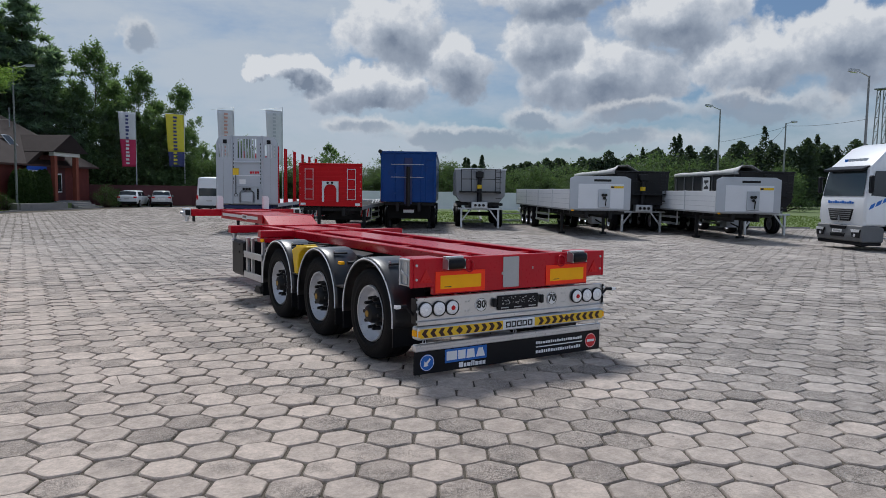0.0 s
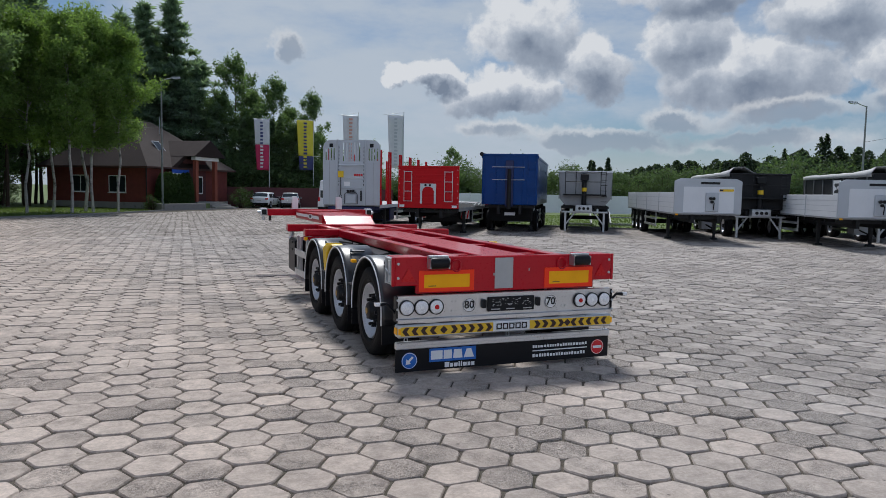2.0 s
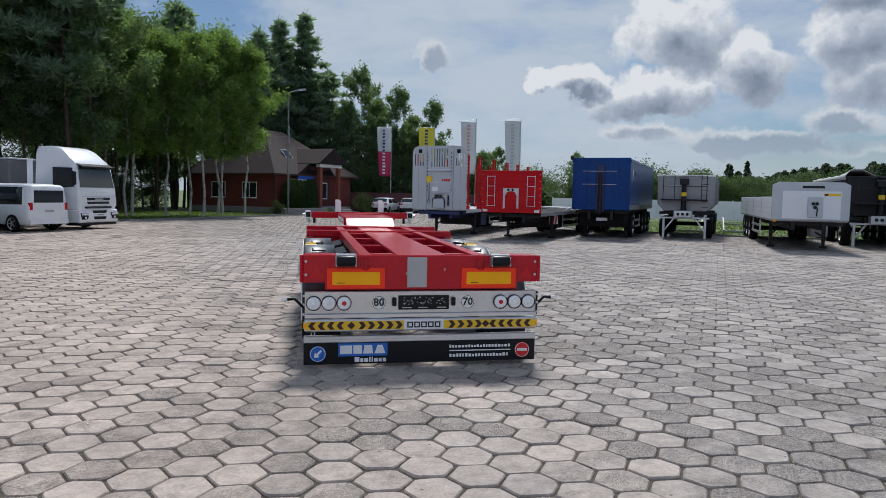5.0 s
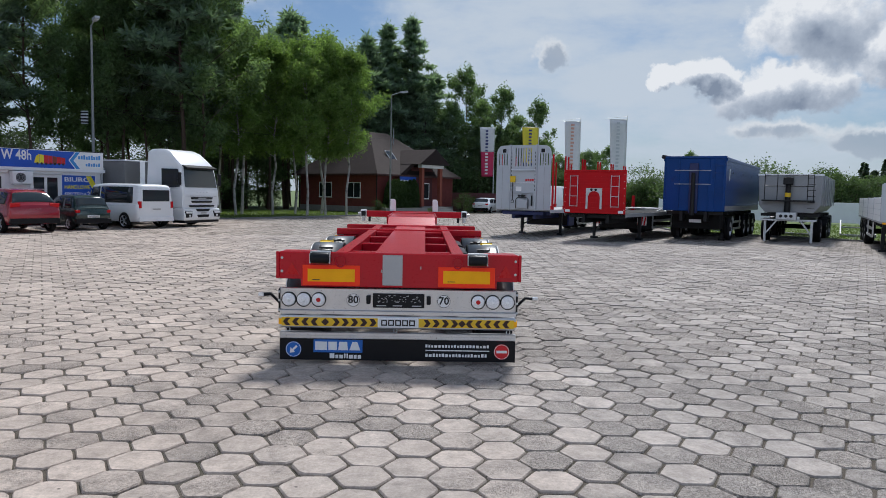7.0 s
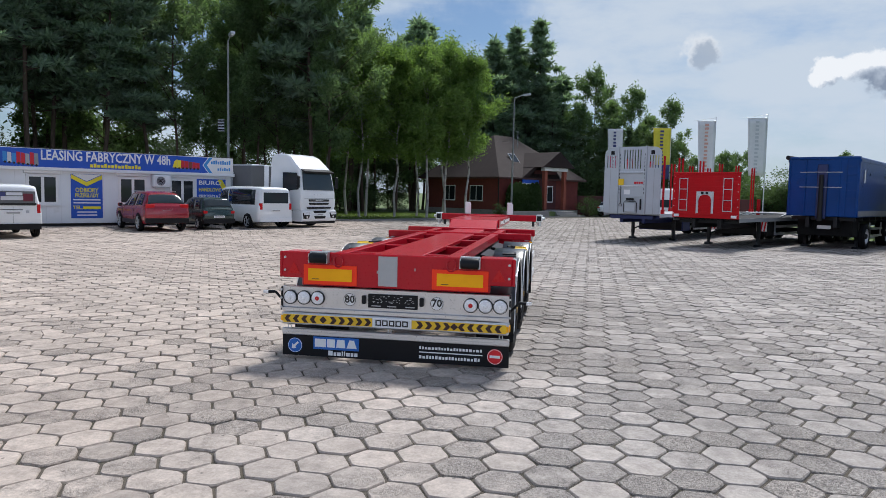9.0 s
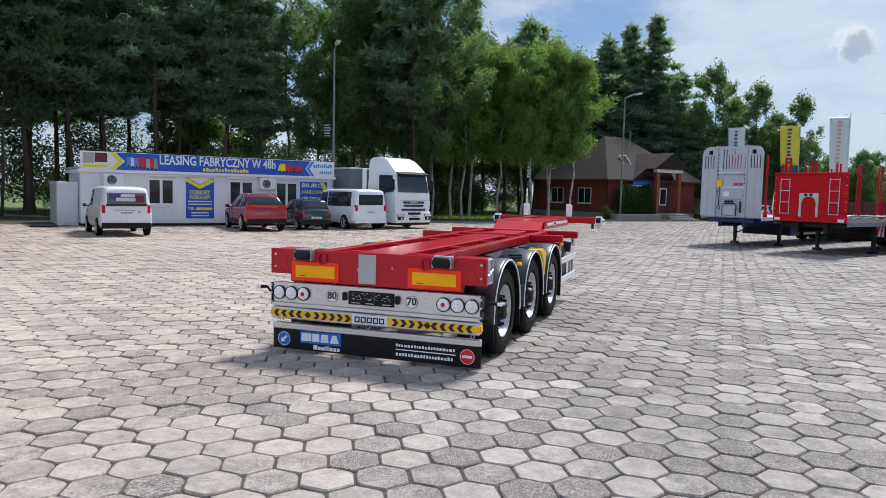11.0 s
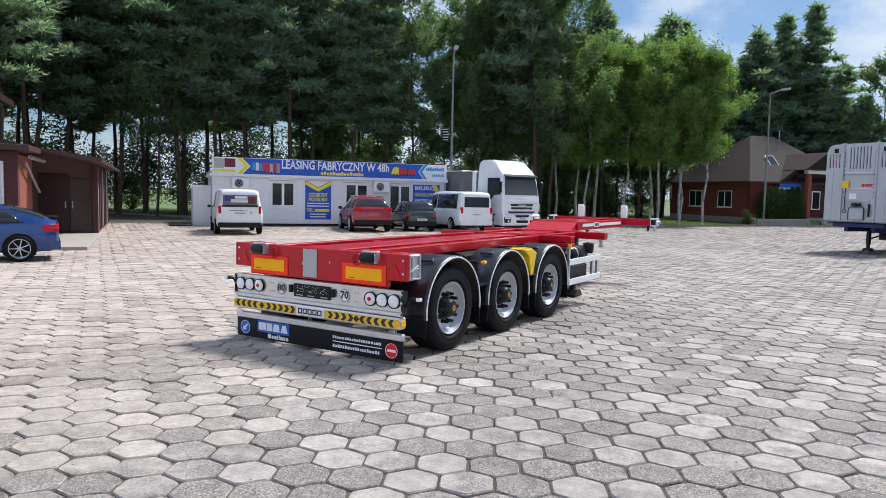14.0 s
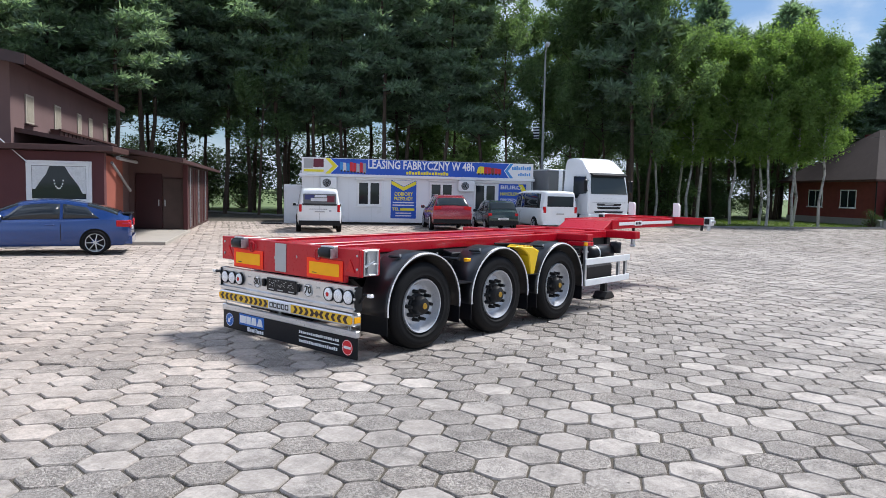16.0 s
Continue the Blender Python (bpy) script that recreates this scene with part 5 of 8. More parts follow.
def tipper(name, m, label, body_mat, zt=2.9, tarp=False, side_mat=None):
    T = thing(name, m, label, "trailer", "parked trailers")
    zb = 1.28
    b = part("tipper_body", prism([(-1.26, zt - 0.2), (-1.26, zt), (1.26, zt), (1.26, zt - 0.2), (1.2, zb + 0.3), (0.95, zb), (-0.95, zb), (-1.2, zb + 0.3)], "y", 0.0, 8.6, 0.02), body_mat, T, "tipper body")
    part("body_rim", box(-1.29, 1.29, -0.04, 0.08, zt - 0.05, zt + 0.03, 0.012), GREY_LIGHT if not tarp else DARK, b)
    for s in (-1, 1):
        for y in np.linspace(0.6, 8.2, 7):
            part("side_stiffener", box(min(s * 1.262, s * 1.29), max(s * 1.262, s * 1.29), y - 0.04, y + 0.04, zb + 0.3, zt - 0.02), side_mat or body_mat, b)
    tip_frame(T, zt - 0.05, zb)
    if tarp:
        bm = bmesh.new()
        rnd = random.Random(len(name))
        rows = []
        for k in range(15):
            y = 0.1 + 8.3 * k / 14
            lift = 0.20 * math.exp(-0.5 * k) + 0.025 + 0.03 * math.sin(k * 0.9) ** 2 + rnd.uniform(0, 0.03)
            rows.append([bm.verts.new(p) for p in ((-1.32, y, zt - 0.12), (-1.34, y, zt + 0.04), (-1.15, y, zt + 0.05 + lift), (-0.7, y, zt + 0.04 + lift * 1.1), (-0.35, y, zt + 0.035 + 0.3 * lift), (-0.2, y, zt + 0.035))])
        for A, B in zip(rows, rows[1:]):
            for i in range(5):
                bm.faces.new((A[i], A[i + 1], B[i + 1], B[i]))
        tp = part("roll_cover", bm, TARP_LIGHT, T, "crumpled pale roll cover", True)
        sm = tp.modifiers.new("thickness", "SOLIDIFY")
        sm.thickness = 0.02
    running_gear(T, (4.6, 5.95, 7.3), 0.52, DARK, (0.85, 1.25), 8.6, 0.1, 0)
    for s in (-1, 1):
        truck_wheel(T, s * 1.02, 1.4, 0.5, 0.5, 0.37, s, 24, None, False)
    return T


def dropside(name, m, label):
    """White dropside trailer: high front board in three fields and low side boards."""
    T = thing(name, m, label, "trailer", "parked trailers")
    fb = part("front_board", prism([(-1.27, 1.15), (-1.27, 2.42), (-1.05, 2.52), (1.05, 2.52), (1.27, 2.42), (1.27, 1.15)], "y", 0.0, 0.07, 0.012), GREY_BODY, T, "grey and white front board")
    part("white_field", box(-0.92, 0.98, -0.012, -0.001, 1.2, 2.2, 0.004), GREY_LIGHT, fb, "white lower field")
    part("brand_shape", box(-0.28, 0.44, -0.006, -0.001, 2.30, 2.39), DARK, fb)
    st = part("sticker", box(0.42, 0.96, -0.016, -0.0125, 2.03, 2.12), YELLOW, fb, "yellow and black sticker")
    part("sticker_mark", box(0.44, 0.56, -0.019, -0.0165, 2.04, 2.11), BLACK_INK, st)
    cp = part("connector_panel", box(-0.10, 0.40, -0.07, -0.013, 1.24, 1.98, 0.02), GREY_BODY, fb)
    for x, z in ((0.08, 1.75), (0.2, 1.75), (0.14, 1.62)):
        part("connector", disc(0.06, -0.14, -0.07, x, z, 10), DARK, cp)
    part("cable", rod((0.22, -0.11, 1.6), (0.2, -0.09, 1.3), 0.02), DARK, cp)
    part("deck", box(-1.26, 1.26, 0.075, 13.2, 1.1, 1.16, 0.01), GREY_TIP, T)
    for s in (-1, 1):
        for k in range(4):
            y = 0.12 + k * 3.27
            sb = part("side_board", box(min(s * 1.235, s * 1.265), max(s * 1.235, s * 1.265), y, y + 3.2, 1.165, 1.98, 0.008), GREY_LIGHT, T, "pale grey side board")
            for z in (1.37, 1.57, 1.77):
                part("board_groove", box(min(s * 1.2655, s * 1.269), max(s * 1.2655, s * 1.269), y + 0.04, y + 3.16, z, z + 0.012), GREY_BODY, sb)
            part("board_post", box(min(s * 1.23, s * 1.275), max(s * 1.23, s * 1.275), y + 3.2, y + 3.27, 1.1, 2.0), GREY_BODY, T)
    part("rear_board", box(-1.25, 1.25, 13.2, 13.23, 1.165, 1.98), GREY_LIGHT, T)
    running_gear(T, (8.6, 9.95, 11.3), 0.5, DARK, (0.78, 1.09), 13.2, 0.2, 2.7, DARK, 0.95)
    side_guards(T, 4.4, 7.4)
    part("pallet_box", box(0.55, 1.18, 3.2, 3.9, 0.42, 0.95, 0.02), GREY_BODY, T, "grey equipment box")
    part("warning_lamp", box(-1.2, -1.1, -0.03, -0.002, 1.08, 1.14), AMBER, fb)
    return T


stake_trailer()
red_flatbed()
blue_tipper()
tipper("grey_tipper_trailer", park(20.7, 28.9, 33), "grey steel tipper trailer with black front ladder and rails", GREY_TIP, 2.92)
dropside("dropside_trailer", park(21.25, 21.2, 29), "pale grey dropside trailer with white front board")
tipper("covered_tipper_trailer", park(26.2, 23.4, 30), "dark tipper trailer with a pale roll cover on top", MESH_DARK, 2.86, True, DARK)
dropside("dropside_trailer", park(24.9, 16.9, 31), "pale grey dropside trailer standing beside a covered tipper")
far_tipper = tipper("covered_tipper_trailer", park(30.2, 19.6, 31), "dark tipper trailer with crumpled cover beside the lorry", MESH_DARK, 2.9, True, TARP_GREY)
far_logo = part("side_logo", box(-1.304, -1.30, 3.35, 4.25, 1.95, 2.70), WHITE_INK, far_tipper, "white square side logo with a black shape")
part("logo_bar", prism([(3.52, 2.10), (4.08, 2.10), (4.08, 2.20), (3.75, 2.28), (4.08, 2.46), (4.08, 2.55), (3.52, 2.55), (3.52, 2.45), (3.85, 2.38), (3.52, 2.20)], "x", -1.309, -1.305), BLACK_INK, far_logo)


# ---------------------------------------------------------------- lorries
def cab_shell(profile, half, bevel=0.09, roof_in=0.12, z_belt=1.9):
    """A cab from its side view, pushed across and drawn in towards the roof."""
    bm = prism(profile, "x", -half, half)
    bmesh.ops.bevel(bm, geom=[e for e in bm.edges if len({round(v.co.x, 3) for v in e.verts}) == 1], offset=bevel, segments=3, affect="EDGES", profile=0.6)
    top = max(v.co.z for v in bm.verts)
    for v in bm.verts:
        k = max(0.0, (v.co.z - z_belt) / (top - z_belt))
        v.co.x *= 1 - roof_in * k ** 1.6
    return bm


def lorry(name, m, label, high=3.65, stripes=False):
    """A tractor unit facing local -y, with its front at y = 0."""
    T = thing(name, m, label, "lorry", "lorries")
    h = high
    cab = part("cab", cab_shell([(0.03, 0.84), (-0.01, 1.35), (0.0, 1.72), (0.04, 1.86), (0.20, 2.80), (0.28, 2.92), (0.54, 3.16), (0.95, h - 0.16), (1.3, h - 0.03), (1.65, h), (2.1, h - 0.02), (2.26, h - 0.12), (2.3, h - 0.35), (2.3, 0.84)], 1.245, 0.15, 0.19), WHITE, T, "white cab with a high roof", True)
    em = cab.modifiers.new("edges", "EDGE_SPLIT")
    em.split_angle = radians(35)
    ws = part("windscreen", prism([(-1.10, 0), (1.10, 0), (1.06, 0.55), (1.0, 0.96), (-1.0, 0.96), (-1.06, 0.55)], "z", 0, 0.012), CAB_GLASS, cab, "large windscreen")
    ws.matrix_local = Matrix.Translation((0, 0.028, 1.855)) @ Euler((math.atan2(0.94, 0.16), 0, 0)).to_matrix().to_4x4()
    part("visor", prism([(-0.06, 2.78), (0.24, 2.90), (0.26, 2.86), (-0.03, 2.70)], "x", -1.06, 1.06, 0.015), PLASTIC, cab, "dark sun visor")
    if stripes:
        gr = part("grille", prism([(-0.52, 1.00), (0.52, 1.00), (0.70, 1.42), (-0.70, 1.42)], "y", -0.04, 0.03, 0.02), PLASTIC, cab, "black front grille")
        for k in range(5):
            part("grille_slat", box(-0.53 - 0.025 * k, 0.53 + 0.025 * k, -0.055, -0.041, 1.06 + 0.07 * k, 1.09 + 0.07 * k, 0.004), TARP_GREY, gr)
        part("grille_emblem", prism([(-0.055, 1.06), (0, 0.93), (0.055, 1.06), (0, 1.19)], "y", -0.075, -0.057), ALU, gr)
        for k in range(11):
            part("front_letter_bar", box(-0.72 + 0.13 * k, -0.62 + 0.13 * k, -0.022, -0.010, 1.60, 1.665 + 0.03 * (k % 3 == 0)), BLUE_INK, cab)
    else:
        for z, hh, w0 in ((1.29, 0.11, 0.72), (1.13, 0.10, 0.68), (0.93, 0.09, 0.84)):
            gb = part("grille_bar", prism([(-w0, z), (w0, z), (w0 + 0.05, z + hh), (-w0 - 0.05, z + hh)], "y", -0.035, 0.02, 0.015), PLASTIC, cab, "black grille opening")
            part("grille_slat", box(-w0 + 0.04, w0 - 0.04, -0.040, -0.0355, z + 0.45 * hh, z + 0.55 * hh), TARP_GREY, gb)
        part("brand_bar", box(-0.28, 0.28, -0.041, -0.0362, 1.32, 1.37), ALU, cab)
        part("bonnet_seam", box(-1.05, 1.05, -0.022, 0.0, 1.44, 1.452), GREY_TIP, cab)
        for x in (-0.35, -0.12, 0.12, 0.35):
            part("bonnet_mark", box(x - 0.03, x + 0.03, -0.024, -0.010, 1.62, 1.645), GREY_BODY, cab)
    bp = part("bumper", prism([(-0.04, 0.30), (-0.085, 0.48), (-0.05, 0.87), (0.45, 0.87), (0.75, 0.80), (0.75, 0.30)], "x", -1.25, 1.25, 0.04), WHITE if not stripes else TARP_GREY, T, "front bumper")
    part("bumper_grille", prism([(-0.36, 0.44), (0.36, 0.44), (0.42, 0.57), (-0.42, 0.57)], "y", -0.105, -0.05, 0.015), PLASTIC, bp)
    part("bumper_slot", prism([(-0.40, 0.72), (0.40, 0.72), (0.48, 0.84), (-0.48, 0.84)], "y", -0.10, -0.03, 0.015), PLASTIC, bp)
    part("skirt", box(-1.2, 1.2, -0.03, 0.7, 0.19, 0.299, 0.02), PLASTIC, bp)
    part("number_plate", box(-0.26, 0.26, -0.112, -0.106, 0.59, 0.70), WHITE_INK, bp)
    part("plate_bar", box(-0.2, 0.2, -0.115, -0.1125, 0.615, 0.675), GREY_FILM, bp)
    for s in (-1, 1):
        hl = part("headlight", prism([(s * 0.80, 0.46), (s * 1.18, 0.44), (s * 1.22, 0.74), (s * 0.72, 0.74)], "y", -0.11, -0.03, 0.015), DARK, bp, "dark headlight cluster")
        part("lens", prism([(s * 0.78, 0.63), (s * 1.18, 0.64), (s * 1.20, 0.725), (s * 0.75, 0.725)], "y", -0.122, -0.111, 0.006), CLEAR_LENS, hl)
        part("fog_lens", disc(0.055, -0.122, -0.111, s * 0.95, 0.53, 14), CLEAR_LENS, hl)
        part("door_rail", rod((s * 1.262, 0.06, 1.0), (s * 1.262, 0.06, 1.42), 0.018), WHITE, T)
        sw = part("side_window", prism([(0.20, 1.88), (0.33, 2.70), (1.28, 2.72), (1.28, 1.66), (0.98, 1.62), (0.80, 1.84)], "x", s * 1.212, s * 1.246), GLASS, cab, "dark side window")
        part("door_seam", box(min(s * 1.236, s * 1.244), max(s * 1.236, s * 1.244), 1.3, 1.312, 1.05, 1.75), DARK, cab)
        part("door_handle", box(min(s * 1.24, s * 1.26), max(s * 1.24, s * 1.26), 1.05, 1.22, 1.5, 1.55), PLASTIC, cab)
        mr = part("mirror", box(s * 1.40 - 0.09, s * 1.40 + 0.09, 0.02, 0.14, 1.95, 2.55, 0.04), PLASTIC, cab, "large dark door mirror")
        part("mirror_arm", rod((s * 1.2, 0.15, 2.5), (s * 1.36, 0.08, 2.48), 0.02), PLASTIC, mr)
        part("arm_low", rod((s * 1.2, 0.15, 2.0), (s * 1.36, 0.08, 2.03), 0.02), PLASTIC, mr)
        for k in range(3):
            part("step", box(min(s * 1.1, s * 1.25), max(s * 1.1, s * 1.25), 0.78, 1.2, 0.42 + 0.22 * k, 0.46 + 0.22 * k), GREY_BODY, T)
        part("wheel_arch", box(min(s * 0.9, s * 1.24), max(s * 0.9, s * 1.24), 0.95, 2.2, 0.93, 1.0, 0.02), PLASTIC, T)
        part("side_fairing", box(min(s * 1.16, s * 1.24), max(s * 1.16, s * 1.24), 2.32, 2.62, 0.5, h - 0.6, 0.03), WHITE, T, "white side fairing")
        part("tank", box(min(s * 0.7, s * 1.2), max(s * 0.7, s * 1.2), 2.7, 3.9, 0.4, 0.95, 0.06), GALV, T)
        truck_wheel(T, s * 1.04, 1.55, 0.5, 0.5, 0.32, s, 28)
        truck_wheel(T, s * 1.0, 5.1, 0.5, 0.5, 0.45, s, 28)
        part("rear_guard", guard_bm(s, 5.1, 0.52), PLASTIC, T)
        part("chassis_beam", box(s * 0.42 - 0.06, s * 0.42 + 0.06, 0.8, 6.1, 0.7, 0.93), DARK, T)
        if stripes:
            for y0, y1 in ((0.14, 0.30), (0.36, 0.54), (0.60, 0.82), (0.88, 1.75)):
                za, zb_ = 1.40 + 0.46 * (y0 - 0.14), 1.40 + 0.46 * (y1 - 0.14)
                part("stripe", prism([(y0, za), (y1, zb_), (y1 + 0.07, zb_ + 0.17), (y0 + 0.07, za + 0.17)], "x", s * 1.2475, s * 1.251), BLUE_INK, cab, "slanted blue stripe")
            part("roof_badge", box(min(s * 1.12, s * 1.14), max(s * 1.12, s * 1.14), 0.98, 1.5, 3.0, 3.25), BLUE_INK, cab)
            part("arch_flare", guard_bm(s, 1.55, 0.56), PLASTIC, T, "black wheel arch flare")
    part("roof_hatch", prism([(1.35, h - 0.075), (1.75, h + 0.012), (1.75, h + 0.025), (1.35, h - 0.05)], "x", -0.35, 0.35), GLASS, cab)
    part("fifth_wheel", box(-0.45, 0.45, 4.6, 5.6, 0.96, 1.1, 0.04), UNDER, T)
    if stripes:
        for k in range(6):
            part("roof_letter_bar", box(-0.60 + 0.2 * k, -0.46 + 0.2 * k, 0.44, 0.62, 3.06, 3.16), BLUE_INK if k == 0 else GREY_BODY, cab)
    return T


IVECO = pose(-5.75, 32.95, 0, 0, 0, 67)      # faces (0.92, -0.39)
lorry("white_tractor_unit", IVECO, "white tractor unit parked in front of a grey covered trailer", 3.66)


def covered_trailer():
    T = thing("covered_trailer", IVECO @ pose(0, 3.5, 0), "grey tarpaulin trailer coupled behind a white tractor unit", "trailer", "parked trailers")
    part("tarpaulin", box(-1.26, 1.26, 0.0, 10.5, 1.2, 3.05, 0.03), TARP_GREY, T, "grey tarpaulin body")
    part("roof_edge", box(-1.28, 1.28, -0.02, 10.5, 3.051, 3.12, 0.01), GREY_BODY, T)
    running_gear(T, (7.2, 8.5, 9.8), 0.5, DARK, (0.9, 1.19), 10.5, 0.2, 2.9)


covered_trailer()
lorry("striped_tractor_unit", pose(25.3, 13.55, 0, 0, 0, -118), "white tractor unit with blue stripes on its doors", 3.72, True)


# ---------------------------------------------------------------- cars
def car(name, m, label, stations, windows, screens, wheels, paint, category="car", lamps=(), rear=(), group="parked cars", spokes=5):
    """A car whose tail is at y = 0 and which points along +y. stations: y, sill z, belt z, roof z, half width, half roof width."""
    T = thing(name, m, label, category, group)
    st = np.array(stations, float)

    def ring(y):
        z0, zb, zr, hw, hr = (np.interp(y, st[:, 0], st[:, k]) for k in range(1, 6))
        return [(hw * 0.90, z0), (hw * 0.985, z0 + 0.12), (hw, z0 + (zb - z0) * 0.62), (hw * 0.972, zb - 0.015), (hw * 0.94, zb + 0.012), (hr, max(zr - 0.075, zb + 0.013)), (hr * 0.95, max(zr - 0.028, zb + 0.03)), (hr * 0.82, max(zr, zb + 0.04)), (hr * 0.45, max(zr + 0.016, zb + 0.045)), (0, max(zr + 0.022, zb + 0.05))]

    ys = []
    for a, b in zip(st[:-1, 0], st[1:, 0]):
        ys += list(np.linspace(a, b, max(2, int((b - a) / 0.14)), endpoint=False))
    ys.append(st[-1, 0])
    bm = bmesh.new()
    rings = []
    for y in ys:
        r = ring(y)
        full = r + [(-x, z) for x, z in r[-2::-1]]
        rings.append([bm.verts.new((x, y, z)) for x, z in full])
    n = len(rings[0])
    for A, B in zip(rings, rings[1:]):
        for i in range(n):
            bm.faces.new((A[i], A[(i + 1) % n], B[(i + 1) % n], B[i]))
    bm.faces.new(rings[0]); bm.faces.new(rings[-1][::-1])
    bmesh.ops.recalc_face_normals(bm, faces=bm.faces[:])
    body = part("body", bm, paint, T, "", True)
    body.modifiers.new("edges", "EDGE_SPLIT").split_angle = radians(38)

    def patch(pts_rows, name, mat, label=""):
        b = bmesh.new()
        rows = [[b.verts.new(p) for p in row] for row in pts_rows]
        for A, B in zip(rows, rows[1:]):
            for i in range(len(A) - 1):
                b.faces.new((A[i], A[i + 1], B[i + 1], B[i]))
        o = part(name, b, mat, body, label, True)
        o.modifiers.new("thickness", "SOLIDIFY").thickness = 0.008
        o.modifiers["thickness"].offset = 0
        return o

    for y0b, y1b, y0t, y1t in windows:
        for s in (-1, 1):
            rows = []
            for k in range(7):
                a = k / 6
                row = []
                for q in (0.06, 0.5, 0.94):
                    yb, yt = y0b + (y1b - y0b) * a, y0t + (y1t - y0t) * a
                    y = yb + (yt - yb) * q
                    r = ring(y)
                    x = r[4][0] + (r[5][0] - r[4][0]) * q
                    z = r[4][1] + (r[5][1] - r[4][1]) * q
                    row.append((s * (x + 0.008), y, z))
                rows.append(row)
            patch(rows, "side_window", GLASS, "dark side window")
    for y0, y1 in screens:
        rows = []
        for k in range(8):
            y = y0 + (y1 - y0) * k / 7
            r = ring(y)
            half = [(x * (0.98 if k2 == 0 else 1), z + 0.012) for k2, (x, z) in enumerate(r[5:])]
            rows.append([(x, y, z) for x, z in half] + [(-x, y, z) for x, z in half[-2::-1]])
        patch(rows, "windscreen", GLASS_SKY, "dark window screen")
    for y, r in wheels:
        hw = float(np.interp(y, st[:, 0], st[:, 4]))
        for s in (-1, 1):
            car_wheel(T, s * (hw - 0.11), y, r, 0.2, s, spokes)
            arch = lathe([(s * (hw - 0.06), r * 1.10), (s * (hw + 0.004), r * 1.14), (s * (hw + 0.003), r * 0.3), (s * (hw - 0.05), r * 0.3)], 28)
            for v in list(arch.verts):
                if v.co.z < -r * 0.55:
                    v.co.z = -r * 0.55
            a = part("wheel_well", arch, UNDER, T)
            a.location = (0, y, r)
            for c in T.children:
                if c.name.startswith("tyre") and abs(c.location.y - y) < 0.01 and c.location.x * s > 0:
                    c.location.x = s * (hw - 0.062)
    y_front = windows[-1][1] - 0.12
    hw, zb = (float(np.interp(y_front, st[:, 0], st[:, k])) for k in (4, 2))
    for s in (-1, 1):
        mr = part("door_mirror", box(min(s * (hw + 0.02), s * (hw + 0.20)), max(s * (hw + 0.02), s * (hw + 0.20)), y_front - 0.05, y_front + 0.09, zb + 0.0, zb + 0.15, 0.035), paint, body)
        part("mirror_glass", box(min(s * (hw + 0.04), s * (hw + 0.18)), max(s * (hw + 0.04), s * (hw + 0.18)), y_front - 0.056, y_front - 0.051, zb + 0.02, zb + 0.13), GLASS, mr)
        part("mirror_foot", box(min(s * (hw - 0.06), s * (hw + 0.019)), max(s * (hw - 0.06), s * (hw + 0.019)), y_front, y_front + 0.05, zb + 0.02, zb + 0.07), PLASTIC, mr)
        for y in [w[1] + 0.04 for w in windows[:-1]] + [windows[-1][1] - 0.05]:
            h2, z2, z3 = (float(np.interp(y, st[:, 0], st[:, k])) for k in (4, 1, 2))
            part("door_seam", box(min(s * h2 * 0.97, s * (h2 + 0.0025)), max(s * h2 * 0.97, s * (h2 + 0.0025)), y, y + 0.012, z2 + 0.15, z2 + (z3 - z2) * 0.85), DARK, body)
        yh = windows[-1][0] + 0.12
        h2, z2 = (float(np.interp(yh, st[:, 0], st[:, k])) for k in (4, 2))
        part("door_handle", box(min(s * h2 * 0.96, s * (h2 + 0.014)), max(s * h2 * 0.96, s * (h2 + 0.014)), yh, yh + 0.2, z2 - 0.14, z2 - 0.10, 0.008), paint, body)
    for nm, x0, x1, y0, y1, z0, z1, mt in rear:
        part(nm, box(x0, x1, y0, y1, z0, z1, 0.008), mt, body)
    for nm, x0, x1, y0, y1, z0, z1, mt in lamps:
        for s in (-1, 1):
            part(nm, box(min(s * x0, s * x1), max(s * x0, s * x1), y0, y1, z0, z1, 0.012), mt, body)
    return T


def tail(z_plate, z_bump, w, z_lamp, lamp_h, lamp_in, rear_glass=None, y=0.0):
    out = [("number_plate", -0.26, 0.26, y - 0.014, y + 0.02, z_plate, z_plate + 0.11, WHITE_INK), ("plate_bar", -0.2, 0.2, y - 0.019, y - 0.0145, z_plate + 0.025, z_plate + 0.085, GREY_FILM),
           ("bumper", -w, w, y - 0.05, y + 0.14, z_bump, z_bump + 0.2, PLASTIC)]
    if rear_glass:
        out.append(("rear_window", -rear_glass[0], rear_glass[0], y - 0.012, y + 0.05, rear_glass[1], rear_glass[2], GLASS_SKY))
    return out, [("tail_lamp", lamp_in, w * 0.985, y - 0.02, y + 0.12, z_lamp, z_lamp + lamp_h, RED_LENS)]


KIOSK_OUT = Vector((0.79, -0.61, 0)).normalized()
KIOSK_ALONG = Vector((0.61, 0.79, 0)).normalized()


def facing(x, y, dx, dy):
    """The pose of a car with its tail at x, y that points along dx, dy."""
    return pose(x, y, 0, 0, 0, math.degrees(math.atan2(-dx, dy)))


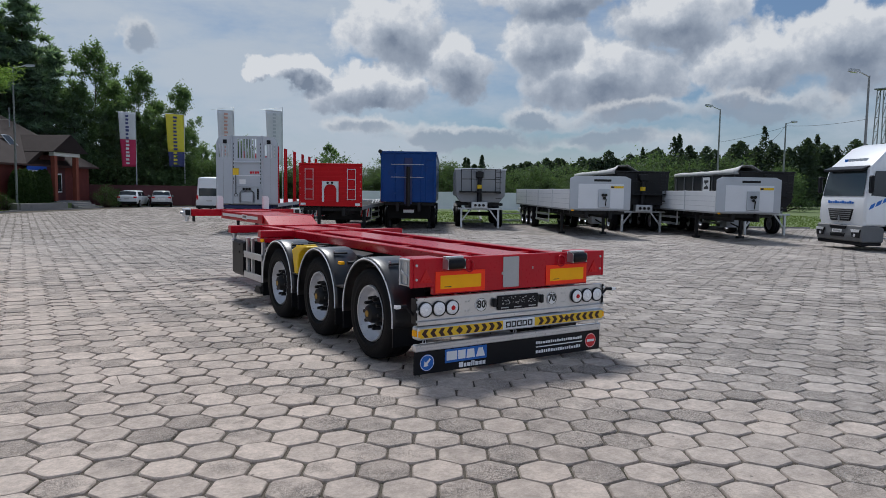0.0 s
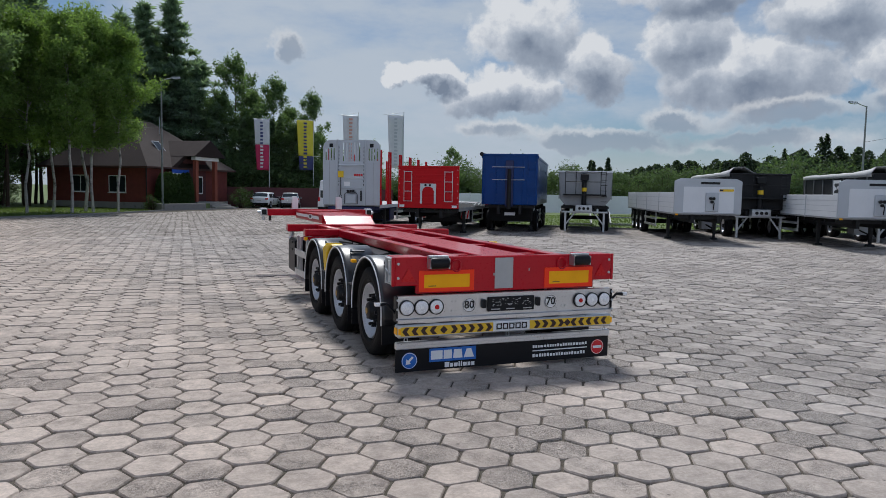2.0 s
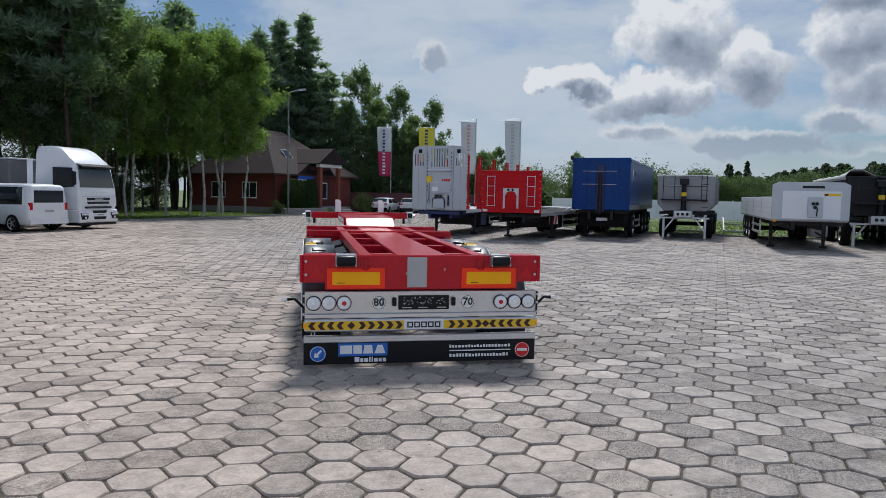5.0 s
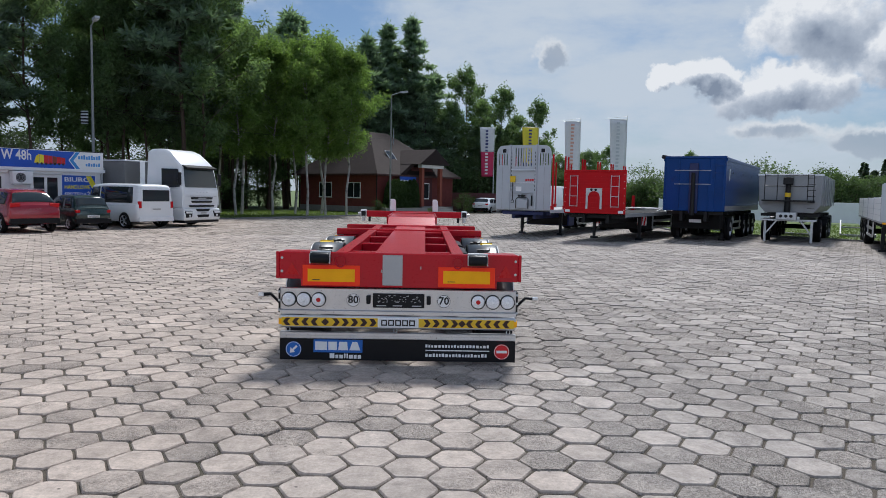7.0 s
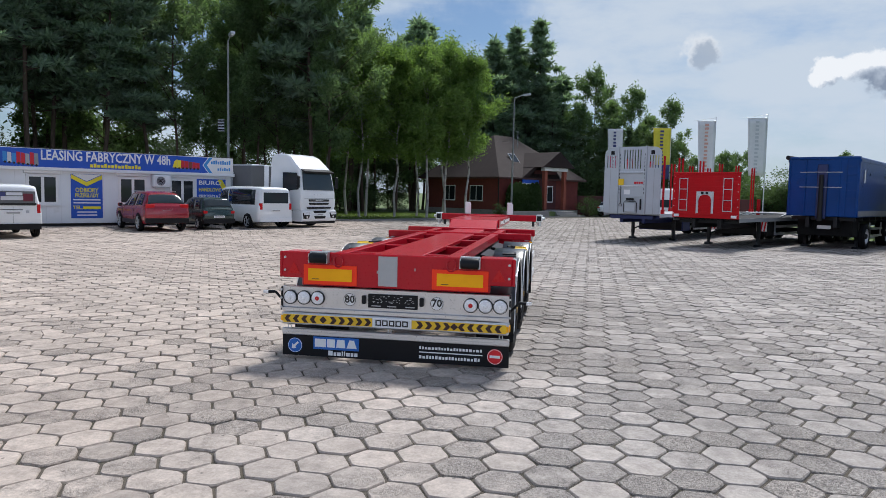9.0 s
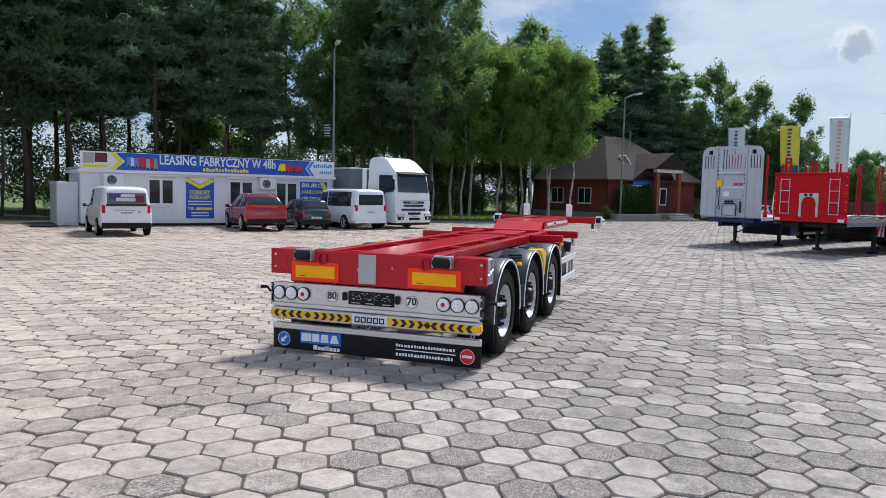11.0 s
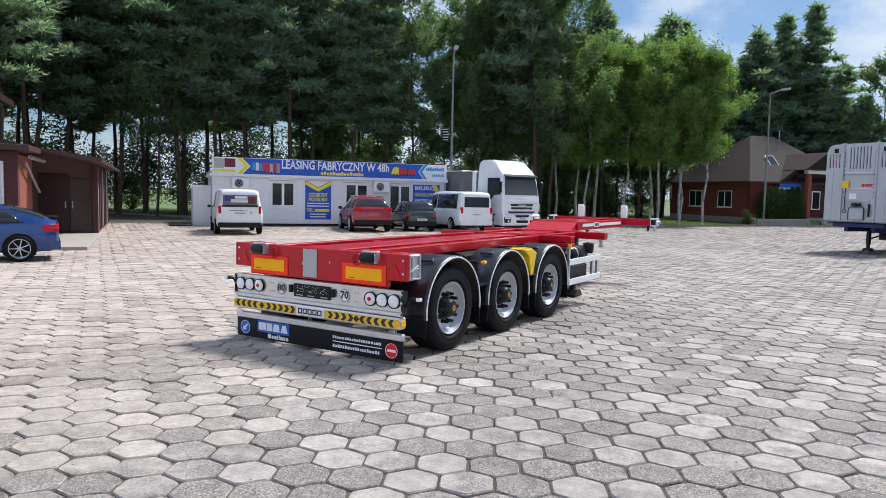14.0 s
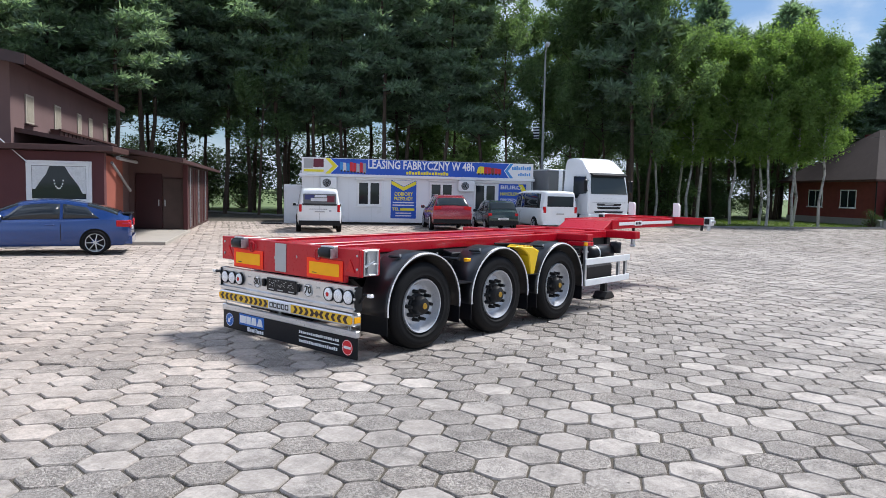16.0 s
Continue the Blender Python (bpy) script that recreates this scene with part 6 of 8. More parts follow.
def van_stations(L, w, h, hood=0.9):
    return [(0.0, 0.42, 1.05, h - 0.16, w * 0.92, w * 0.74), (0.04, 0.36, 1.06, h - 0.08, w * 0.965, w * 0.78), (0.14, 0.32, 1.06, h - 0.03, w, w * 0.81), (0.6, 0.28, 1.06, h, w, w * 0.83), (L - 2.0, 0.28, 1.04, h, w, w * 0.83), (L - 1.45, 0.28, 1.02, h - 0.06, w, w * 0.84),
            (L - hood + 0.05, 0.28, 1.0, 1.16, w, w * 0.78), (L - 0.35, 0.3, 0.92, 1.0, w * 0.97, w * 0.72), (L - 0.05, 0.36, 0.74, 0.8, w * 0.86, w * 0.62), (L, 0.4, 0.66, 0.7, w * 0.8, w * 0.55)]


r_, l_ = tail(0.80, 0.32, 0.88, 0.90, 0.30, 0.74, (0.68, 1.20, 1.70))
r_[2] = r_[2][:7] + (WHITE,)
car("white_minibus", facing(-6.98, 30.45, -0.84, 0.55), "white minibus with dark windows parked by the office", van_stations(4.9, 0.95, 1.95), [(0.42, 2.78, 0.50, 2.78), (2.86, 3.9, 2.86, 3.5)], [(3.52, 4.0)], [(0.95, 0.33), (3.95, 0.33)], WHITE, "van", l_, r_)
r_, l_ = tail(0.82, 0.30, 0.84, 0.86, 0.30, 0.72, (0.64, 1.16, 1.58))
car("white_delivery_van", facing(-11.78, 19.70, -0.80, 0.60), "white small delivery van with a printed rear window", van_stations(4.4, 0.9, 1.82), [(2.35, 3.4, 2.35, 3.0)], [(3.02, 3.5)], [(0.8, 0.32), (3.5, 0.32)], WHITE, "van", l_, r_ + [("rear_print", -0.66, 0.66, -0.018, -0.0135, 1.12, 1.60, TARP_GREY), ("print_purple", -0.60, -0.22, -0.0225, -0.0185, 1.36, 1.56, FLAG_NAVY), ("print_pale", -0.36, 0.30, -0.0265, -0.023, 1.30, 1.43, FLAG_WHITE), ("print_sky", -0.20, 0.28, -0.0225, -0.0185, 1.46, 1.56, GREY_LIGHT), ("print_dark", -0.70, 0.70, -0.0225, -0.0185, 1.13, 1.20, BLACK_INK), ("print_maroon", 0.30, 0.60, -0.0225, -0.0185, 1.26, 1.52, BANNER_MAROON), ("plate_strip", -0.42, 0.30, -0.016, 0.01, 0.965, 0.985, BLACK_INK), ("maker_emblem", 0.38, 0.48, -0.016, 0.01, 0.86, 0.95, GREY_BODY), ("door_split", -0.004, 0.004, -0.010, 0.01, 0.52, 1.10, GREY_TIP)])
suv = [(0.0, 0.5, 0.92, 1.02, 0.84, 0.74), (0.06, 0.36, 1.0, 1.10, 0.9, 0.78), (0.20, 0.33, 1.03, 1.30, 0.915, 0.74), (0.40, 0.32, 1.05, 1.50, 0.92, 0.66), (0.62, 0.31, 1.05, 1.59, 0.92, 0.64), (1.2, 0.3, 1.03, 1.645, 0.92, 0.66), (2.0, 0.3, 1.0, 1.65, 0.92, 0.66), (2.55, 0.3, 0.98, 1.58, 0.92, 0.65), (3.3, 0.3, 0.98, 1.12, 0.92, 0.74), (4.1, 0.32, 0.86, 0.98, 0.9, 0.62), (4.4, 0.4, 0.66, 0.78, 0.78, 0.5)]
r_, l_ = tail(0.86, 0.36, 0.88, 0.98, 0.16, 0.52, None, 0.02)
car("maroon_suv", facing(-9.75, 25.75, -0.76, 0.65), "metallic maroon suv parked nose to the office", suv, [(0.55, 1.45, 0.75, 1.45), (1.55, 2.5, 1.55, 2.35), (2.55, 3.1, 2.4, 2.7)], [(0.10, 0.42), (2.64, 3.28)], [(0.85, 0.36), (3.5, 0.36)], MAROON, "car", l_ + [("sill_cladding", 0.90, 0.926, 1.28, 3.08, 0.29, 0.47, PLASTIC), ("roof_rail", 0.60, 0.635, 0.8, 2.4, 1.635, 1.675, ALU)], r_)
mini = [(0.0, 0.42, 0.80, 0.90, 0.70, 0.64), (0.05, 0.3, 0.86, 0.96, 0.74, 0.66), (0.26, 0.26, 0.88, 1.32, 0.75, 0.62), (0.5, 0.24, 0.88, 1.41, 0.75, 0.62), (1.5, 0.24, 0.86, 1.43, 0.75, 0.63), (1.9, 0.24, 0.84, 1.36, 0.75, 0.61), (2.55, 0.24, 0.84, 0.95, 0.75, 0.62), (3.15, 0.28, 0.7, 0.8, 0.72, 0.5), (3.3, 0.36, 0.56, 0.66, 0.62, 0.44)]
r_, l_ = tail(0.52, 0.28, 0.74, 0.72, 0.12, 0.56, None, 0.01)
car("dark_green_hatchback", facing(-8.75, 28.3, -0.80, 0.60), "small dark green hatchback between a suv and a minibus", mini, [(0.42, 1.05, 0.52, 1.05), (1.15, 2.25, 1.15, 1.95)], [(0.08, 0.29), (2.04, 2.54)], [(0.55, 0.27), (2.75, 0.27)], GREEN_CAR, "car", l_, r_)
coupe = [(0.0, 0.40, 0.80, 0.92, 0.76, 0.66), (0.05, 0.30, 0.86, 1.0, 0.84, 0.70), (0.22, 0.24, 0.91, 1.04, 0.87, 0.70), (0.6, 0.23, 0.91, 1.18, 0.87, 0.67), (1.0, 0.22, 0.90, 1.29, 0.87, 0.65), (1.5, 0.22, 0.88, 1.375, 0.87, 0.66), (2.0, 0.22, 0.87, 1.39, 0.87, 0.66), (2.45, 0.22, 0.86, 1.33, 0.87, 0.65), (2.9, 0.22, 0.85, 1.15, 0.87, 0.65), (3.25, 0.22, 0.85, 0.96, 0.87, 0.66), (4.0, 0.25, 0.72, 0.80, 0.84, 0.55), (4.3, 0.34, 0.54, 0.64, 0.7, 0.45)]
r_, l_ = tail(0.62, 0.28, 0.80, 0.69, 0.20, 0.48, None, 0.01)
l_ += [("tail_lamp_side", 0.70, 0.868, 0.03, 0.33, 0.72, 0.88, RED_LENS), ("lamp_band", 0.60, 0.874, 0.0, 0.20, 0.78, 0.83, FLAG_PINK)]
r_[2] = r_[2][:7] + (BLUE_CAR,)
car("blue_coupe", facing(-7.48, 9.88, -0.48, -0.88), "metallic dark blue coupe parked before the brown building", coupe, [(0.70, 1.55, 1.05, 1.55), (1.62, 3.0, 1.62, 2.5)], [(0.30, 1.0), (2.55, 3.16)], [(0.82, 0.315), (3.5, 0.315)], BLUE_CAR, "car", l_, r_ + [("boot_lip", -0.62, 0.62, -0.01, 0.20, 1.03, 1.06, PLASTIC)], spokes=7)
sedan = [(0.0, 0.42, 0.82, 0.9, 0.78, 0.68), (0.1, 0.3, 0.88, 1.0, 0.85, 0.7), (0.45, 0.26, 0.92, 1.36, 0.86, 0.68), (1.2, 0.24, 0.9, 1.44, 0.86, 0.69), (2.2, 0.24, 0.88, 1.42, 0.86, 0.69), (3.0, 0.24, 0.88, 0.98, 0.86, 0.68), (4.0, 0.34, 0.62, 0.72, 0.76, 0.5)]
r_, l_ = tail(0.66, 0.28, 0.82, 0.78, 0.14, 0.55, None, 0.01)
car("white_hatchback", facing(10.2, 66.4, 0.45, 0.9), "white hatchback parked near the red fence", sedan, [(0.6, 1.5, 0.7, 1.5), (1.6, 2.8, 1.6, 2.4)], [(0.14, 0.42), (2.25, 2.9)], [(0.75, 0.3), (3.2, 0.3)], WHITE, "car", l_, r_)
car("silver_saloon", facing(13.0, 66.2, 0.2, 0.98), "silver saloon parked near the red fence", sedan, [(0.6, 1.5, 0.7, 1.5), (1.6, 2.8, 1.6, 2.4)], [(0.14, 0.42), (2.25, 2.9)], [(0.75, 0.3), (3.2, 0.3)], SILVER_CAR, "car", l_, r_)


# ---------------------------------------------------------------- the office container
OFFICE = Matrix(((KIOSK_ALONG.x, -KIOSK_OUT.x, 0, -18.29), (KIOSK_ALONG.y, -KIOSK_OUT.y, 0, 23.78), (0, 0, 1, 0), (0, 0, 0, 1)))


def window_unit(T, x0, x1, z0, z1, y=0.0, leaves=2, frame_mat=None, name="window", wall=True, glass_mat=None, bar=0.07):
    """A frame with panes, standing on a wall face at y that looks to -y."""
    fm = frame_mat or PVC
    w = part("window_frame", box(x0, x1, y - 0.05, y - 0.002, z0, z0 + bar, 0.006), fm, T)
    part("frame_top", box(x0, x1, y - 0.05, y - 0.002, z1 - bar, z1, 0.006), fm, w)
    for k in range(leaves + 1):
        x = x0 + (x1 - x0 - bar) * k / leaves
        part("frame_post", box(x, x + bar, y - 0.048, y - 0.002, z0 + bar + 0.001, z1 - bar - 0.001, 0.006), fm, w)
    for k in range(leaves):
        a, b = x0 + (x1 - x0 - bar) * k / leaves + bar + 0.001, x0 + (x1 - x0 - bar) * (k + 1) / leaves - 0.001
        part("pane", box(a, b, y - 0.03, y - 0.004, z0 + bar + 0.002, z1 - bar - 0.002), glass_mat or GLASS, w, "dark window pane")
    part("window_sill", box(x0 - 0.06, x1 + 0.06, y - 0.12, y - 0.002, z0 - 0.04, z0 - 0.001, 0.006), fm, w)
    return w


def office():
    L = 12.3
    T = thing("office_container", OFFICE, "long white office container with blue banner along its roof edge", "building")
    w = part("wall", box(0, L, 0, 5.0, 0.12, 2.62, 0.02), WALL_WHITE, T, "white clad walls")
    part("plinth", box(0.05, L - 0.05, 0.05, 4.95, 0.0, 0.119), DARK, T)
    for x in np.arange(0.6, L, 0.6):
        part("cladding_seam", box(x - 0.006, x + 0.006, -0.006, -0.001, 0.16, 2.5), GREY_LIGHT, w)
    part("roof_edge", box(-0.12, L + 0.1, -0.25, 5.1, 2.45, 2.60, 0.02), WALL_WHITE, T)
    part("roof", box(-0.1, L + 0.08, -0.2, 5.1, 2.621, 2.72, 0.02), GREY_BODY, T)
    bn = part("banner", box(0.0, L, -0.24, -0.20, 2.58, 3.40, 0.005), WHITE_INK, T, "long printed advertising banner")
    part("blue_field", prism([(1.44, 2.60), (10.95, 2.60), (10.65, 2.99), (10.95, 3.38), (1.44, 3.38), (1.85, 2.99)], "y", -0.245, -0.2415), BANNER_BLUE, bn)
    part("arrow_yellow", prism([(1.18, 2.60), (1.40, 2.60), (1.80, 2.99), (1.40, 3.38), (1.18, 3.38), (1.56, 2.99)], "y", -0.245, -0.2415), BANNER_YELLOW, bn)
    part("arrow_tail", prism([(11.0, 2.60), (11.18, 2.60), (10.88, 2.99), (11.18, 3.38), (11.0, 3.38), (10.70, 2.99)], "y", -0.245, -0.2415), BANNER_SKY, bn)
    part("maker_block", box(0.58, 1.10, -0.245, -0.2415, 2.92, 3.34), BANNER_MAROON, bn)
    part("maker_picture", box(0.10, 0.56, -0.245, -0.2415, 2.86, 3.34), GREY_FILM, bn)
    part("maker_line", box(0.10, 1.10, -0.245, -0.2415, 2.68, 2.80), BANNER_YELLOW, bn)
    rnd = random.Random(3)
    for k in range(8):
        x = 1.92 + 0.17 * k
        mt = (BANNER_SKY, FLAG_WHITE, BANNER_SKY, BANNER_RED, BANNER_RED, GREY_FILM, BANNER_RED, GREY_TIP)[k]
        part("picture_lorry", prism([(x, 2.78 - 0.015 * k), (x + 0.16, 2.77 - 0.015 * k), (x + 0.15, 3.20 - 0.03 * (k % 3)), (x, 3.22 - 0.03 * (k % 3))], "y", -0.2485, -0.2455), mt, bn)
        part("picture_wheel", disc(0.05, -0.2515, -0.249, x + 0.08, 2.77 - 0.015 * k, 8), BLACK_INK, bn)
    for k in range(7):
        x = 9.18 + 0.19 * k
        mt = (BANNER_YELLOW, BANNER_YELLOW, BANNER_RED, BANNER_RED, TERRACOTTA, BANNER_RED, BANNER_RED)[k]
        part("picture_trailer", prism([(x, 2.80), (x + 0.18, 2.79), (x + 0.18, 3.20 - 0.02 * k), (x, 3.22 - 0.02 * k)] if k else [(x - 0.05, 2.82), (x + 0.18, 2.80), (x + 0.18, 3.22), (x + 0.04, 3.12)], "y", -0.2485, -0.2455), mt, bn)
        part("picture_wheel", disc(0.055, -0.2515, -0.249, x + 0.09, 2.79, 8), BLACK_INK, bn)
    letters("LEASING FABRYCZNY W 48h", 0.60, WHITE_INK, bn, upright(6.19, -0.247, 3.11), "white capital letters", 0.002, 5.65)
    for k in range(15):
        part("address_bar", box(5.36 + 0.152 * k, 5.48 + 0.152 * k, -0.247, -0.245, 2.66, (2.80, 2.84, 2.79)[k % 3]), BANNER_YELLOW, bn)
    for k in range(9):
        part("partner_mark", box(11.1 + 0.12 * k, 11.19 + 0.12 * k, -0.245, -0.2415, 3.06, 3.20 + 0.03 * (k % 3)), BANNER_SKY, bn)
    for k in range(6):
        part("partner_line", box(11.45 + 0.12 * k, 11.53 + 0.12 * k, -0.245, -0.2415, 2.74, 2.86 + 0.04 * (k % 2)), BANNER_SKY, bn)
    part("top_wire", rod((0.0, -0.22, 3.43), (L, -0.22, 3.43), 0.015), DARK, T)
    for a, b, leaves in ((2.81, 4.11, 2), (6.64, 7.98, 2), (9.05, 10.36, 2)):
        u = window_unit(T, a, b, 0.95 if a < 8 else 0.18, 2.30, 0.0, leaves, bar=0.125)
        part("shutter_box", box(a - 0.1, b + 0.1, -0.14, -0.002, 2.32, 2.46, 0.02), PVC, u)
    sg = part("poster", box(4.6, 5.95, -0.02, -0.002, 0.35, 2.35, 0.004), BANNER_BLUE, T, "blue poster with yellow chevron")
    part("poster_chevron", prism([(4.62, 2.33), (4.62, 2.14), (5.27, 1.80), (5.93, 2.14), (5.93, 2.33), (5.27, 2.0)], "y", -0.025, -0.0215), BANNER_YELLOW, sg)
    part("poster_top", prism([(4.66, 2.34), (5.27, 2.03), (5.89, 2.34)], "y", -0.025, -0.0215), WHITE_INK, sg)
    letters("ODBIORY", 0.29, BANNER_YELLOW, sg, upright(5.27, -0.023, 1.62), "", 0.002, 0.98)
    letters("PRZEGLĄDY", 0.25, BANNER_YELLOW, sg, upright(5.27, -0.023, 1.38), "", 0.002, 1.0)
    for z, x0, x1 in ((1.16, 4.7, 5.85), (1.02, 4.7, 5.85), (0.60, 4.85, 5.7), (0.46, 4.85, 5.7)):
        part("poster_bar", box(x0, x1, -0.025, -0.0215, z, z + 0.055), WHITE_INK, sg)
    letters("TEL.", 0.22, BANNER_YELLOW, sg, upright(4.88, -0.023, 0.83))
    part("poster_number", box(5.1, 5.86, -0.025, -0.0215, 0.76, 0.89), BANNER_YELLOW, sg)
    s2 = part("office_sign", box(10.45, 12.0, -0.02, -0.002, 0.55, 2.3, 0.004), BANNER_BLUE, T, "blue sign with yellow and white letters")
    for y, b, mt in ((2.10, "BIURO", WHITE_INK), (1.75, "HANDLOWE", BANNER_YELLOW), (1.40, "SPRZEDAŻ", WHITE_INK)):
        letters(b, 0.30 if b == "BIURO" else 0.26, mt, s2, upright(11.15, -0.023, y), "", 0.002, 1.2)
    part("sign_arrow", prism([(11.55, 2.28), (11.8, 2.28), (12.0, 1.95), (12.0, 1.6), (11.9, 1.6)], "y", -0.025, -0.0215), BANNER_YELLOW, s2)
    for x in (0.92, 8.17):
        ac = part("air_conditioner", box(x, x + 0.85, -0.38, -0.04, 1.85, 2.42, 0.03), WHITE, T, "white air conditioner unit")
        part("fan_grille", disc(0.21, -0.392, -0.381, x + 0.34, 2.13, 20), DARK, ac)
        for r in (0.07, 0.13, 0.18):
            part("grille_ring", lathe([(-0.395, r - 0.008), (-0.40, r), (-0.395, r + 0.008)], 20, "y", None, (x + 0.34, 0, 2.13)), GREY_BODY, ac)
        part("bracket", box(x + 0.1, x + 0.75, -0.3, -0.002, 1.80, 1.849), GALV, ac)
    part("side_cabin", box(-0.9, -0.02, 0.6, 4.6, 0.0, 2.0, 0.02), GREY_LIGHT, T, "low grey cabin annex")
    part("drain_pipe", rod((L + 0.02, -0.06, 0.1), (L + 0.02, -0.06, 2.45), 0.04), GREY_BODY, T)
    part("rubbish_mat", box(-2.0, -0.95, -0.6, 0.3, 0.0, 0.03), DARK, T)
    return T


office()


# ---------------------------------------------------------------- the brown building
BROWN = Matrix(((0.58, -0.815, 0, -12.2), (0.815, 0.58, 0, 8.57), (0, 0, 1, 0), (0, 0, 0, 1)))


def brown_building():
    T = thing("brown_building", BROWN, "brown rendered two-storey building with maroon porch and lean-to roof", "building")
    part("upper_wall", box(-9.0, -0.35, 0.9, 14.1, 2.7, 5.48), PLASTER, T, "brown rendered upper wall")
    rf = part("roof", prism([(-9.3, 7.13), (0.28, 5.41), (0.28, 5.55), (-9.3, 7.28)], "y", 0.2, 14.6), BROWN_WOOD, T, "dark brown roof with deep eaves")
    part("fascia", box(0.282, 0.32, 0.2, 14.6, 5.31, 5.59), DOOR_BROWN, rf)
    part("barge_board", prism([(-9.3, 6.98), (0.30, 5.26), (0.30, 5.59), (-9.3, 7.31)], "y", 0.14, 0.198), DOOR_BROWN, rf)
    part("gable_wall", prism([(-9.0, 5.481), (-0.36, 5.481), (-9.0, 6.98)], "y", 0.95, 1.2), PLASTER, T)
    for k, (a, b) in enumerate(((2.2, 2.98), (5.33, 6.1), (8.45, 9.0), (10.3, 10.85), (13.0, 13.55))):
        w = part("upper_window", box(-0.349, -0.30, a, b, 3.7, 4.65, 0.01), CREAM, T, "narrow curtained window")
        part("pane", box(-0.299, -0.294, a + 0.07, b - 0.07, 3.77, 4.58), CURTAIN_DIM, w, "cream curtain behind glass")
        part("window_sill", box(-0.349, -0.22, a - 0.05, b + 0.05, 3.65, 3.699), DOOR_BROWN, w)
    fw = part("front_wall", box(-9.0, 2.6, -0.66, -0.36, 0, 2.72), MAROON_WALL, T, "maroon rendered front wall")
    part("side_wall", box(2.3, 2.6, -0.359, 2.0, 0, 2.65), TERRACOTTA, T, "terracotta rendered side wall")
    part("floor_slab", box(-9.0, 4.3, -0.7, 6.0, -0.02, 0.10, 0.015), SLAB, T, "beige concrete porch slab")
    u = window_unit(T, 0.6, 2.19, 1.27, 2.37, -0.66, 1, None, "window", True, GLASS)
    for x0, x1, z0, z1 in ((0.52, 2.27, 2.371, 2.45), (0.52, 2.27, 1.15, 1.229), (0.52, 0.599, 1.23, 2.37), (2.191, 2.27, 1.23, 2.37)):
        part("casing", box(x0, x1, -0.70, -0.662, z0, z1, 0.006), PVC, u, "white window casing")
    for s, pts in ((1, [(0.68, 2.29), (0.68, 1.62), (0.76, 1.62), (0.90, 1.85), (1.05, 2.05), (1.14, 2.29)]), (-1, [(2.11, 2.29), (2.11, 1.50), (2.02, 1.50), (1.90, 1.75), (1.68, 2.05), (1.55, 2.29)])):
        part("net_curtain", prism(pts, "y", -0.6925, -0.6905), CURTAIN, u, "white net curtain")
    for k in range(9):
        a = math.pi * (1.1 + 0.8 * k / 8)
        part("window_ornament", disc(0.022, -0.696, -0.6915, 1.38 + 0.13 * math.cos(a), 1.98 + 0.34 * math.sin(a), 8), WHITE_INK, u)
    # lean-to roof with its trim
    lr = part("lean_to_roof", prism([(-0.34, 3.36), (4.6, 2.56), (4.6, 2.68), (-0.34, 3.5)], "y", 1.2, 17.2), BROWN_WOOD, T, "brown lean-to roof")
    fr = part("front_eave", box(-9.2, 2.95, -1.15, 1.19, 2.74, 2.90, 0.01), BROWN_WOOD, T, "dark timber eave")
    part("balcony_board", box(-0.3, -0.02, 4.7, 14.0, 3.46, 3.72), BROWN_WOOD, T)
    part("balcony_rail", box(-0.02, 0.06, 4.65, 14.0, 3.66, 3.74), BROWN_WOOD, T)
    for k in range(16):
        y = 4.75 + k * 0.55
        part("balcony_slat", box(-0.018, 0.01, y, y + 0.3, 3.40, 3.655), DOOR_BROWN, T)
    part("gutter", rod((2.75, 0.5, 2.62), (2.75, 3.6, 2.60), 0.06), GALV, T)
    part("down_pipe", rod((2.72, -0.2, 2.45), (2.72, 2.6, 1.6), 0.045), GALV_DULL, T, "sloping galvanised down pipe")
    part("recess_wall", box(0.0, 4.1, 6.0, 6.25, 0, 2.9), PLASTER, T)
    for a, b, zt, mt, lab in ((2.3, 3.26, 2.24, DOOR_MAROON, "dark maroon entrance door"), (3.29, 4.04, 2.08, DOOR_GREY, "weathered grey-brown door panel")):
        d = part("door", box(a, b, 5.94, 5.998, 0.125, zt, 0.008), mt, T, lab)
        part("door_handle", box((b - 0.14) if a < 3 else (a + 0.06), (b - 0.10) if a < 3 else (a + 0.10), 5.88, 5.939, 1.0, 1.25), GALV, d)
    ps = part("porch_post", box(4.05, 4.22, 5.75, 5.92, 0.0, 2.62, 0.01), MAROON_WALL, T, "maroon porch post")
    part("slat_wall", box(3.95, 4.1, 6.26, 15.9, 0, 2.6), BROWN_WOOD, T)
    for k in range(8):
        y = 7.6 + k * 1.1
        part("wall_slat", box(4.101, 4.13, y, y + 0.15, 0.1, 2.55), MAROON_WALL if k % 3 else GREY_BODY, T, "upright wall slat")
    part("ground_wall", box(-9.0, 2.05, 2.05, 14.9, 0, 2.7), PLASTER, T)
    part("cable", tube([(-1.4, 0.1, 5.3), (-1.0, -0.4, 4.2), (-0.5, -0.75, 3.4), (0.55, -0.72, 2.4)], 0.016), GREY_LIGHT, T)
    return T


brown_building()


# ---------------------------------------------------------------- the brick house
HOUSE = Matrix(((-0.774, 0.633, 0, 0.7), (0.633, 0.774, 0, 61.2), (0, 0, 1, 0), (0, 0, 0, 1)))   # local x along the window face, y along the porch face


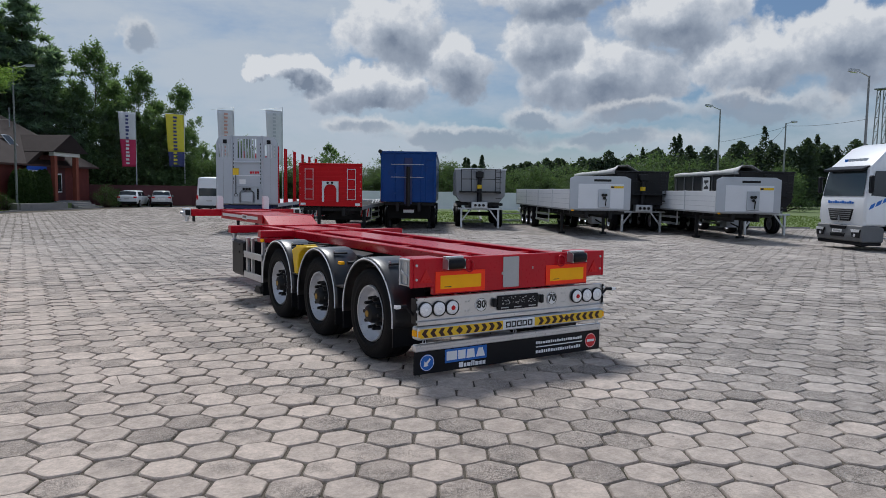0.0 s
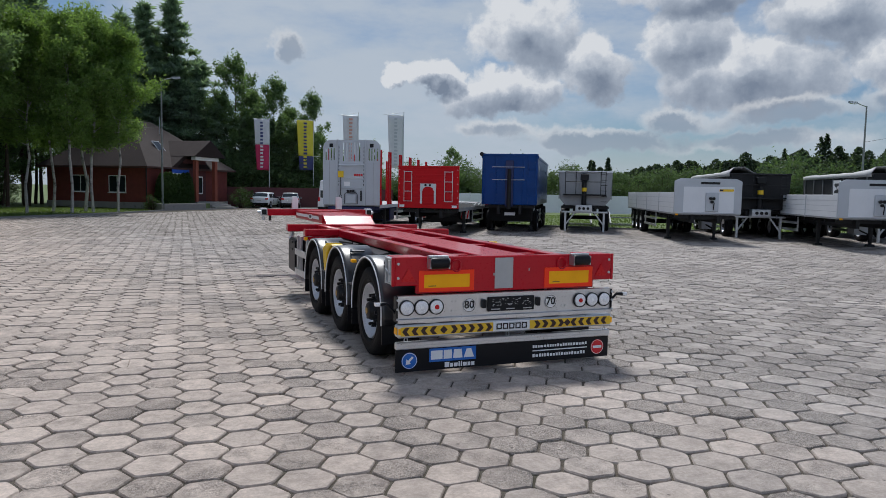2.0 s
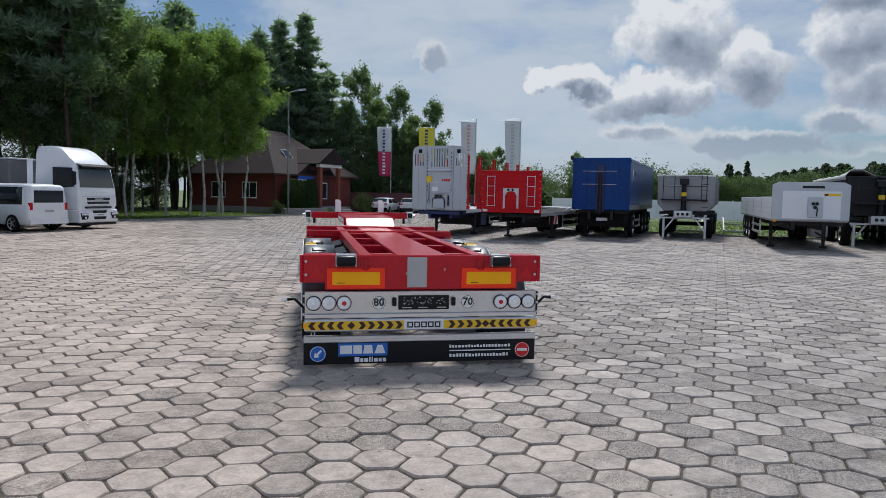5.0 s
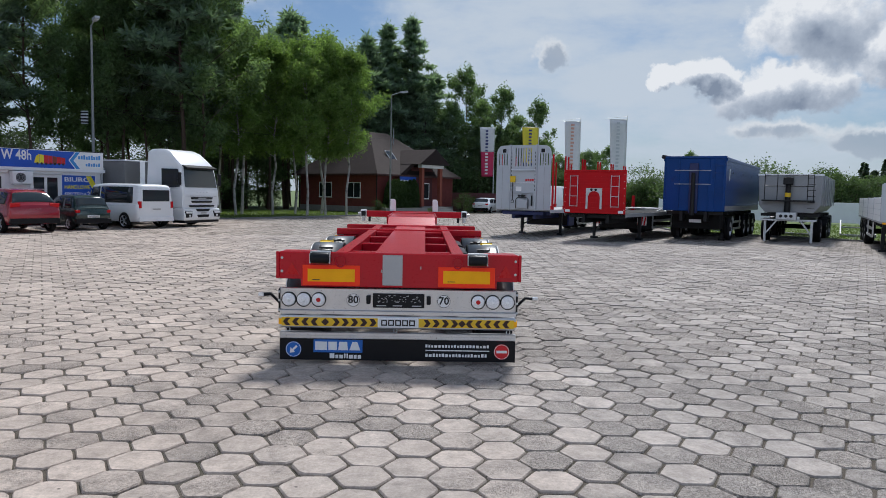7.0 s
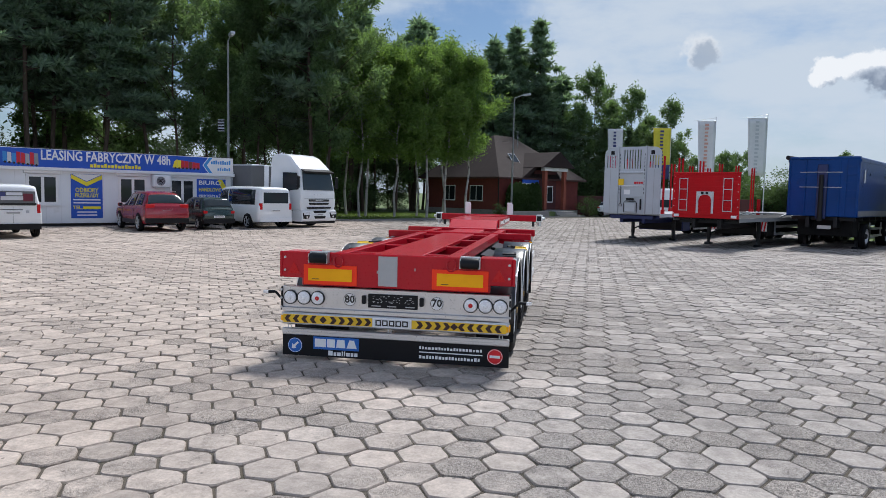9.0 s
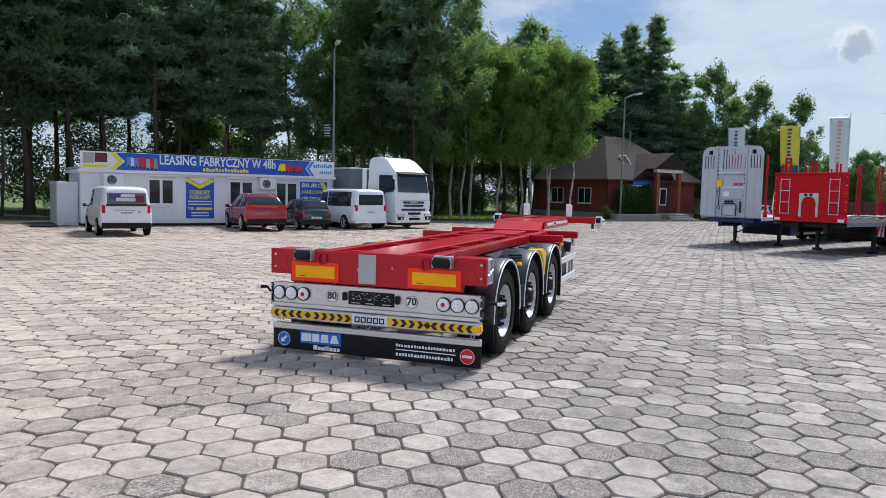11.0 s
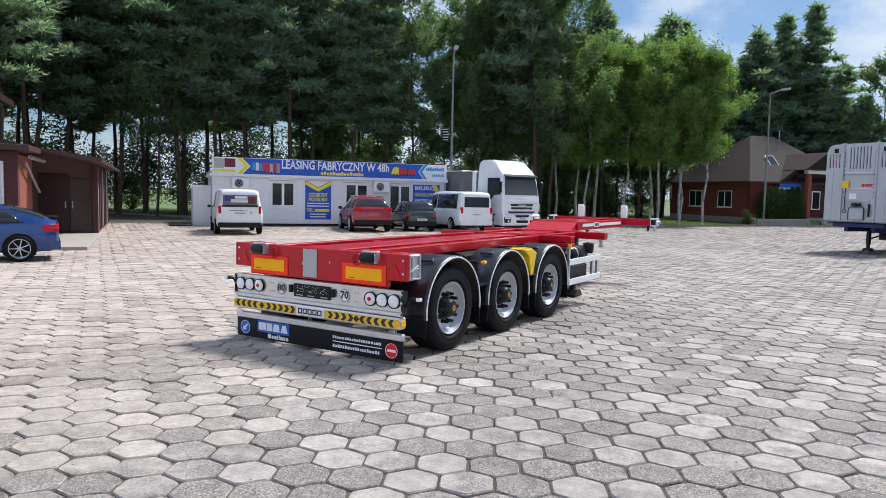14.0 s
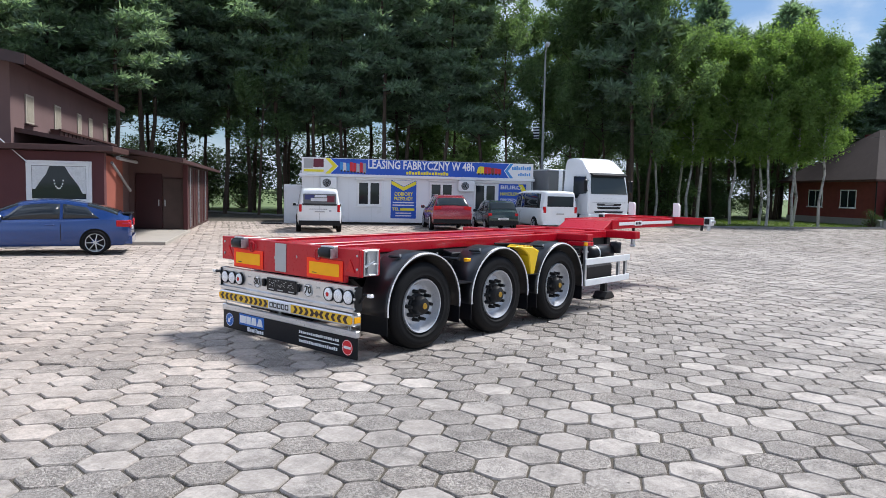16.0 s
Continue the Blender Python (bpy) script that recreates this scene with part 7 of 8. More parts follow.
def hip_roof(x0, x1, y0, y1, z0, z1, over=0.5):
    bm = bmesh.new()
    a = [bm.verts.new(p) for p in ((x0 - over, y0 - over, z0), (x1 + over, y0 - over, z0), (x1 + over, y1 + over, z0), (x0 - over, y1 + over, z0))]
    xm, d = (x0 + x1) / 2, (x1 - x0) / 2 * 0.85
    r0, r1 = bm.verts.new((xm, y0 + d, z1)), bm.verts.new((xm, y1 - d, z1))
    for f in ((a[0], a[1], r0), (a[1], a[2], r1, r0), (a[2], a[3], r1), (a[3], a[0], r0, r1), (a[3], a[2], a[1], a[0])):
        bm.faces.new(f)
    bmesh.ops.recalc_face_normals(bm, faces=bm.faces[:])
    return bm


def brick_house():
    T = thing("brick_house", HOUSE, "single-storey red brick house with brown hipped roof and porch", "house")
    w = part("wall", box(0, 10, 0, 11, 0.0, 3.4), BRICK_RED, T, "dark red brick walls")
    rf = part("roof", hip_roof(0, 10, 0, 11, 3.4, 7.55, 0.6), ROOF_BROWN, T, "brown tiled hipped roof")
    part("eave", box(-0.6, 10.6, -0.6, 11.6, 3.26, 3.399), BROWN_WOOD, T)
    part("chimney", box(7.2, 7.8, 5.2, 5.8, 5.2, 7.4, 0.03), BRICK_RED, rf, "brick chimney")
    part("plinth", box(-0.05, 10.05, -0.05, 11.05, 0.0, 0.5), CONCRETE, T)
    for a, b in ((1.95, 3.65), (5.65, 7.35)):
        window_unit(T, a, b, 1.25, 2.65, 0.0, 2)
    # porch on the other face, with a gable roof and two columns
    part("porch_floor", box(-1.5, -0.06, 4.5, 7.8, 0.0, 0.55), CONCRETE, T)
    for y in (4.8, 7.5):
        part("porch_column", box(-1.3, -0.95, y - 0.18, y + 0.18, 0.551, 4.1, 0.02), TERRACOTTA, T, "terracotta porch column")
    part("porch_beam", box(-1.35, -0.9, 4.5, 7.8, 4.1, 4.4, 0.02), PVC, T, "pale porch beam")
    pr = bmesh.new()
    prism([(3.9, 4.41), (6.15, 5.85), (8.4, 4.41)], "x", -1.7, 3.6, 0, pr)
    prism([(2.47, 3.46), (3.95, 4.41), (4.6, 4.41), (2.9, 3.40)], "x", -0.6, 3.6, 0, pr)
    part("porch_roof", pr, ROOF_BROWN, T, "brown gabled porch roof")
    part("porch_wall", box(-0.04, -0.002, 4.6, 7.7, 0.56, 4.2), MAROON_WALL, T)
    part("front_door", box(-0.08, -0.042, 5.1, 6.0, 0.56, 2.7), DOOR_BROWN, T, "dark front door")
    part("door_frame", box(-0.10, -0.042, 6.3, 7.2, 1.2, 2.75), PVC, T)
    part("door_pane", box(-0.11, -0.101, 6.4, 7.1, 1.3, 2.65), GLASS, T)
    part("name_board", box(-0.62, -0.55, 2.4, 4.6, 2.95, 3.24), BANNER_BLUE, T, "blue and white name board")
    part("name_board_base", box(-0.63, -0.55, 2.4, 4.6, 2.68, 2.945), GREY_LIGHT, T)
    part("down_pipe", rod((-0.08, -0.08, 0.5), (-0.08, -0.08, 3.3), 0.05), DARK, T)
    sk = part("skylight", box(-0.01, 0.005, 0.06, 0.84, 0.06, 1.14), GLASS, T, "open roof window")
    for y0, y1, z0, z1 in ((0, 0.9, 0, 0.059), (0, 0.9, 1.141, 1.2), (0, 0.059, 0.06, 1.14), (0.841, 0.9, 0.06, 1.14)):
        part("skylight_frame", box(-0.03, 0.03, y0, y1, z0, z1, 0.005), GREY_BODY, sk)
    sk.matrix_local = Matrix.Translation((1.3, 3.2, 4.75)) @ Euler((0, radians(42), 0)).to_matrix().to_4x4()
    part("cable_post", rod((3.5, 6.0, 6.0), (3.5, 6.0, 8.0), 0.03), GREY_BODY, rf)
    return T


brick_house()


WALL_A, WALL_B = (1.9, 57.1), (5.1, 60.7)


def flower_wall():
    bm = bmesh.new()
    for p, q in ((WALL_A, WALL_B), (WALL_A, (WALL_A[0] - 0.9, WALL_A[1] + 2.2))):
        beam((*p, 0.22), (*q, 0.22), 0.25, 0.56, bm)
    tagged(part("retaining_wall", bm, CONCRETE), "low grey retaining wall before the hedge", "wall", kind="structure")
    bm = prism([(2.0, 57.3), (5.05, 60.8), (5.7, 63.3), (5.3, 65.4), (0.6, 61.0), (1.15, 59.3)], "z", -0.05, 0.44)
    tagged(part("terrace", bm, SOIL), "raised planted terrace before the brick house", "terrace", kind="structure")
    S = thing("stone_steps", pose(7.0, 63.95, 0, 0, 0, 50.7), "grey stone steps leading to the porch", "steps")
    for k in range(3):
        part("step", box(-1.4, 1.4, 0.35 * k, 0.35 * (k + 1) + 0.6, 0, 0.15 * (k + 1), 0.01), CONCRETE, S)


flower_wall()


# ---------------------------------------------------------------- poles, flags, fences
def lamp_post(x, y, h, arm, label, box_at=None):
    T = thing("street_lamp", pose(x, y, 0), label, "street lamp", "street lamps")
    part("pole", rod((0, 0, -0.05), (0, 0, h), 0.095, 0.05, 12), POLE, T, "tapering concrete pole")
    ax, ay = arm
    part("arm", rod((0, 0, h - 0.05), (ax * 0.8, ay * 0.8, h + 0.22), 0.035), GALV, T)
    d = Vector((ax, ay, 0)).normalized()
    hd = part("lamp_head", beam(Vector((ax * 0.72, ay * 0.72, h + 0.2)), Vector((ax * 0.72, ay * 0.72, h + 0.24)) + d * 0.62, 0.24, 0.14), GREY_BODY, T, "grey lamp head")
    part("lamp_glass", beam(Vector((ax * 0.78, ay * 0.78, h + 0.12)), Vector((ax * 0.78, ay * 0.78, h + 0.15)) + d * 0.45, 0.2, 0.04), CLEAR_LENS, hd)
    if box_at:
        bx = part("junction_frame", box(-0.55, -0.16, -0.2, -0.17, box_at, box_at + 0.7), GREY_BODY, T)
        for k in range(4):
            part("frame_slat", box(-0.57, -0.14, -0.23, -0.205, box_at + 0.05 + 0.17 * k, box_at + 0.13 + 0.17 * k), DARK, bx)
        part("pole_box", box(-0.13, 0.13, -0.27, -0.12, 1.2, 1.7, 0.01), GREY_BODY, T)
    return T


lamp_post(1.9, 60.7, 10.2, (1.1, -0.2), "tall grey street lamp beside the brick house")
lamp_post(-13.3, 38.3, 10.5, (0.5, -0.6), "tall grey street lamp behind the white office", 5.2)
lamp_post(49.5, 36.5, 8.6, (-1.2, 0.2), "street lamp beyond the parked trailers")
lamp_post(55.0, 34.3, 7.7, (1.6, 0.2), "street lamp near the red-roofed house")
lamp_post(40.1, 20.4, 8.3, (-0.9, 0.3), "tall street lamp standing behind the striped lorry")


def flag(x, y, zt, zb, w, label, mats, split, arm=False, yaw=0.0):
    T = thing("banner_flag", pose(x, y, 0, 0, 0, yaw), label, "flag", "flags")
    part("flagpole", rod((0, 0, 0), (0, 0, zt + (0.35 if arm else 0.1)), 0.06, 0.03, 8), GALV, T, "thin metal flagpole")
    part("flag_arm", rod((0, 0, zt), (-w - 0.15, 0, zt - 0.02), 0.018), GALV, T)
    if arm:
        part("arm_stay", rod((0, 0, zt + 0.3), (-w - 0.5, 0, zt - 0.02), 0.012), GALV, T)

    def cloth(z0, z1, mat, name):
        bm = bmesh.new()
        nz, nx = 12, 6
        g = [[bm.verts.new((-0.03 - w * i / nx * (0.82 + 0.18 * (1 - abs(zz - zt) / (zt - zb))), 0.10 * math.sin(3.0 * i / nx + 0.8 * zz) * (0.3 + (zt - zz) / (zt - zb)), zz)) for i in range(nx + 1)] for zz in np.linspace(z1, z0, nz)]
        for A, B in zip(g, g[1:]):
            for i in range(nx):
                bm.faces.new((A[i], A[i + 1], B[i + 1], B[i]))
        o = part(name, bm, mat, T, "", True)
        o.modifiers.new("thickness", "SOLIDIFY").thickness = 0.01
        return o
    zs = zt - (zt - zb) * split
    up = cloth(zs, zt - 0.03, mats[0], "upper_cloth")
    if split < 1:
        cloth(zb, zs, mats[1], "lower_cloth")
    rnd = random.Random(int(x * 10))
    n = 14
    for k in range(n):
        z = zt - 0.35 - (zt - zb - 0.7) * k / (n - 1)
        part("print_mark", box(-w * 0.62, -w * rnd.uniform(0.40, 0.46), -0.16, -0.150, z - 0.12, z + rnd.uniform(0.04, 0.10)), mats[2] if z > zs else mats[3], up)
    return T


flag(11.9, 71.6, 8.6, 3.6, 1.45, "white and crimson vertical banner flag on a pole", (FLAG_WHITE, FLAG_PINK, FLAG_NAVY, FLAG_WHITE), 0.5)
flag(16.9, 74.5, 9.0, 3.8, 1.75, "yellow and navy vertical banner flag on a pole", (FLAG_YELLOW, FLAG_NAVY, FLAG_NAVY, FLAG_YELLOW), 0.72)
flag(19.85, 67.6, 9.0, 3.9, 1.55, "pale white banner flag with faint print", (FLAG_WHITE, FLAG_WHITE, FLAG_FAINT, FLAG_WHITE), 1.0, True)
flag(23.6, 64.9, 9.0, 4.0, 1.6, "pale white banner flag with grey print", (FLAG_WHITE, FLAG_WHITE, GREY_BODY, FLAG_WHITE), 1.0, True)


def fence(x0, y0, x1, y1, h, mat, label, step=2.4, z0=0.05):
    d = Vector((x1 - x0, y1 - y0, 0))
    T = thing("fence", pose(x0, y0, 0, 0, 0, math.degrees(math.atan2(d.y, d.x))), label, "fence")
    n = max(1, int(d.length / step))
    for k in range(n):
        a = d.length * k / n
        b = d.length * (k + 1) / n
        part("fence_panel", box(a + 0.06, b - 0.06, -0.02, 0.02, z0, h, 0.01), mat, T)
        part("fence_post", box(a - 0.055, a + 0.055, -0.06, 0.06, -0.05, h + 0.08), mat, T)


fence(6.5, 70.5, 24.0, 69.0, 1.9, MAROON_WALL, "dark red board fence behind the parked cars")
fence(26.0, 62.0, 62.0, 43.0, 1.7, GREY_LIGHT, "pale grey panel fence behind the parked trailers", 3.0)


def scrap_rack(x, y, yaw):
    T = thing("ramp_rack", pose(x, y, 0, 0, 0, yaw), "galvanised trailer ramps stacked on the grass", "rack", "ramp racks")
    for k in range(4):
        for s in (0, 1.6):
            part("rail", beam((s, 0.3 * k, 0.08), (s, 0.3 * k + 1.6, 0.75), 0.06, 0.08), GALV_DULL, T)
        part("rung", beam((0.03, 0.3 * k + 0.8, 0.42), (1.57, 0.3 * k + 0.8, 0.42), 0.05, 0.05), GALV_DULL, T)
        part("foot", box(-0.03, 1.63, 0.3 * k - 0.03, 0.3 * k + 0.03, -0.05, 0.06), GALV_DULL, T)


for x, y, a in ((24.3, 36.5, -30), (27.0, 35.6, -30), (21.2, 40.0, -30), (32.0, 33.6, -25), (17.0, 41.0, -30)):
    scrap_rack(x, y, a)


def van_far():
    r2, l2 = tail(0.78, 0.30, 0.93, 0.92, 0.30, 0.78, (0.74, 1.18, 1.74))
    car("white_panel_van", facing(13.6, 52.6, 0.5, 0.86), "tall white panel van behind the stake trailer", van_stations(5.4, 1.0, 2.55), [(3.0, 3.9, 3.0, 3.5)], [(3.52, 4.0)], [(0.95, 0.33), (3.95, 0.33)], WHITE, "van", l2, r2)


van_far()


def far_house(x, y, yaw, label, roof_mat=None):
    T = thing("far_house", pose(x, y, 0, 0, 0, yaw), label, "house", "far houses")
    k = 1.0 if roof_mat else 0.5
    part("wall", box(-5, 5, -4, 4, 0, 3.2 * k), TERRACOTTA if roof_mat is None else WALL_WHITE, T)
    part("roof", prism([(-4.8, 3.2 * k), (0, 6.3 * k), (4.8, 3.2 * k)], "x", -5.6, 5.6), roof_mat or ROOF_BROWN, T, "tiled gable roof")
    for a in (-3.4, 0.8):
        window_unit(T, a, a + 1.4, 1.0 * k, 2.3 * k, -4.0, 2)


far_house(118, 74, 20, "white house with a bright red roof among trees", BANNER_RED)
far_house(30, 91, -20, "low brown-roofed shed beyond the fence")


def lattice_mast(x, y, h):
    T = thing("lattice_mast", pose(x, y, 0), "tall steel lattice mast with a platform", "mast")
    for sx in (-1, 1):
        for sy in (-1, 1):
            part("mast_leg", beam((sx * 0.6, sy * 0.6, 0), (sx * 0.33, sy * 0.33, h), 0.10, 0.10), GREY_TIP, T)
    n = int(h / 1.5)
    for k in range(n):
        for sy in (-1, 1):
            w0, w1 = 0.6 - 0.27 * k / n, 0.6 - 0.27 * (k + 1) / n
            part("brace", beam((-w0, sy * w0, h * k / n), (w1, sy * w1, h * (k + 1) / n), 0.07, 0.07), GREY_TIP, T)
            part("brace_bar", beam((-w0, sy * w0, h * k / n), (w0, sy * w0, h * k / n), 0.06, 0.06), GREY_TIP, T)
    part("platform", box(-0.6, 0.6, -0.6, 0.6, h, h + 0.12), GREY_TIP, T)


lattice_mast(83.5, 41.0, 13.6)


def wires():
    pts = [((-13.3, 38.3, 6.2), (1.9, 60.7, 6.5), 0.7), ((55.0, 34.3, 7.5), (40.1, 20.4, 6.0), 0.15), ((55.0, 34.3, 7.5), (90, 60, 8.0), 0.35), ((55.0, 34.3, 7.4), (49.5, 36.5, 6.0), 0.1)]
    for p, q, sag in pts:
        T = thing("overhead_wire", Matrix.Identity(4), "thin black overhead wire between two poles", "wire", "overhead wires")
        P, Q = Vector(p), Vector(q)
        bm = tube([P.lerp(Q, k / 12) - Vector((0, 0, sag * 4 * (k / 12) * (1 - k / 12))) for k in range(13)], 0.011, 5)
        part("cable", bm, DARK, T)


wires()


# ---------------------------------------------------------------- trees
def leaf_mesh(name, centres, size, mat, seed, droop=0.0, aspect=1.0, lift=0.0):
    """Many small single leaves, each turned its own way, as one crown. droop hangs them, lift raises them."""
    c = np.asarray(centres, float)
    n = len(c)
    rs = np.random.RandomState(seed)
    a = rs.normal(size=(n, 3)); a[:, 2] = a[:, 2] * 0.7 - droop + lift
    a /= np.linalg.norm(a, axis=1)[:, None]
    b = rs.normal(size=(n, 3)); b -= (b * a).sum(1)[:, None] * a
    b /= np.linalg.norm(b, axis=1)[:, None]
    k = (size * rs.uniform(0.6, 1.4, n))[:, None]
    v = np.stack([c - a * k * 0.8 * aspect + b * k * 0.32, c - a * k * 0.45 * aspect - b * k * 0.55, c + a * k * aspect], 1).reshape(-1, 3)
    me = bpy.data.meshes.new(name)
    me.vertices.add(3 * n); me.vertices.foreach_set("co", v.ravel())
    me.loops.add(3 * n); me.loops.foreach_set("vertex_index", np.arange(3 * n))
    me.polygons.add(n); me.polygons.foreach_set("loop_start", np.arange(0, 3 * n, 3)); me.polygons.foreach_set("loop_total", np.full(n, 3))
    me.update(calc_edges=True)
    me.materials.append(mat)
    return me


def stem(h, r, rnd, bend, steps=7):
    """A slightly crooked tapering trunk: its bmesh and its axis as a function of height."""
    pts = [Vector((0, 0, -0.1))]
    lean = Vector((rnd.uniform(-0.04, 0.04), rnd.uniform(-0.04, 0.04), 0))
    for k in range(1, steps + 1):
        z = h * k / steps
        pts.append(lean * z + Vector((rnd.uniform(-bend, bend), rnd.uniform(-bend, bend), z)))
    bm = bmesh.new()
    for k, (p, q) in enumerate(zip(pts, pts[1:])):
        rod(p, q, r * (1 - 0.9 * k / steps), r * (1 - 0.9 * (k + 1) / steps), 7, bm)

    def axis(z):
        f = min(max(z / h * steps, 0), steps - 1e-6)
        k = int(f)
        return pts[k].lerp(pts[k + 1], f - k)
    return bm, axis


def pine(seed, h, clumps, needles, size, base=0.36, spread=2.5):
    """A Scots pine: a bare slender trunk, then rising limbs that end in flat pads of needle tufts."""
    rnd, rs = random.Random(seed), np.random.RandomState(seed)
    T = thing("pine_tree", Matrix.Identity(4), "tall dark green pine with a bare lower trunk", "tree", "pines")
    bm, axis = stem(h, 0.17, rnd, 0.12)
    cs = []
    n = 38
    for k in range(n):
        f = (k + rnd.random()) / n
        z = h * (base + (0.985 - base) * f)
        a = k * 2.399 + rnd.uniform(-0.9, 0.9)
        reach = spread * (0.42 + 0.58 * math.sin(math.pi * min(1.0, 0.22 + 0.62 * f))) * (1 - f ** 3) * rnd.uniform(0.55, 1.25) + 0.25
        at = axis(z)
        tip = at + Vector((reach * math.cos(a), reach * math.sin(a), reach * rnd.uniform(0.02, 0.42)))
        rod(at, tip, 0.04 * (1.2 - f), 0.012, 4, bm)
        for q in range(clumps):
            u = 0.35 + 0.65 * (q + rnd.random()) / clumps
            w = reach * 0.34 * (0.4 + u)
            c = at.lerp(tip, u) + Vector((rnd.uniform(-w, w), rnd.uniform(-w, w), rnd.uniform(-0.08, 0.22)))
            s = rnd.uniform(0.2, 0.36)
            cs.append(np.array(c) + rs.normal(size=(needles, 3)) * (s, s, s * 0.42))
    top = np.array(axis(h * 0.98))
    cs.append(top + rs.normal(size=(needles * 2, 3)) * (0.22, 0.22, 0.42))
    for k in range(9):
        z = h * rnd.uniform(0.12, base + 0.04)
        a = rnd.uniform(0, 6.28)
        rod(axis(z), axis(z) + Vector((math.cos(a), math.sin(a), rnd.uniform(-0.2, 0.2))) * rnd.uniform(0.4, 1.6), 0.018, 0.005, 4, bm)
    part("trunk", bm, PINE_BARK, T, "brown pine trunk with dead twigs")
    new("crown", leaf_mesh("crown", np.concatenate(cs), size, PINE_LEAF, seed, 0.0, 1.35, 0.35)).parent = T
    return T


def birch(seed, h, leaves, size, wide=1.0, fall=1.0, base=0.30, mat=None, name="birch_tree", label="slender birch with a white trunk and hanging light green foliage", bark=None, group="birches"):
    """A leafy tree: limbs rise steeply from the trunk, and strands of small leaves hang from them."""
    rnd, rs = random.Random(seed), np.random.RandomState(seed)
    T = thing(name, Matrix.Identity(4), label, "tree", group)
    bm, axis = stem(h * 0.97, 0.105, rnd, 0.20)
    cs = []
    n, strands = 32, 12
    for k in range(n):
        f = (k + rnd.random()) / n
        z = h * (base + (0.93 - base) * f)
        a = k * 2.399 + rnd.uniform(-0.7, 0.7)
        reach = wide * 2.5 * math.sin(math.pi * (0.20 + 0.74 * f)) ** 0.9 * rnd.uniform(0.35, 1.25)
        at = axis(z)
        tip = at + Vector((reach * math.cos(a), reach * math.sin(a), reach * rnd.uniform(0.45, 1.2)))
        rod(at, tip, 0.028 * (1.3 - f), 0.007, 4, bm)
        for q in range(strands):
            u = 0.25 + 0.80 * rnd.random() ** 0.55
            c = at.lerp(tip, u) + Vector((rnd.gauss(0, 0.26), rnd.gauss(0, 0.26), rnd.gauss(0.12, 0.15)))
            m = max(2, int(leaves / n / strands))
            d = rs.random_sample(m) ** 1.2 * fall * rnd.uniform(0.4, 1.5)
            g = rs.normal(size=(m, 3)) * 0.19
            g[:, 2] -= d
            cs.append(np.array(c) + g)
    cs.append(np.array(axis(h * 0.95)) + rs.normal(size=(leaves // 60, 3)) * (0.25, 0.25, 0.45))
    part("trunk", bm, bark or BIRCH_BARK, T, "white birch trunk with dark scars" if bark is None else "brown trunk with limbs")
    new("crown", leaf_mesh("crown", np.concatenate(cs), size, mat or BIRCH_LEAF, seed + 50, 0.5, 1.1)).parent = T
    return T


def bush(seed, h, leaves, mat, name="bush", label="dense green broadleaf bush", size=0.030):
    rnd, rs = random.Random(seed), np.random.RandomState(seed)
    T = thing(name, Matrix.Identity(4), label, "bush", "bushes")
    bm = bmesh.new()
    cs = []
    for k in range(42):
        a = k * 2.399
        r = h * 0.52 * rnd.uniform(0.2, 1.0)
        tip = Vector((r * math.cos(a), r * math.sin(a), h * rnd.uniform(0.15, 0.95) * (1 - 0.35 * (r / (h * 0.55)) ** 2)))
        rod((0, 0, -0.1), tip, 0.05, 0.012, 4, bm)
        s = h * 0.088
        p = np.array(tip) + rs.normal(size=(leaves // 42, 3)) * (s, s, s * 0.75)
        p[:, 2] = np.maximum(p[:, 2], 0.05)
        cs.append(p)
    part("stem", bm, PINE_BARK, T)
    new("crown", leaf_mesh("crown", np.concatenate(cs), size * h, mat, seed + 9, 0.1, 1.0)).parent = T
    return T


BROAD = dict(mat=LEAF, name="broadleaf_tree", label="full green broadleaf tree at the edge of the wood", bark=PINE_BARK, group="broadleaf trees")


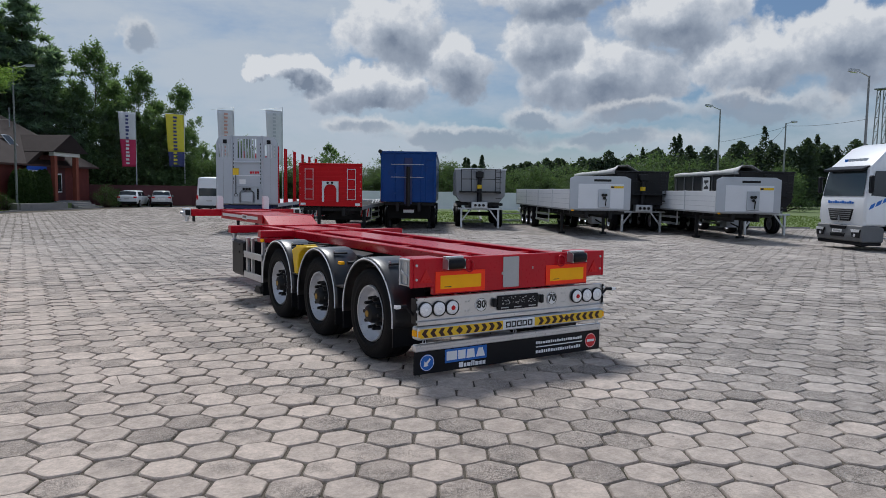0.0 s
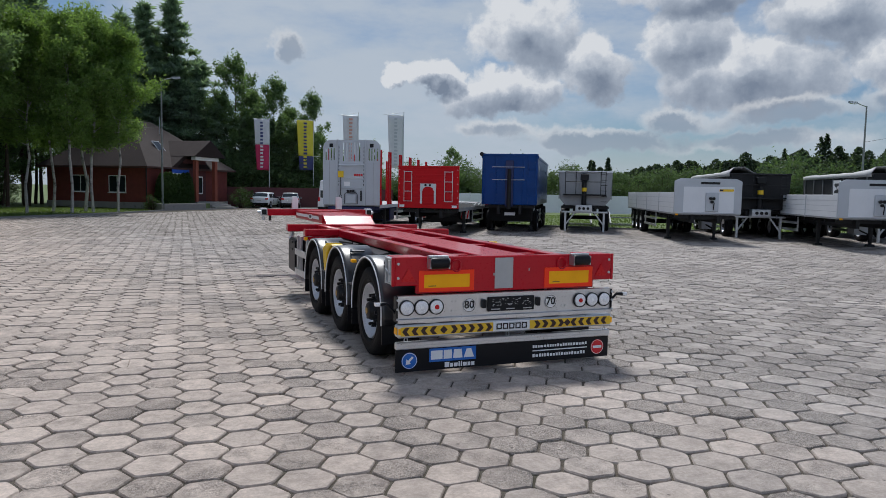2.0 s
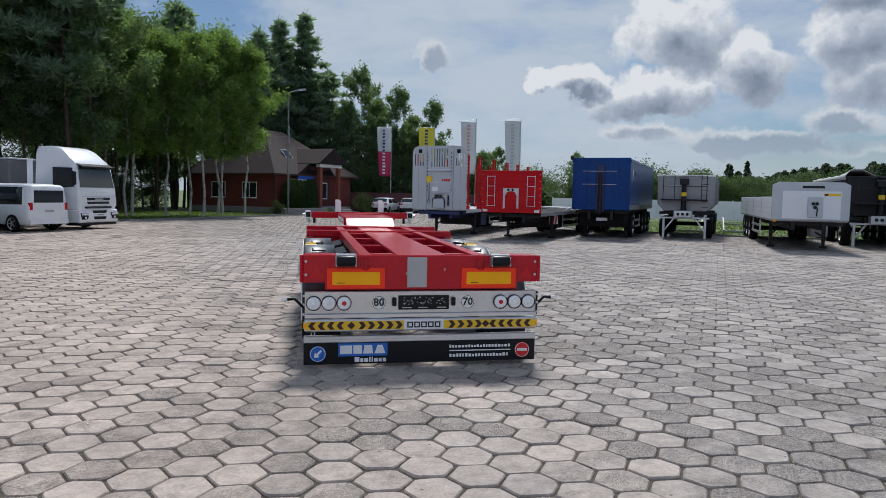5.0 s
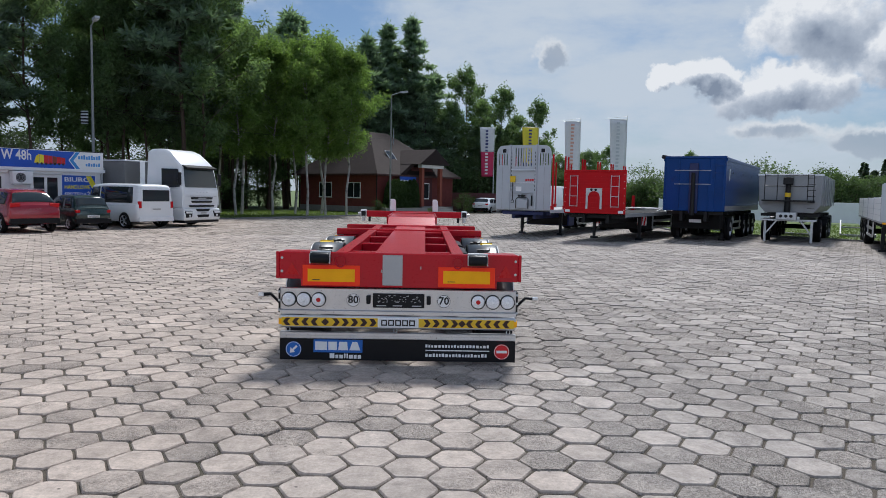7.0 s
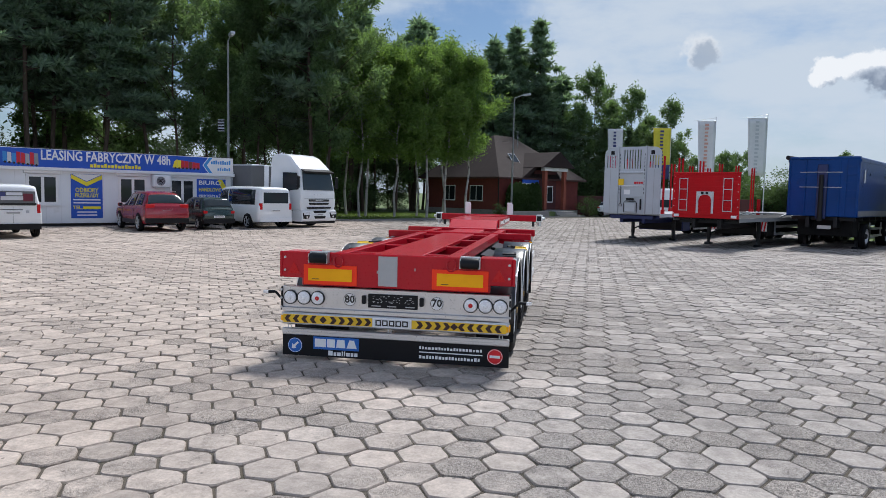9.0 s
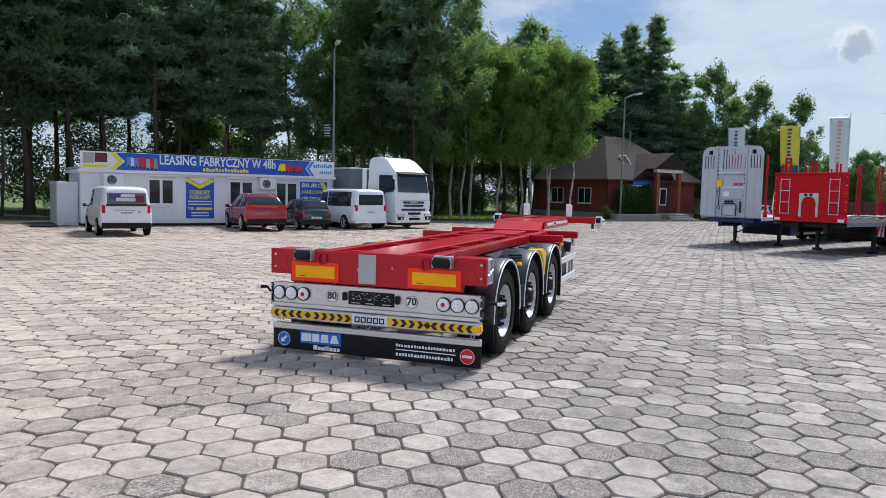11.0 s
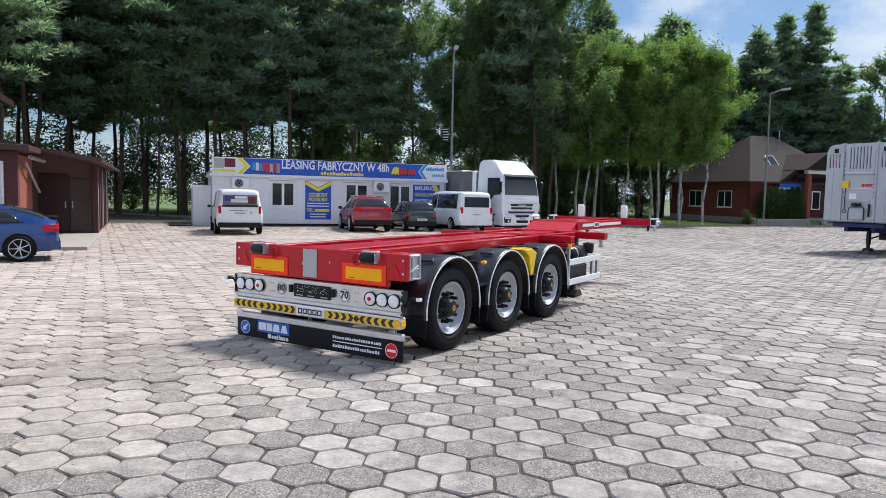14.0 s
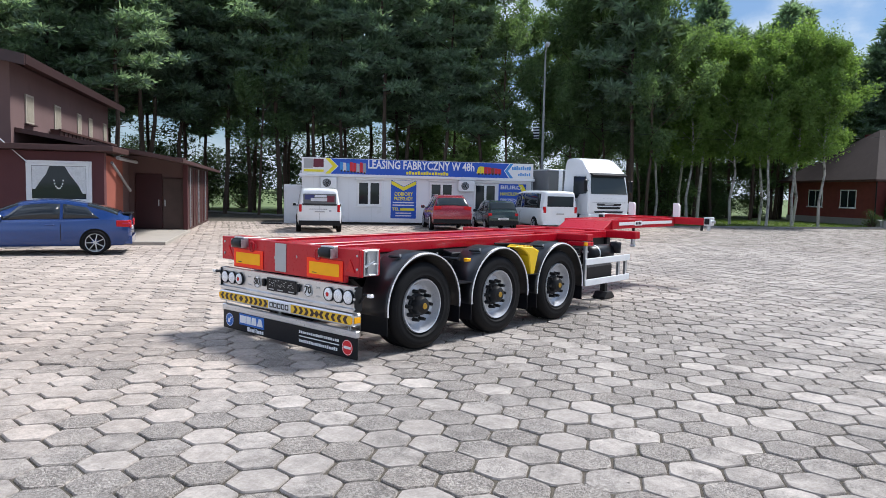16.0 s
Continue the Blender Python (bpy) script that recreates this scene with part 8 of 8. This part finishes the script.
def plant_trees():
    rnd = random.Random(21)
    pines = [pine(k, h, 7, 84, 0.150) for k, h in ((1, 17.5), (2, 19.0), (3, 16.5), (4, 20.0))]
    mid_pines = [pine(k, h, 5, 52, 0.22) for k, h in ((5, 17.0), (6, 19.5), (7, 18.0))]
    birches = [birch(k, h, 23000, 0.098, 0.82, 0.5, 0.33) for k, h in ((11, 12.6), (12, 13.4), (13, 12.0), (14, 13.0))]
    broad = [birch(k, h, 26000, 0.115, 1.25, 0.8, 0.26, **BROAD) for k, h in ((31, 17.0), (32, 18.5), (33, 16.0))]
    far_broad = [birch(k, h, 11000, 0.155, 1.2, 0.7, 0.18, **BROAD) for k, h in ((34, 15.0), (35, 16.0))]
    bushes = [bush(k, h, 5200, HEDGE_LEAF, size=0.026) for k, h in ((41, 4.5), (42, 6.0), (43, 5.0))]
    used, turn_of = set(), {}
    height = {t.name: max(v.co.z for v in next(c for c in t.children if c.name.startswith("crown")).data.vertices) for t in pines + mid_pines + birches + broad + far_broad + bushes}

    def put(kinds, x, y, scale=1.0, tall=None):
        q = HOUSE.inverted() @ Vector((x, y, 0))
        if kinds is not birches and (-5 < q.x < 11 and -1 < q.y < 12 or -5 < q.x < 8 and -16 < q.y < 0):
            return
        turn_of[id(kinds)] = turn_of.get(id(kinds), -1) + 1
        k = kinds[turn_of[id(kinds)] % len(kinds)]
        if tall:
            scale = tall / height[k.name]
        m = pose(x, y, -0.05, 0, 0, rnd.uniform(0, 360)) @ Matrix.Diagonal((scale, scale, scale * (1.0 if tall else rnd.uniform(0.94, 1.08)), 1))
        if k.name not in used:
            used.add(k.name)
            k.matrix_world = m
        else:
            copy_thing(k, m).matrix_world = m

    # birches before the wood and beside the house
    for x, y, h in ((-10.8, 49.1, 13.2), (-8.3, 48.8, 13.8), (-8.4, 50.8, 14.4), (-6.2, 51.1, 13.4), (-3.6, 50.4, 13.4), (-2.5, 52.2, 14.2), (-3.2, 54.8, 14.8), (-1.0, 52.6, 13.4), (-10.6, 53.0, 14.4), (-5.0, 53.4, 14.0)):
        put(birches, x, y, 1.0, h)

    # the wood behind the office and the brown building: pines, then broadleaf trees towards the birches
    def wood(u, v):
        return -22 + KIOSK_ALONG.x * u - KIOSK_OUT.x * (5.5 + v), 27 + KIOSK_ALONG.y * u - KIOSK_OUT.y * (5.5 + v)

    for row, (count, v0, v1) in enumerate(((17, 0.0, 3.5), (15, 5.0, 9.0), (13, 10.5, 16.0))):
        for k in range(count):
            u = -23 + 38 * (k + rnd.uniform(0.1, 0.9)) / count
            v = rnd.uniform(v0, v1)
            leafy = rnd.random() < (0.06 if u < 8 else 0.65)
            put((broad if row == 0 else far_broad) if leafy else pines if row == 0 else mid_pines, *wood(u, v), rnd.uniform(0.9, 1.12) * (1.15 if leafy and row else 1.0))
    for k in range(15):
        leafy = rnd.random() < 0.72
        put(broad if leafy else mid_pines, rnd.uniform(-22, -9), rnd.uniform(44.5, 58), rnd.uniform(0.92, 1.1))
    # wood behind the birches and the house
    for k in range(22):
        t = rnd.random()
        x, y = -17 + 20 * t + rnd.uniform(-4, 3), 52 + 29 * t + rnd.uniform(0, 12)
        put(mid_pines if rnd.random() < 0.5 else far_broad, x, y, rnd.uniform(0.9, 1.1))
    for kinds, spots in ((mid_pines, ((-0.8, 78.5, 15.8), (1.3, 78, 16.7), (3.6, 79, 15.8), (6.3, 79.5, 15.9), (2.4, 82, 15.0), (5.0, 82.5, 15.6), (-2.6, 77, 15.2))),
                         (far_broad, ((9.5, 78, 16.6), (11.4, 81, 13.2), (13.1, 78, 14.5), (15.2, 80, 11.5), (17.0, 77.5, 13.0), (18.6, 80, 8.6), (8.0, 77, 12.5), (11.2, 76.5, 11.0), (14.9, 76.5, 9.5), (22.6, 76, 7.2), (25.5, 84, 7.6), (21, 84, 7.0)))):
        for x, y, h in spots:
            put(kinds, x, y, 1.0, h)
    for x, y, s in ((30, 97, 0.55), (26, 95, 0.55), (38.5, 88, 0.50)):
        put(far_broad, x, y, s)
    for x, y in ((-30, 12), (-34, 17), (-33, 23), (-39, 10), (-29, 19), (-41, 18), (-36, 5)):
        put(pines, x, y, 0.85 + 0.15 * max(rnd.random(), rnd.random()))
    # trees close beside and behind the brick house
    for k in range(13):
        p = HOUSE @ Vector((rnd.uniform(12.5, 24), rnd.uniform(-13, 12), 0))
        put(mid_pines if rnd.random() < 0.6 else far_broad, p.x, p.y, rnd.uniform(0.88, 1.05))
    for k in range(10):
        p = HOUSE @ Vector((rnd.uniform(11.5, 19), rnd.uniform(-13, 4), 0))
        put(bushes, p.x, p.y, rnd.uniform(0.45, 0.75))
    for k in range(16):
        put(bushes, 5.5 + 1.15 * k + rnd.uniform(-0.4, 0.4), 75.8 + rnd.uniform(0, 2.0), rnd.uniform(0.75, 1.2))
    for x, y, h in ((7.2, 76.5, 11.0), (10.3, 77.0, 10.0), (13.0, 77.6, 9.5), (15.6, 77.2, 8.5), (5.0, 77.0, 13.0)):
        put(mid_pines, x, y, 1.0, h)
    for k in range(13):
        put(bushes, -15 + 1.05 * k + rnd.uniform(-0.4, 0.4), 57.0 + 0.35 * k + rnd.uniform(-1, 1), rnd.uniform(0.7, 1.1))
    # undergrowth deep in the wood, seen between the trunks
    for k in range(14):
        t = (k + rnd.random()) / 14
        put(bushes, -56 + 44 * t + rnd.uniform(-3, 3), 20 + 50 * t + rnd.uniform(-2, 6), rnd.uniform(0.45, 0.8))
    # hedgerow beyond the trailers
    for k in range(48):
        t = k / 47
        put(bushes, 14 + 64 * t + rnd.uniform(-2, 2), 96 - 46 * t + rnd.uniform(-4, 4), rnd.uniform(0.75, 1.15))
    for k in range(8):
        put(mid_pines, rnd.uniform(-20, -3), rnd.uniform(60, 72), rnd.uniform(0.9, 1.1))
    # row of thuja columns before the house
    rs = np.random.RandomState(77)
    for k in range(7):
        h = rnd.uniform(2.25, 2.6)
        T = thing("thuja", pose(1.85 + 0.345 * k, 61.15 + 0.42 * k, 0.40, 0, 0, rnd.uniform(0, 360)), "tall narrow dark green thuja before the brick house", "shrub", "thujas")
        part("stem", rod((0, 0, -0.05), (0, 0, h * 0.6), 0.05, 0.02, 6), PINE_BARK, T)
        f, a = rs.random_sample(3000) ** 0.85, rs.random_sample(3000) * 6.283
        r = 0.52 * (1 - f ** 2.6) ** 0.6 * rs.uniform(0.7, 1.1, 3000)
        cs = np.stack([r * np.cos(a), r * np.sin(a), 0.05 + h * f], 1)
        new("crown", leaf_mesh("crown", cs, 0.075, THUJA_LEAF, 80 + k, -0.8, 1.2)).parent = T
    for k, (x, y) in enumerate(((8.6, 66.5), (9.2, 68.2), (1.1, 58.2))):
        hedge = bush(70 + k, 1.9 if k < 2 else 1.2, 2000, THUJA_LEAF, "hedge_bush", "dark green garden shrub beside the brick house")
        hedge.matrix_world = pose(x, y, 0.0)


plant_trees()


def far_wood(name, label, line, count, low, high, depth, leaves, size, seed, grow=1.0, base=0.3, clumps=0):
    """A distant belt of mixed wood, crown by crown, as one stuff object."""
    rnd, rs = random.Random(seed), np.random.RandomState(seed)
    (ax, ay), (bx, by) = line
    n = Vector((by - ay, ax - bx, 0)).normalized()
    cs = []
    for k in range(count):
        t = (k + rnd.random()) / count
        d = rnd.uniform(-depth, depth)
        x, y = ax + (bx - ax) * t + n.x * d, ay + (by - ay) * t + n.y * d
        spire = rnd.random() < 0.06
        h = rnd.uniform(low, high) * (1.22 if spire else 1.0) * (grow + (1 - grow) * min(1.0, t * 2.2))
        w = h * rnd.uniform(0.22, 0.28) if spire else h * rnd.uniform(0.24, 0.36)
        f = rs.random_sample(leaves) ** (1.2 if spire else 0.8)
        a = rs.random_sample(leaves) * 6.283
        lump = 0.75 + 0.25 * np.sin(a * 3 + f * 9 + k)
        r = w * ((1 - f) ** 0.75 if spire else (1 - f ** 2.4) ** 0.55) * lump * np.sqrt(rs.uniform(0.15, 1.1, leaves))
        p = np.stack([x + r * np.cos(a), y + r * np.sin(a), base + h * f], 1)
        if clumps:
            p = p[rs.randint(0, clumps, leaves)] + rs.normal(size=(leaves, 3)) * (0.5, 0.5, 0.34)
        cs.append(p)
    ob = new(name, leaf_mesh(name, np.concatenate(cs), size, RIDGE_LEAF, seed, 0.0, 1.1))
    tagged(ob, label, "woods", kind="stuff")


far_wood("ridge_wood", "dark conifer wood along the far edge of the fields", ((60, 98), (134, 26)), 190, 7.4, 9.6, 5.0, 1000, 0.27, 5, 0.5)
far_wood("back_wood", "dark wood closing the view behind the pine trunks", ((-66, 2), (-14, 84)), 105, 3.0, 6.8, 4.0, 1150, 0.15, 6, 1.0, 0.9, 30)


def grass_field():
    """Short tufts on the strips of grass beside the yard."""
    rs = np.random.RandomState(5)
    pts = []
    for x0, x1, y0, y1, n in ((-16, 3, 41, 62, 16000), (17, 62, 12, 52, 36000), (-36, -20, 28, 40, 5000)):
        p = np.stack([rs.uniform(x0, x1, n), rs.uniform(y0, y1, n)], 1)
        pts += [q for q in p if not inside(q[0], q[1], YARD)]
    centres = [(x, y, 0.0) for x, y in pts]
    me = leaf_mesh("grass", centres, 0.058, GRASS, 3, 0.0, 1.5, 0.9)
    ob = new("grass", me)
    tagged(ob, "short green grass beside the paved yard", "grass", kind="stuff")


GRASS_LATER = grass_field


# ---------------------------------------------------------------- ground
YARD = [(75, 1), (39, 22.6), (24.5, 30.6), (18.5, 36.5), (22, 66), (8.8, 68), (7.7, 64.0), (5.25, 60.5), (1.95, 56.85), (0.9, 54.4), (-1.2, 50.4), (-6.6, 42), (-11.5, 40), (-20, 30), (-36, 29), (-36, -45), (75, -45)]


def inside(x, y, poly):
    n, hit = len(poly), False
    for i in range(n):
        (ax, ay), (bx, by) = poly[i], poly[i - 1]
        if (ay > y) != (by > y) and x < (bx - ax) * (y - ay) / (by - ay) + ax:
            hit = not hit
    return hit


def build_ground():
    bm = bmesh.new()
    n = 48
    c = bm.verts.new((0, 20, -0.055))
    rings = [[bm.verts.new((r * math.cos(2 * math.pi * k / n), 20 + r * math.sin(2 * math.pi * k / n), -0.055)) for k in range(n)] for r in (40, 120, 400, 2500)]
    for k in range(n):
        bm.faces.new((c, rings[0][k], rings[0][(k + 1) % n]))
        for a, b in zip(rings, rings[1:]):
            bm.faces.new((a[k], b[k], b[(k + 1) % n], a[(k + 1) % n]))
    tagged(part("ground", bm, SOIL), "grassy meadow ground reaching the horizon", "ground", kind="structure")
    bm = bmesh.new()
    bm.faces.new([bm.verts.new((x, y, -0.019)) for x, y in YARD])
    bmesh.ops.recalc_face_normals(bm, faces=bm.faces[:])
    pv = part("pavement", bm, JOINT)
    tagged(pv, "yard paved with worn hexagonal concrete pavers", "pavement", kind="structure")
    bm = bmesh.new()
    for (ax, ay), (bx, by) in zip(YARD, YARD[1:]):
        if min(ay, by) > -10 and max(ax, bx) < 60:
            beam((ax, ay, -0.02), (bx, by, -0.02), 0.12, 0.2, bm)
    tagged(part("kerb", bm, CONCRETE), "low grey concrete edging kerb", "kerb", kind="structure")
    return pv


PAVEMENT = build_ground()


def build_pavers():
    """Hexagons, 0.355 m across the flats; the nearest are pieces, the others one sheet of joined pavers."""
    d, tilt = 0.3555, radians(-2.0)
    ca, sa = math.cos(tilt), math.sin(tilt)
    rnd = random.Random(11)
    r1 = 0.1885
    hexa = [(math.cos(math.pi / 3 * k), math.sin(math.pi / 3 * k)) for k in range(6)]

    def worn(r):
        """The outline of a paver with its corners rubbed off and its edges a little uneven."""
        pts = []
        for k in range(6):
            (px, py), (cx, cy), (nx, ny) = hexa[k - 1], hexa[k], hexa[(k + 1) % 6]
            for ox, oy in ((px, py), (nx, ny)):
                cut, e = rnd.uniform(0.05, 0.17), r + rnd.uniform(-0.006, 0.002)
                pts.append(((cx + (ox - cx) * cut) * e, (cy + (oy - cy) * cut) * e))
        return pts

    def broken(pts):
        """Two or three pieces of a cracked paver."""
        a, off = rnd.uniform(0, math.pi), rnd.uniform(-0.05, 0.05)
        nx, ny = math.cos(a), math.sin(a)
        out = []
        for s in (-1, 1):
            keep = []
            for p, q in zip(pts, pts[1:] + pts[:1]):
                dp, dq = (s * (v[0] * nx + v[1] * ny - off) - 0.004 for v in (p, q))
                if dp >= 0:
                    keep.append(p)
                if (dp >= 0) != (dq >= 0):
                    f = dp / (dp - dq)
                    keep.append((p[0] + (q[0] - p[0]) * f, p[1] + (q[1] - p[1]) * f))
            if len(keep) > 2:
                out.append(keep)
        return out

    near, verts, faces = [], [], []

    def lay(pts, levels, x, y, z, tx, ty, c, s):
        """One paver or fragment: its top, a worn bevel and its sides."""
        k0, n = len(verts), len(pts)
        mx, my = sum(p[0] for p in pts) / n, sum(p[1] for p in pts) / n
        for grow, zz in levels:
            for hx, hy in pts:
                ex, ey = hx - mx, hy - my
                g = 1 + grow / max(0.02, math.hypot(ex, ey))
                hx, hy = mx + ex * g, my + ey * g
                px, py = c * hx - s * hy, s * hx + c * hy
                verts.append((x + px, y + py, z + zz + tx * px + ty * py))
        faces.append(tuple(range(k0, k0 + n)))
        for lvl in range(len(levels) - 1):
            a = k0 + n * lvl
            for k in range(n):
                faces.append((a + k, a + n + k, a + n + (k + 1) % n, a + (k + 1) % n))

    for i in range(-130, 200):
        for j in range(-60, 200):
            u, v = i * d * 0.8660254, (j + 0.5 * (i % 2)) * d
            x, y = 4.603 + ca * u - sa * v, 3.259 + sa * u + ca * v
            if y < -15 or not inside(x, y, YARD):
                continue
            if y < 6 and abs(x - 5) > 18 + max(0, y + 7) * 1.3:
                continue
            if (x + 15.5) * 0.79 - (y - 28) * 0.61 < -1.5:
                continue
            turn = tilt + rnd.gauss(0, 0.010)
            z = rnd.gauss(-0.002, 0.0032)
            tx, ty = rnd.gauss(0, 0.012), rnd.gauss(0, 0.012)
            if 2.6 < y < 6.6 and 0.4 < x < 10.6:
                near.append((x, y, z, tx, ty, turn))
                if len(near) <= 300:
                    continue
            dist = math.hypot(x - 5, y)
            c, s = math.cos(turn), math.sin(turn)
            levels = ((0.0, 0.0), (0.008, -0.011), (0.008, -0.026))[: 3 if dist < 14 else 2 if dist < 28 else 1]
            if dist < 12 and y > 0.5:
                outline = worn(r1)
                for pts in broken(outline) if rnd.random() < 0.05 else [outline]:
                    lay(pts, levels, x, y, z, tx, ty, c, s)
            else:
                e = r1 + rnd.uniform(-0.004, 0.002) - (0.004 if dist > 12 else 0.0)
                lay([(hx * e, hy * e) for hx, hy in hexa], levels, x, y, z, tx, ty, c, s)
    me = bpy.data.meshes.new("pavers")
    me.from_pydata(verts, [], faces)
    me.materials.append(PAVER_ISLAND)
    ob = new("pavers", me)
    ob.parent = PAVEMENT
    tagged(ob, "worn grey and beige hexagonal concrete pavers", kind="stuff")
    kinds = []
    for q in range(12):
        verts.clear(), faces.clear()
        lay(worn(r1), ((0.0, 0.0), (0.008, -0.011), (0.008, -0.03)), 0, 0, 0, 0, 0, 1, 0)
        me = bpy.data.meshes.new("paver")
        me.from_pydata(verts, [], faces)
        me.materials.append(PAVER_PIECE)
        kinds.append(me)
    for k, (x, y, z, tx, ty, turn) in enumerate(near[:300]):
        o = bpy.data.objects.new("paver", kinds[k % 12])
        scene.collection.objects.link(o)
        o.parent = PAVEMENT
        o.matrix_local = Matrix.Translation((x, y, z)) @ Euler((ty, -tx, turn + math.pi / 3 * (k % 5))).to_matrix().to_4x4()


GRASS_LATER()
build_pavers()
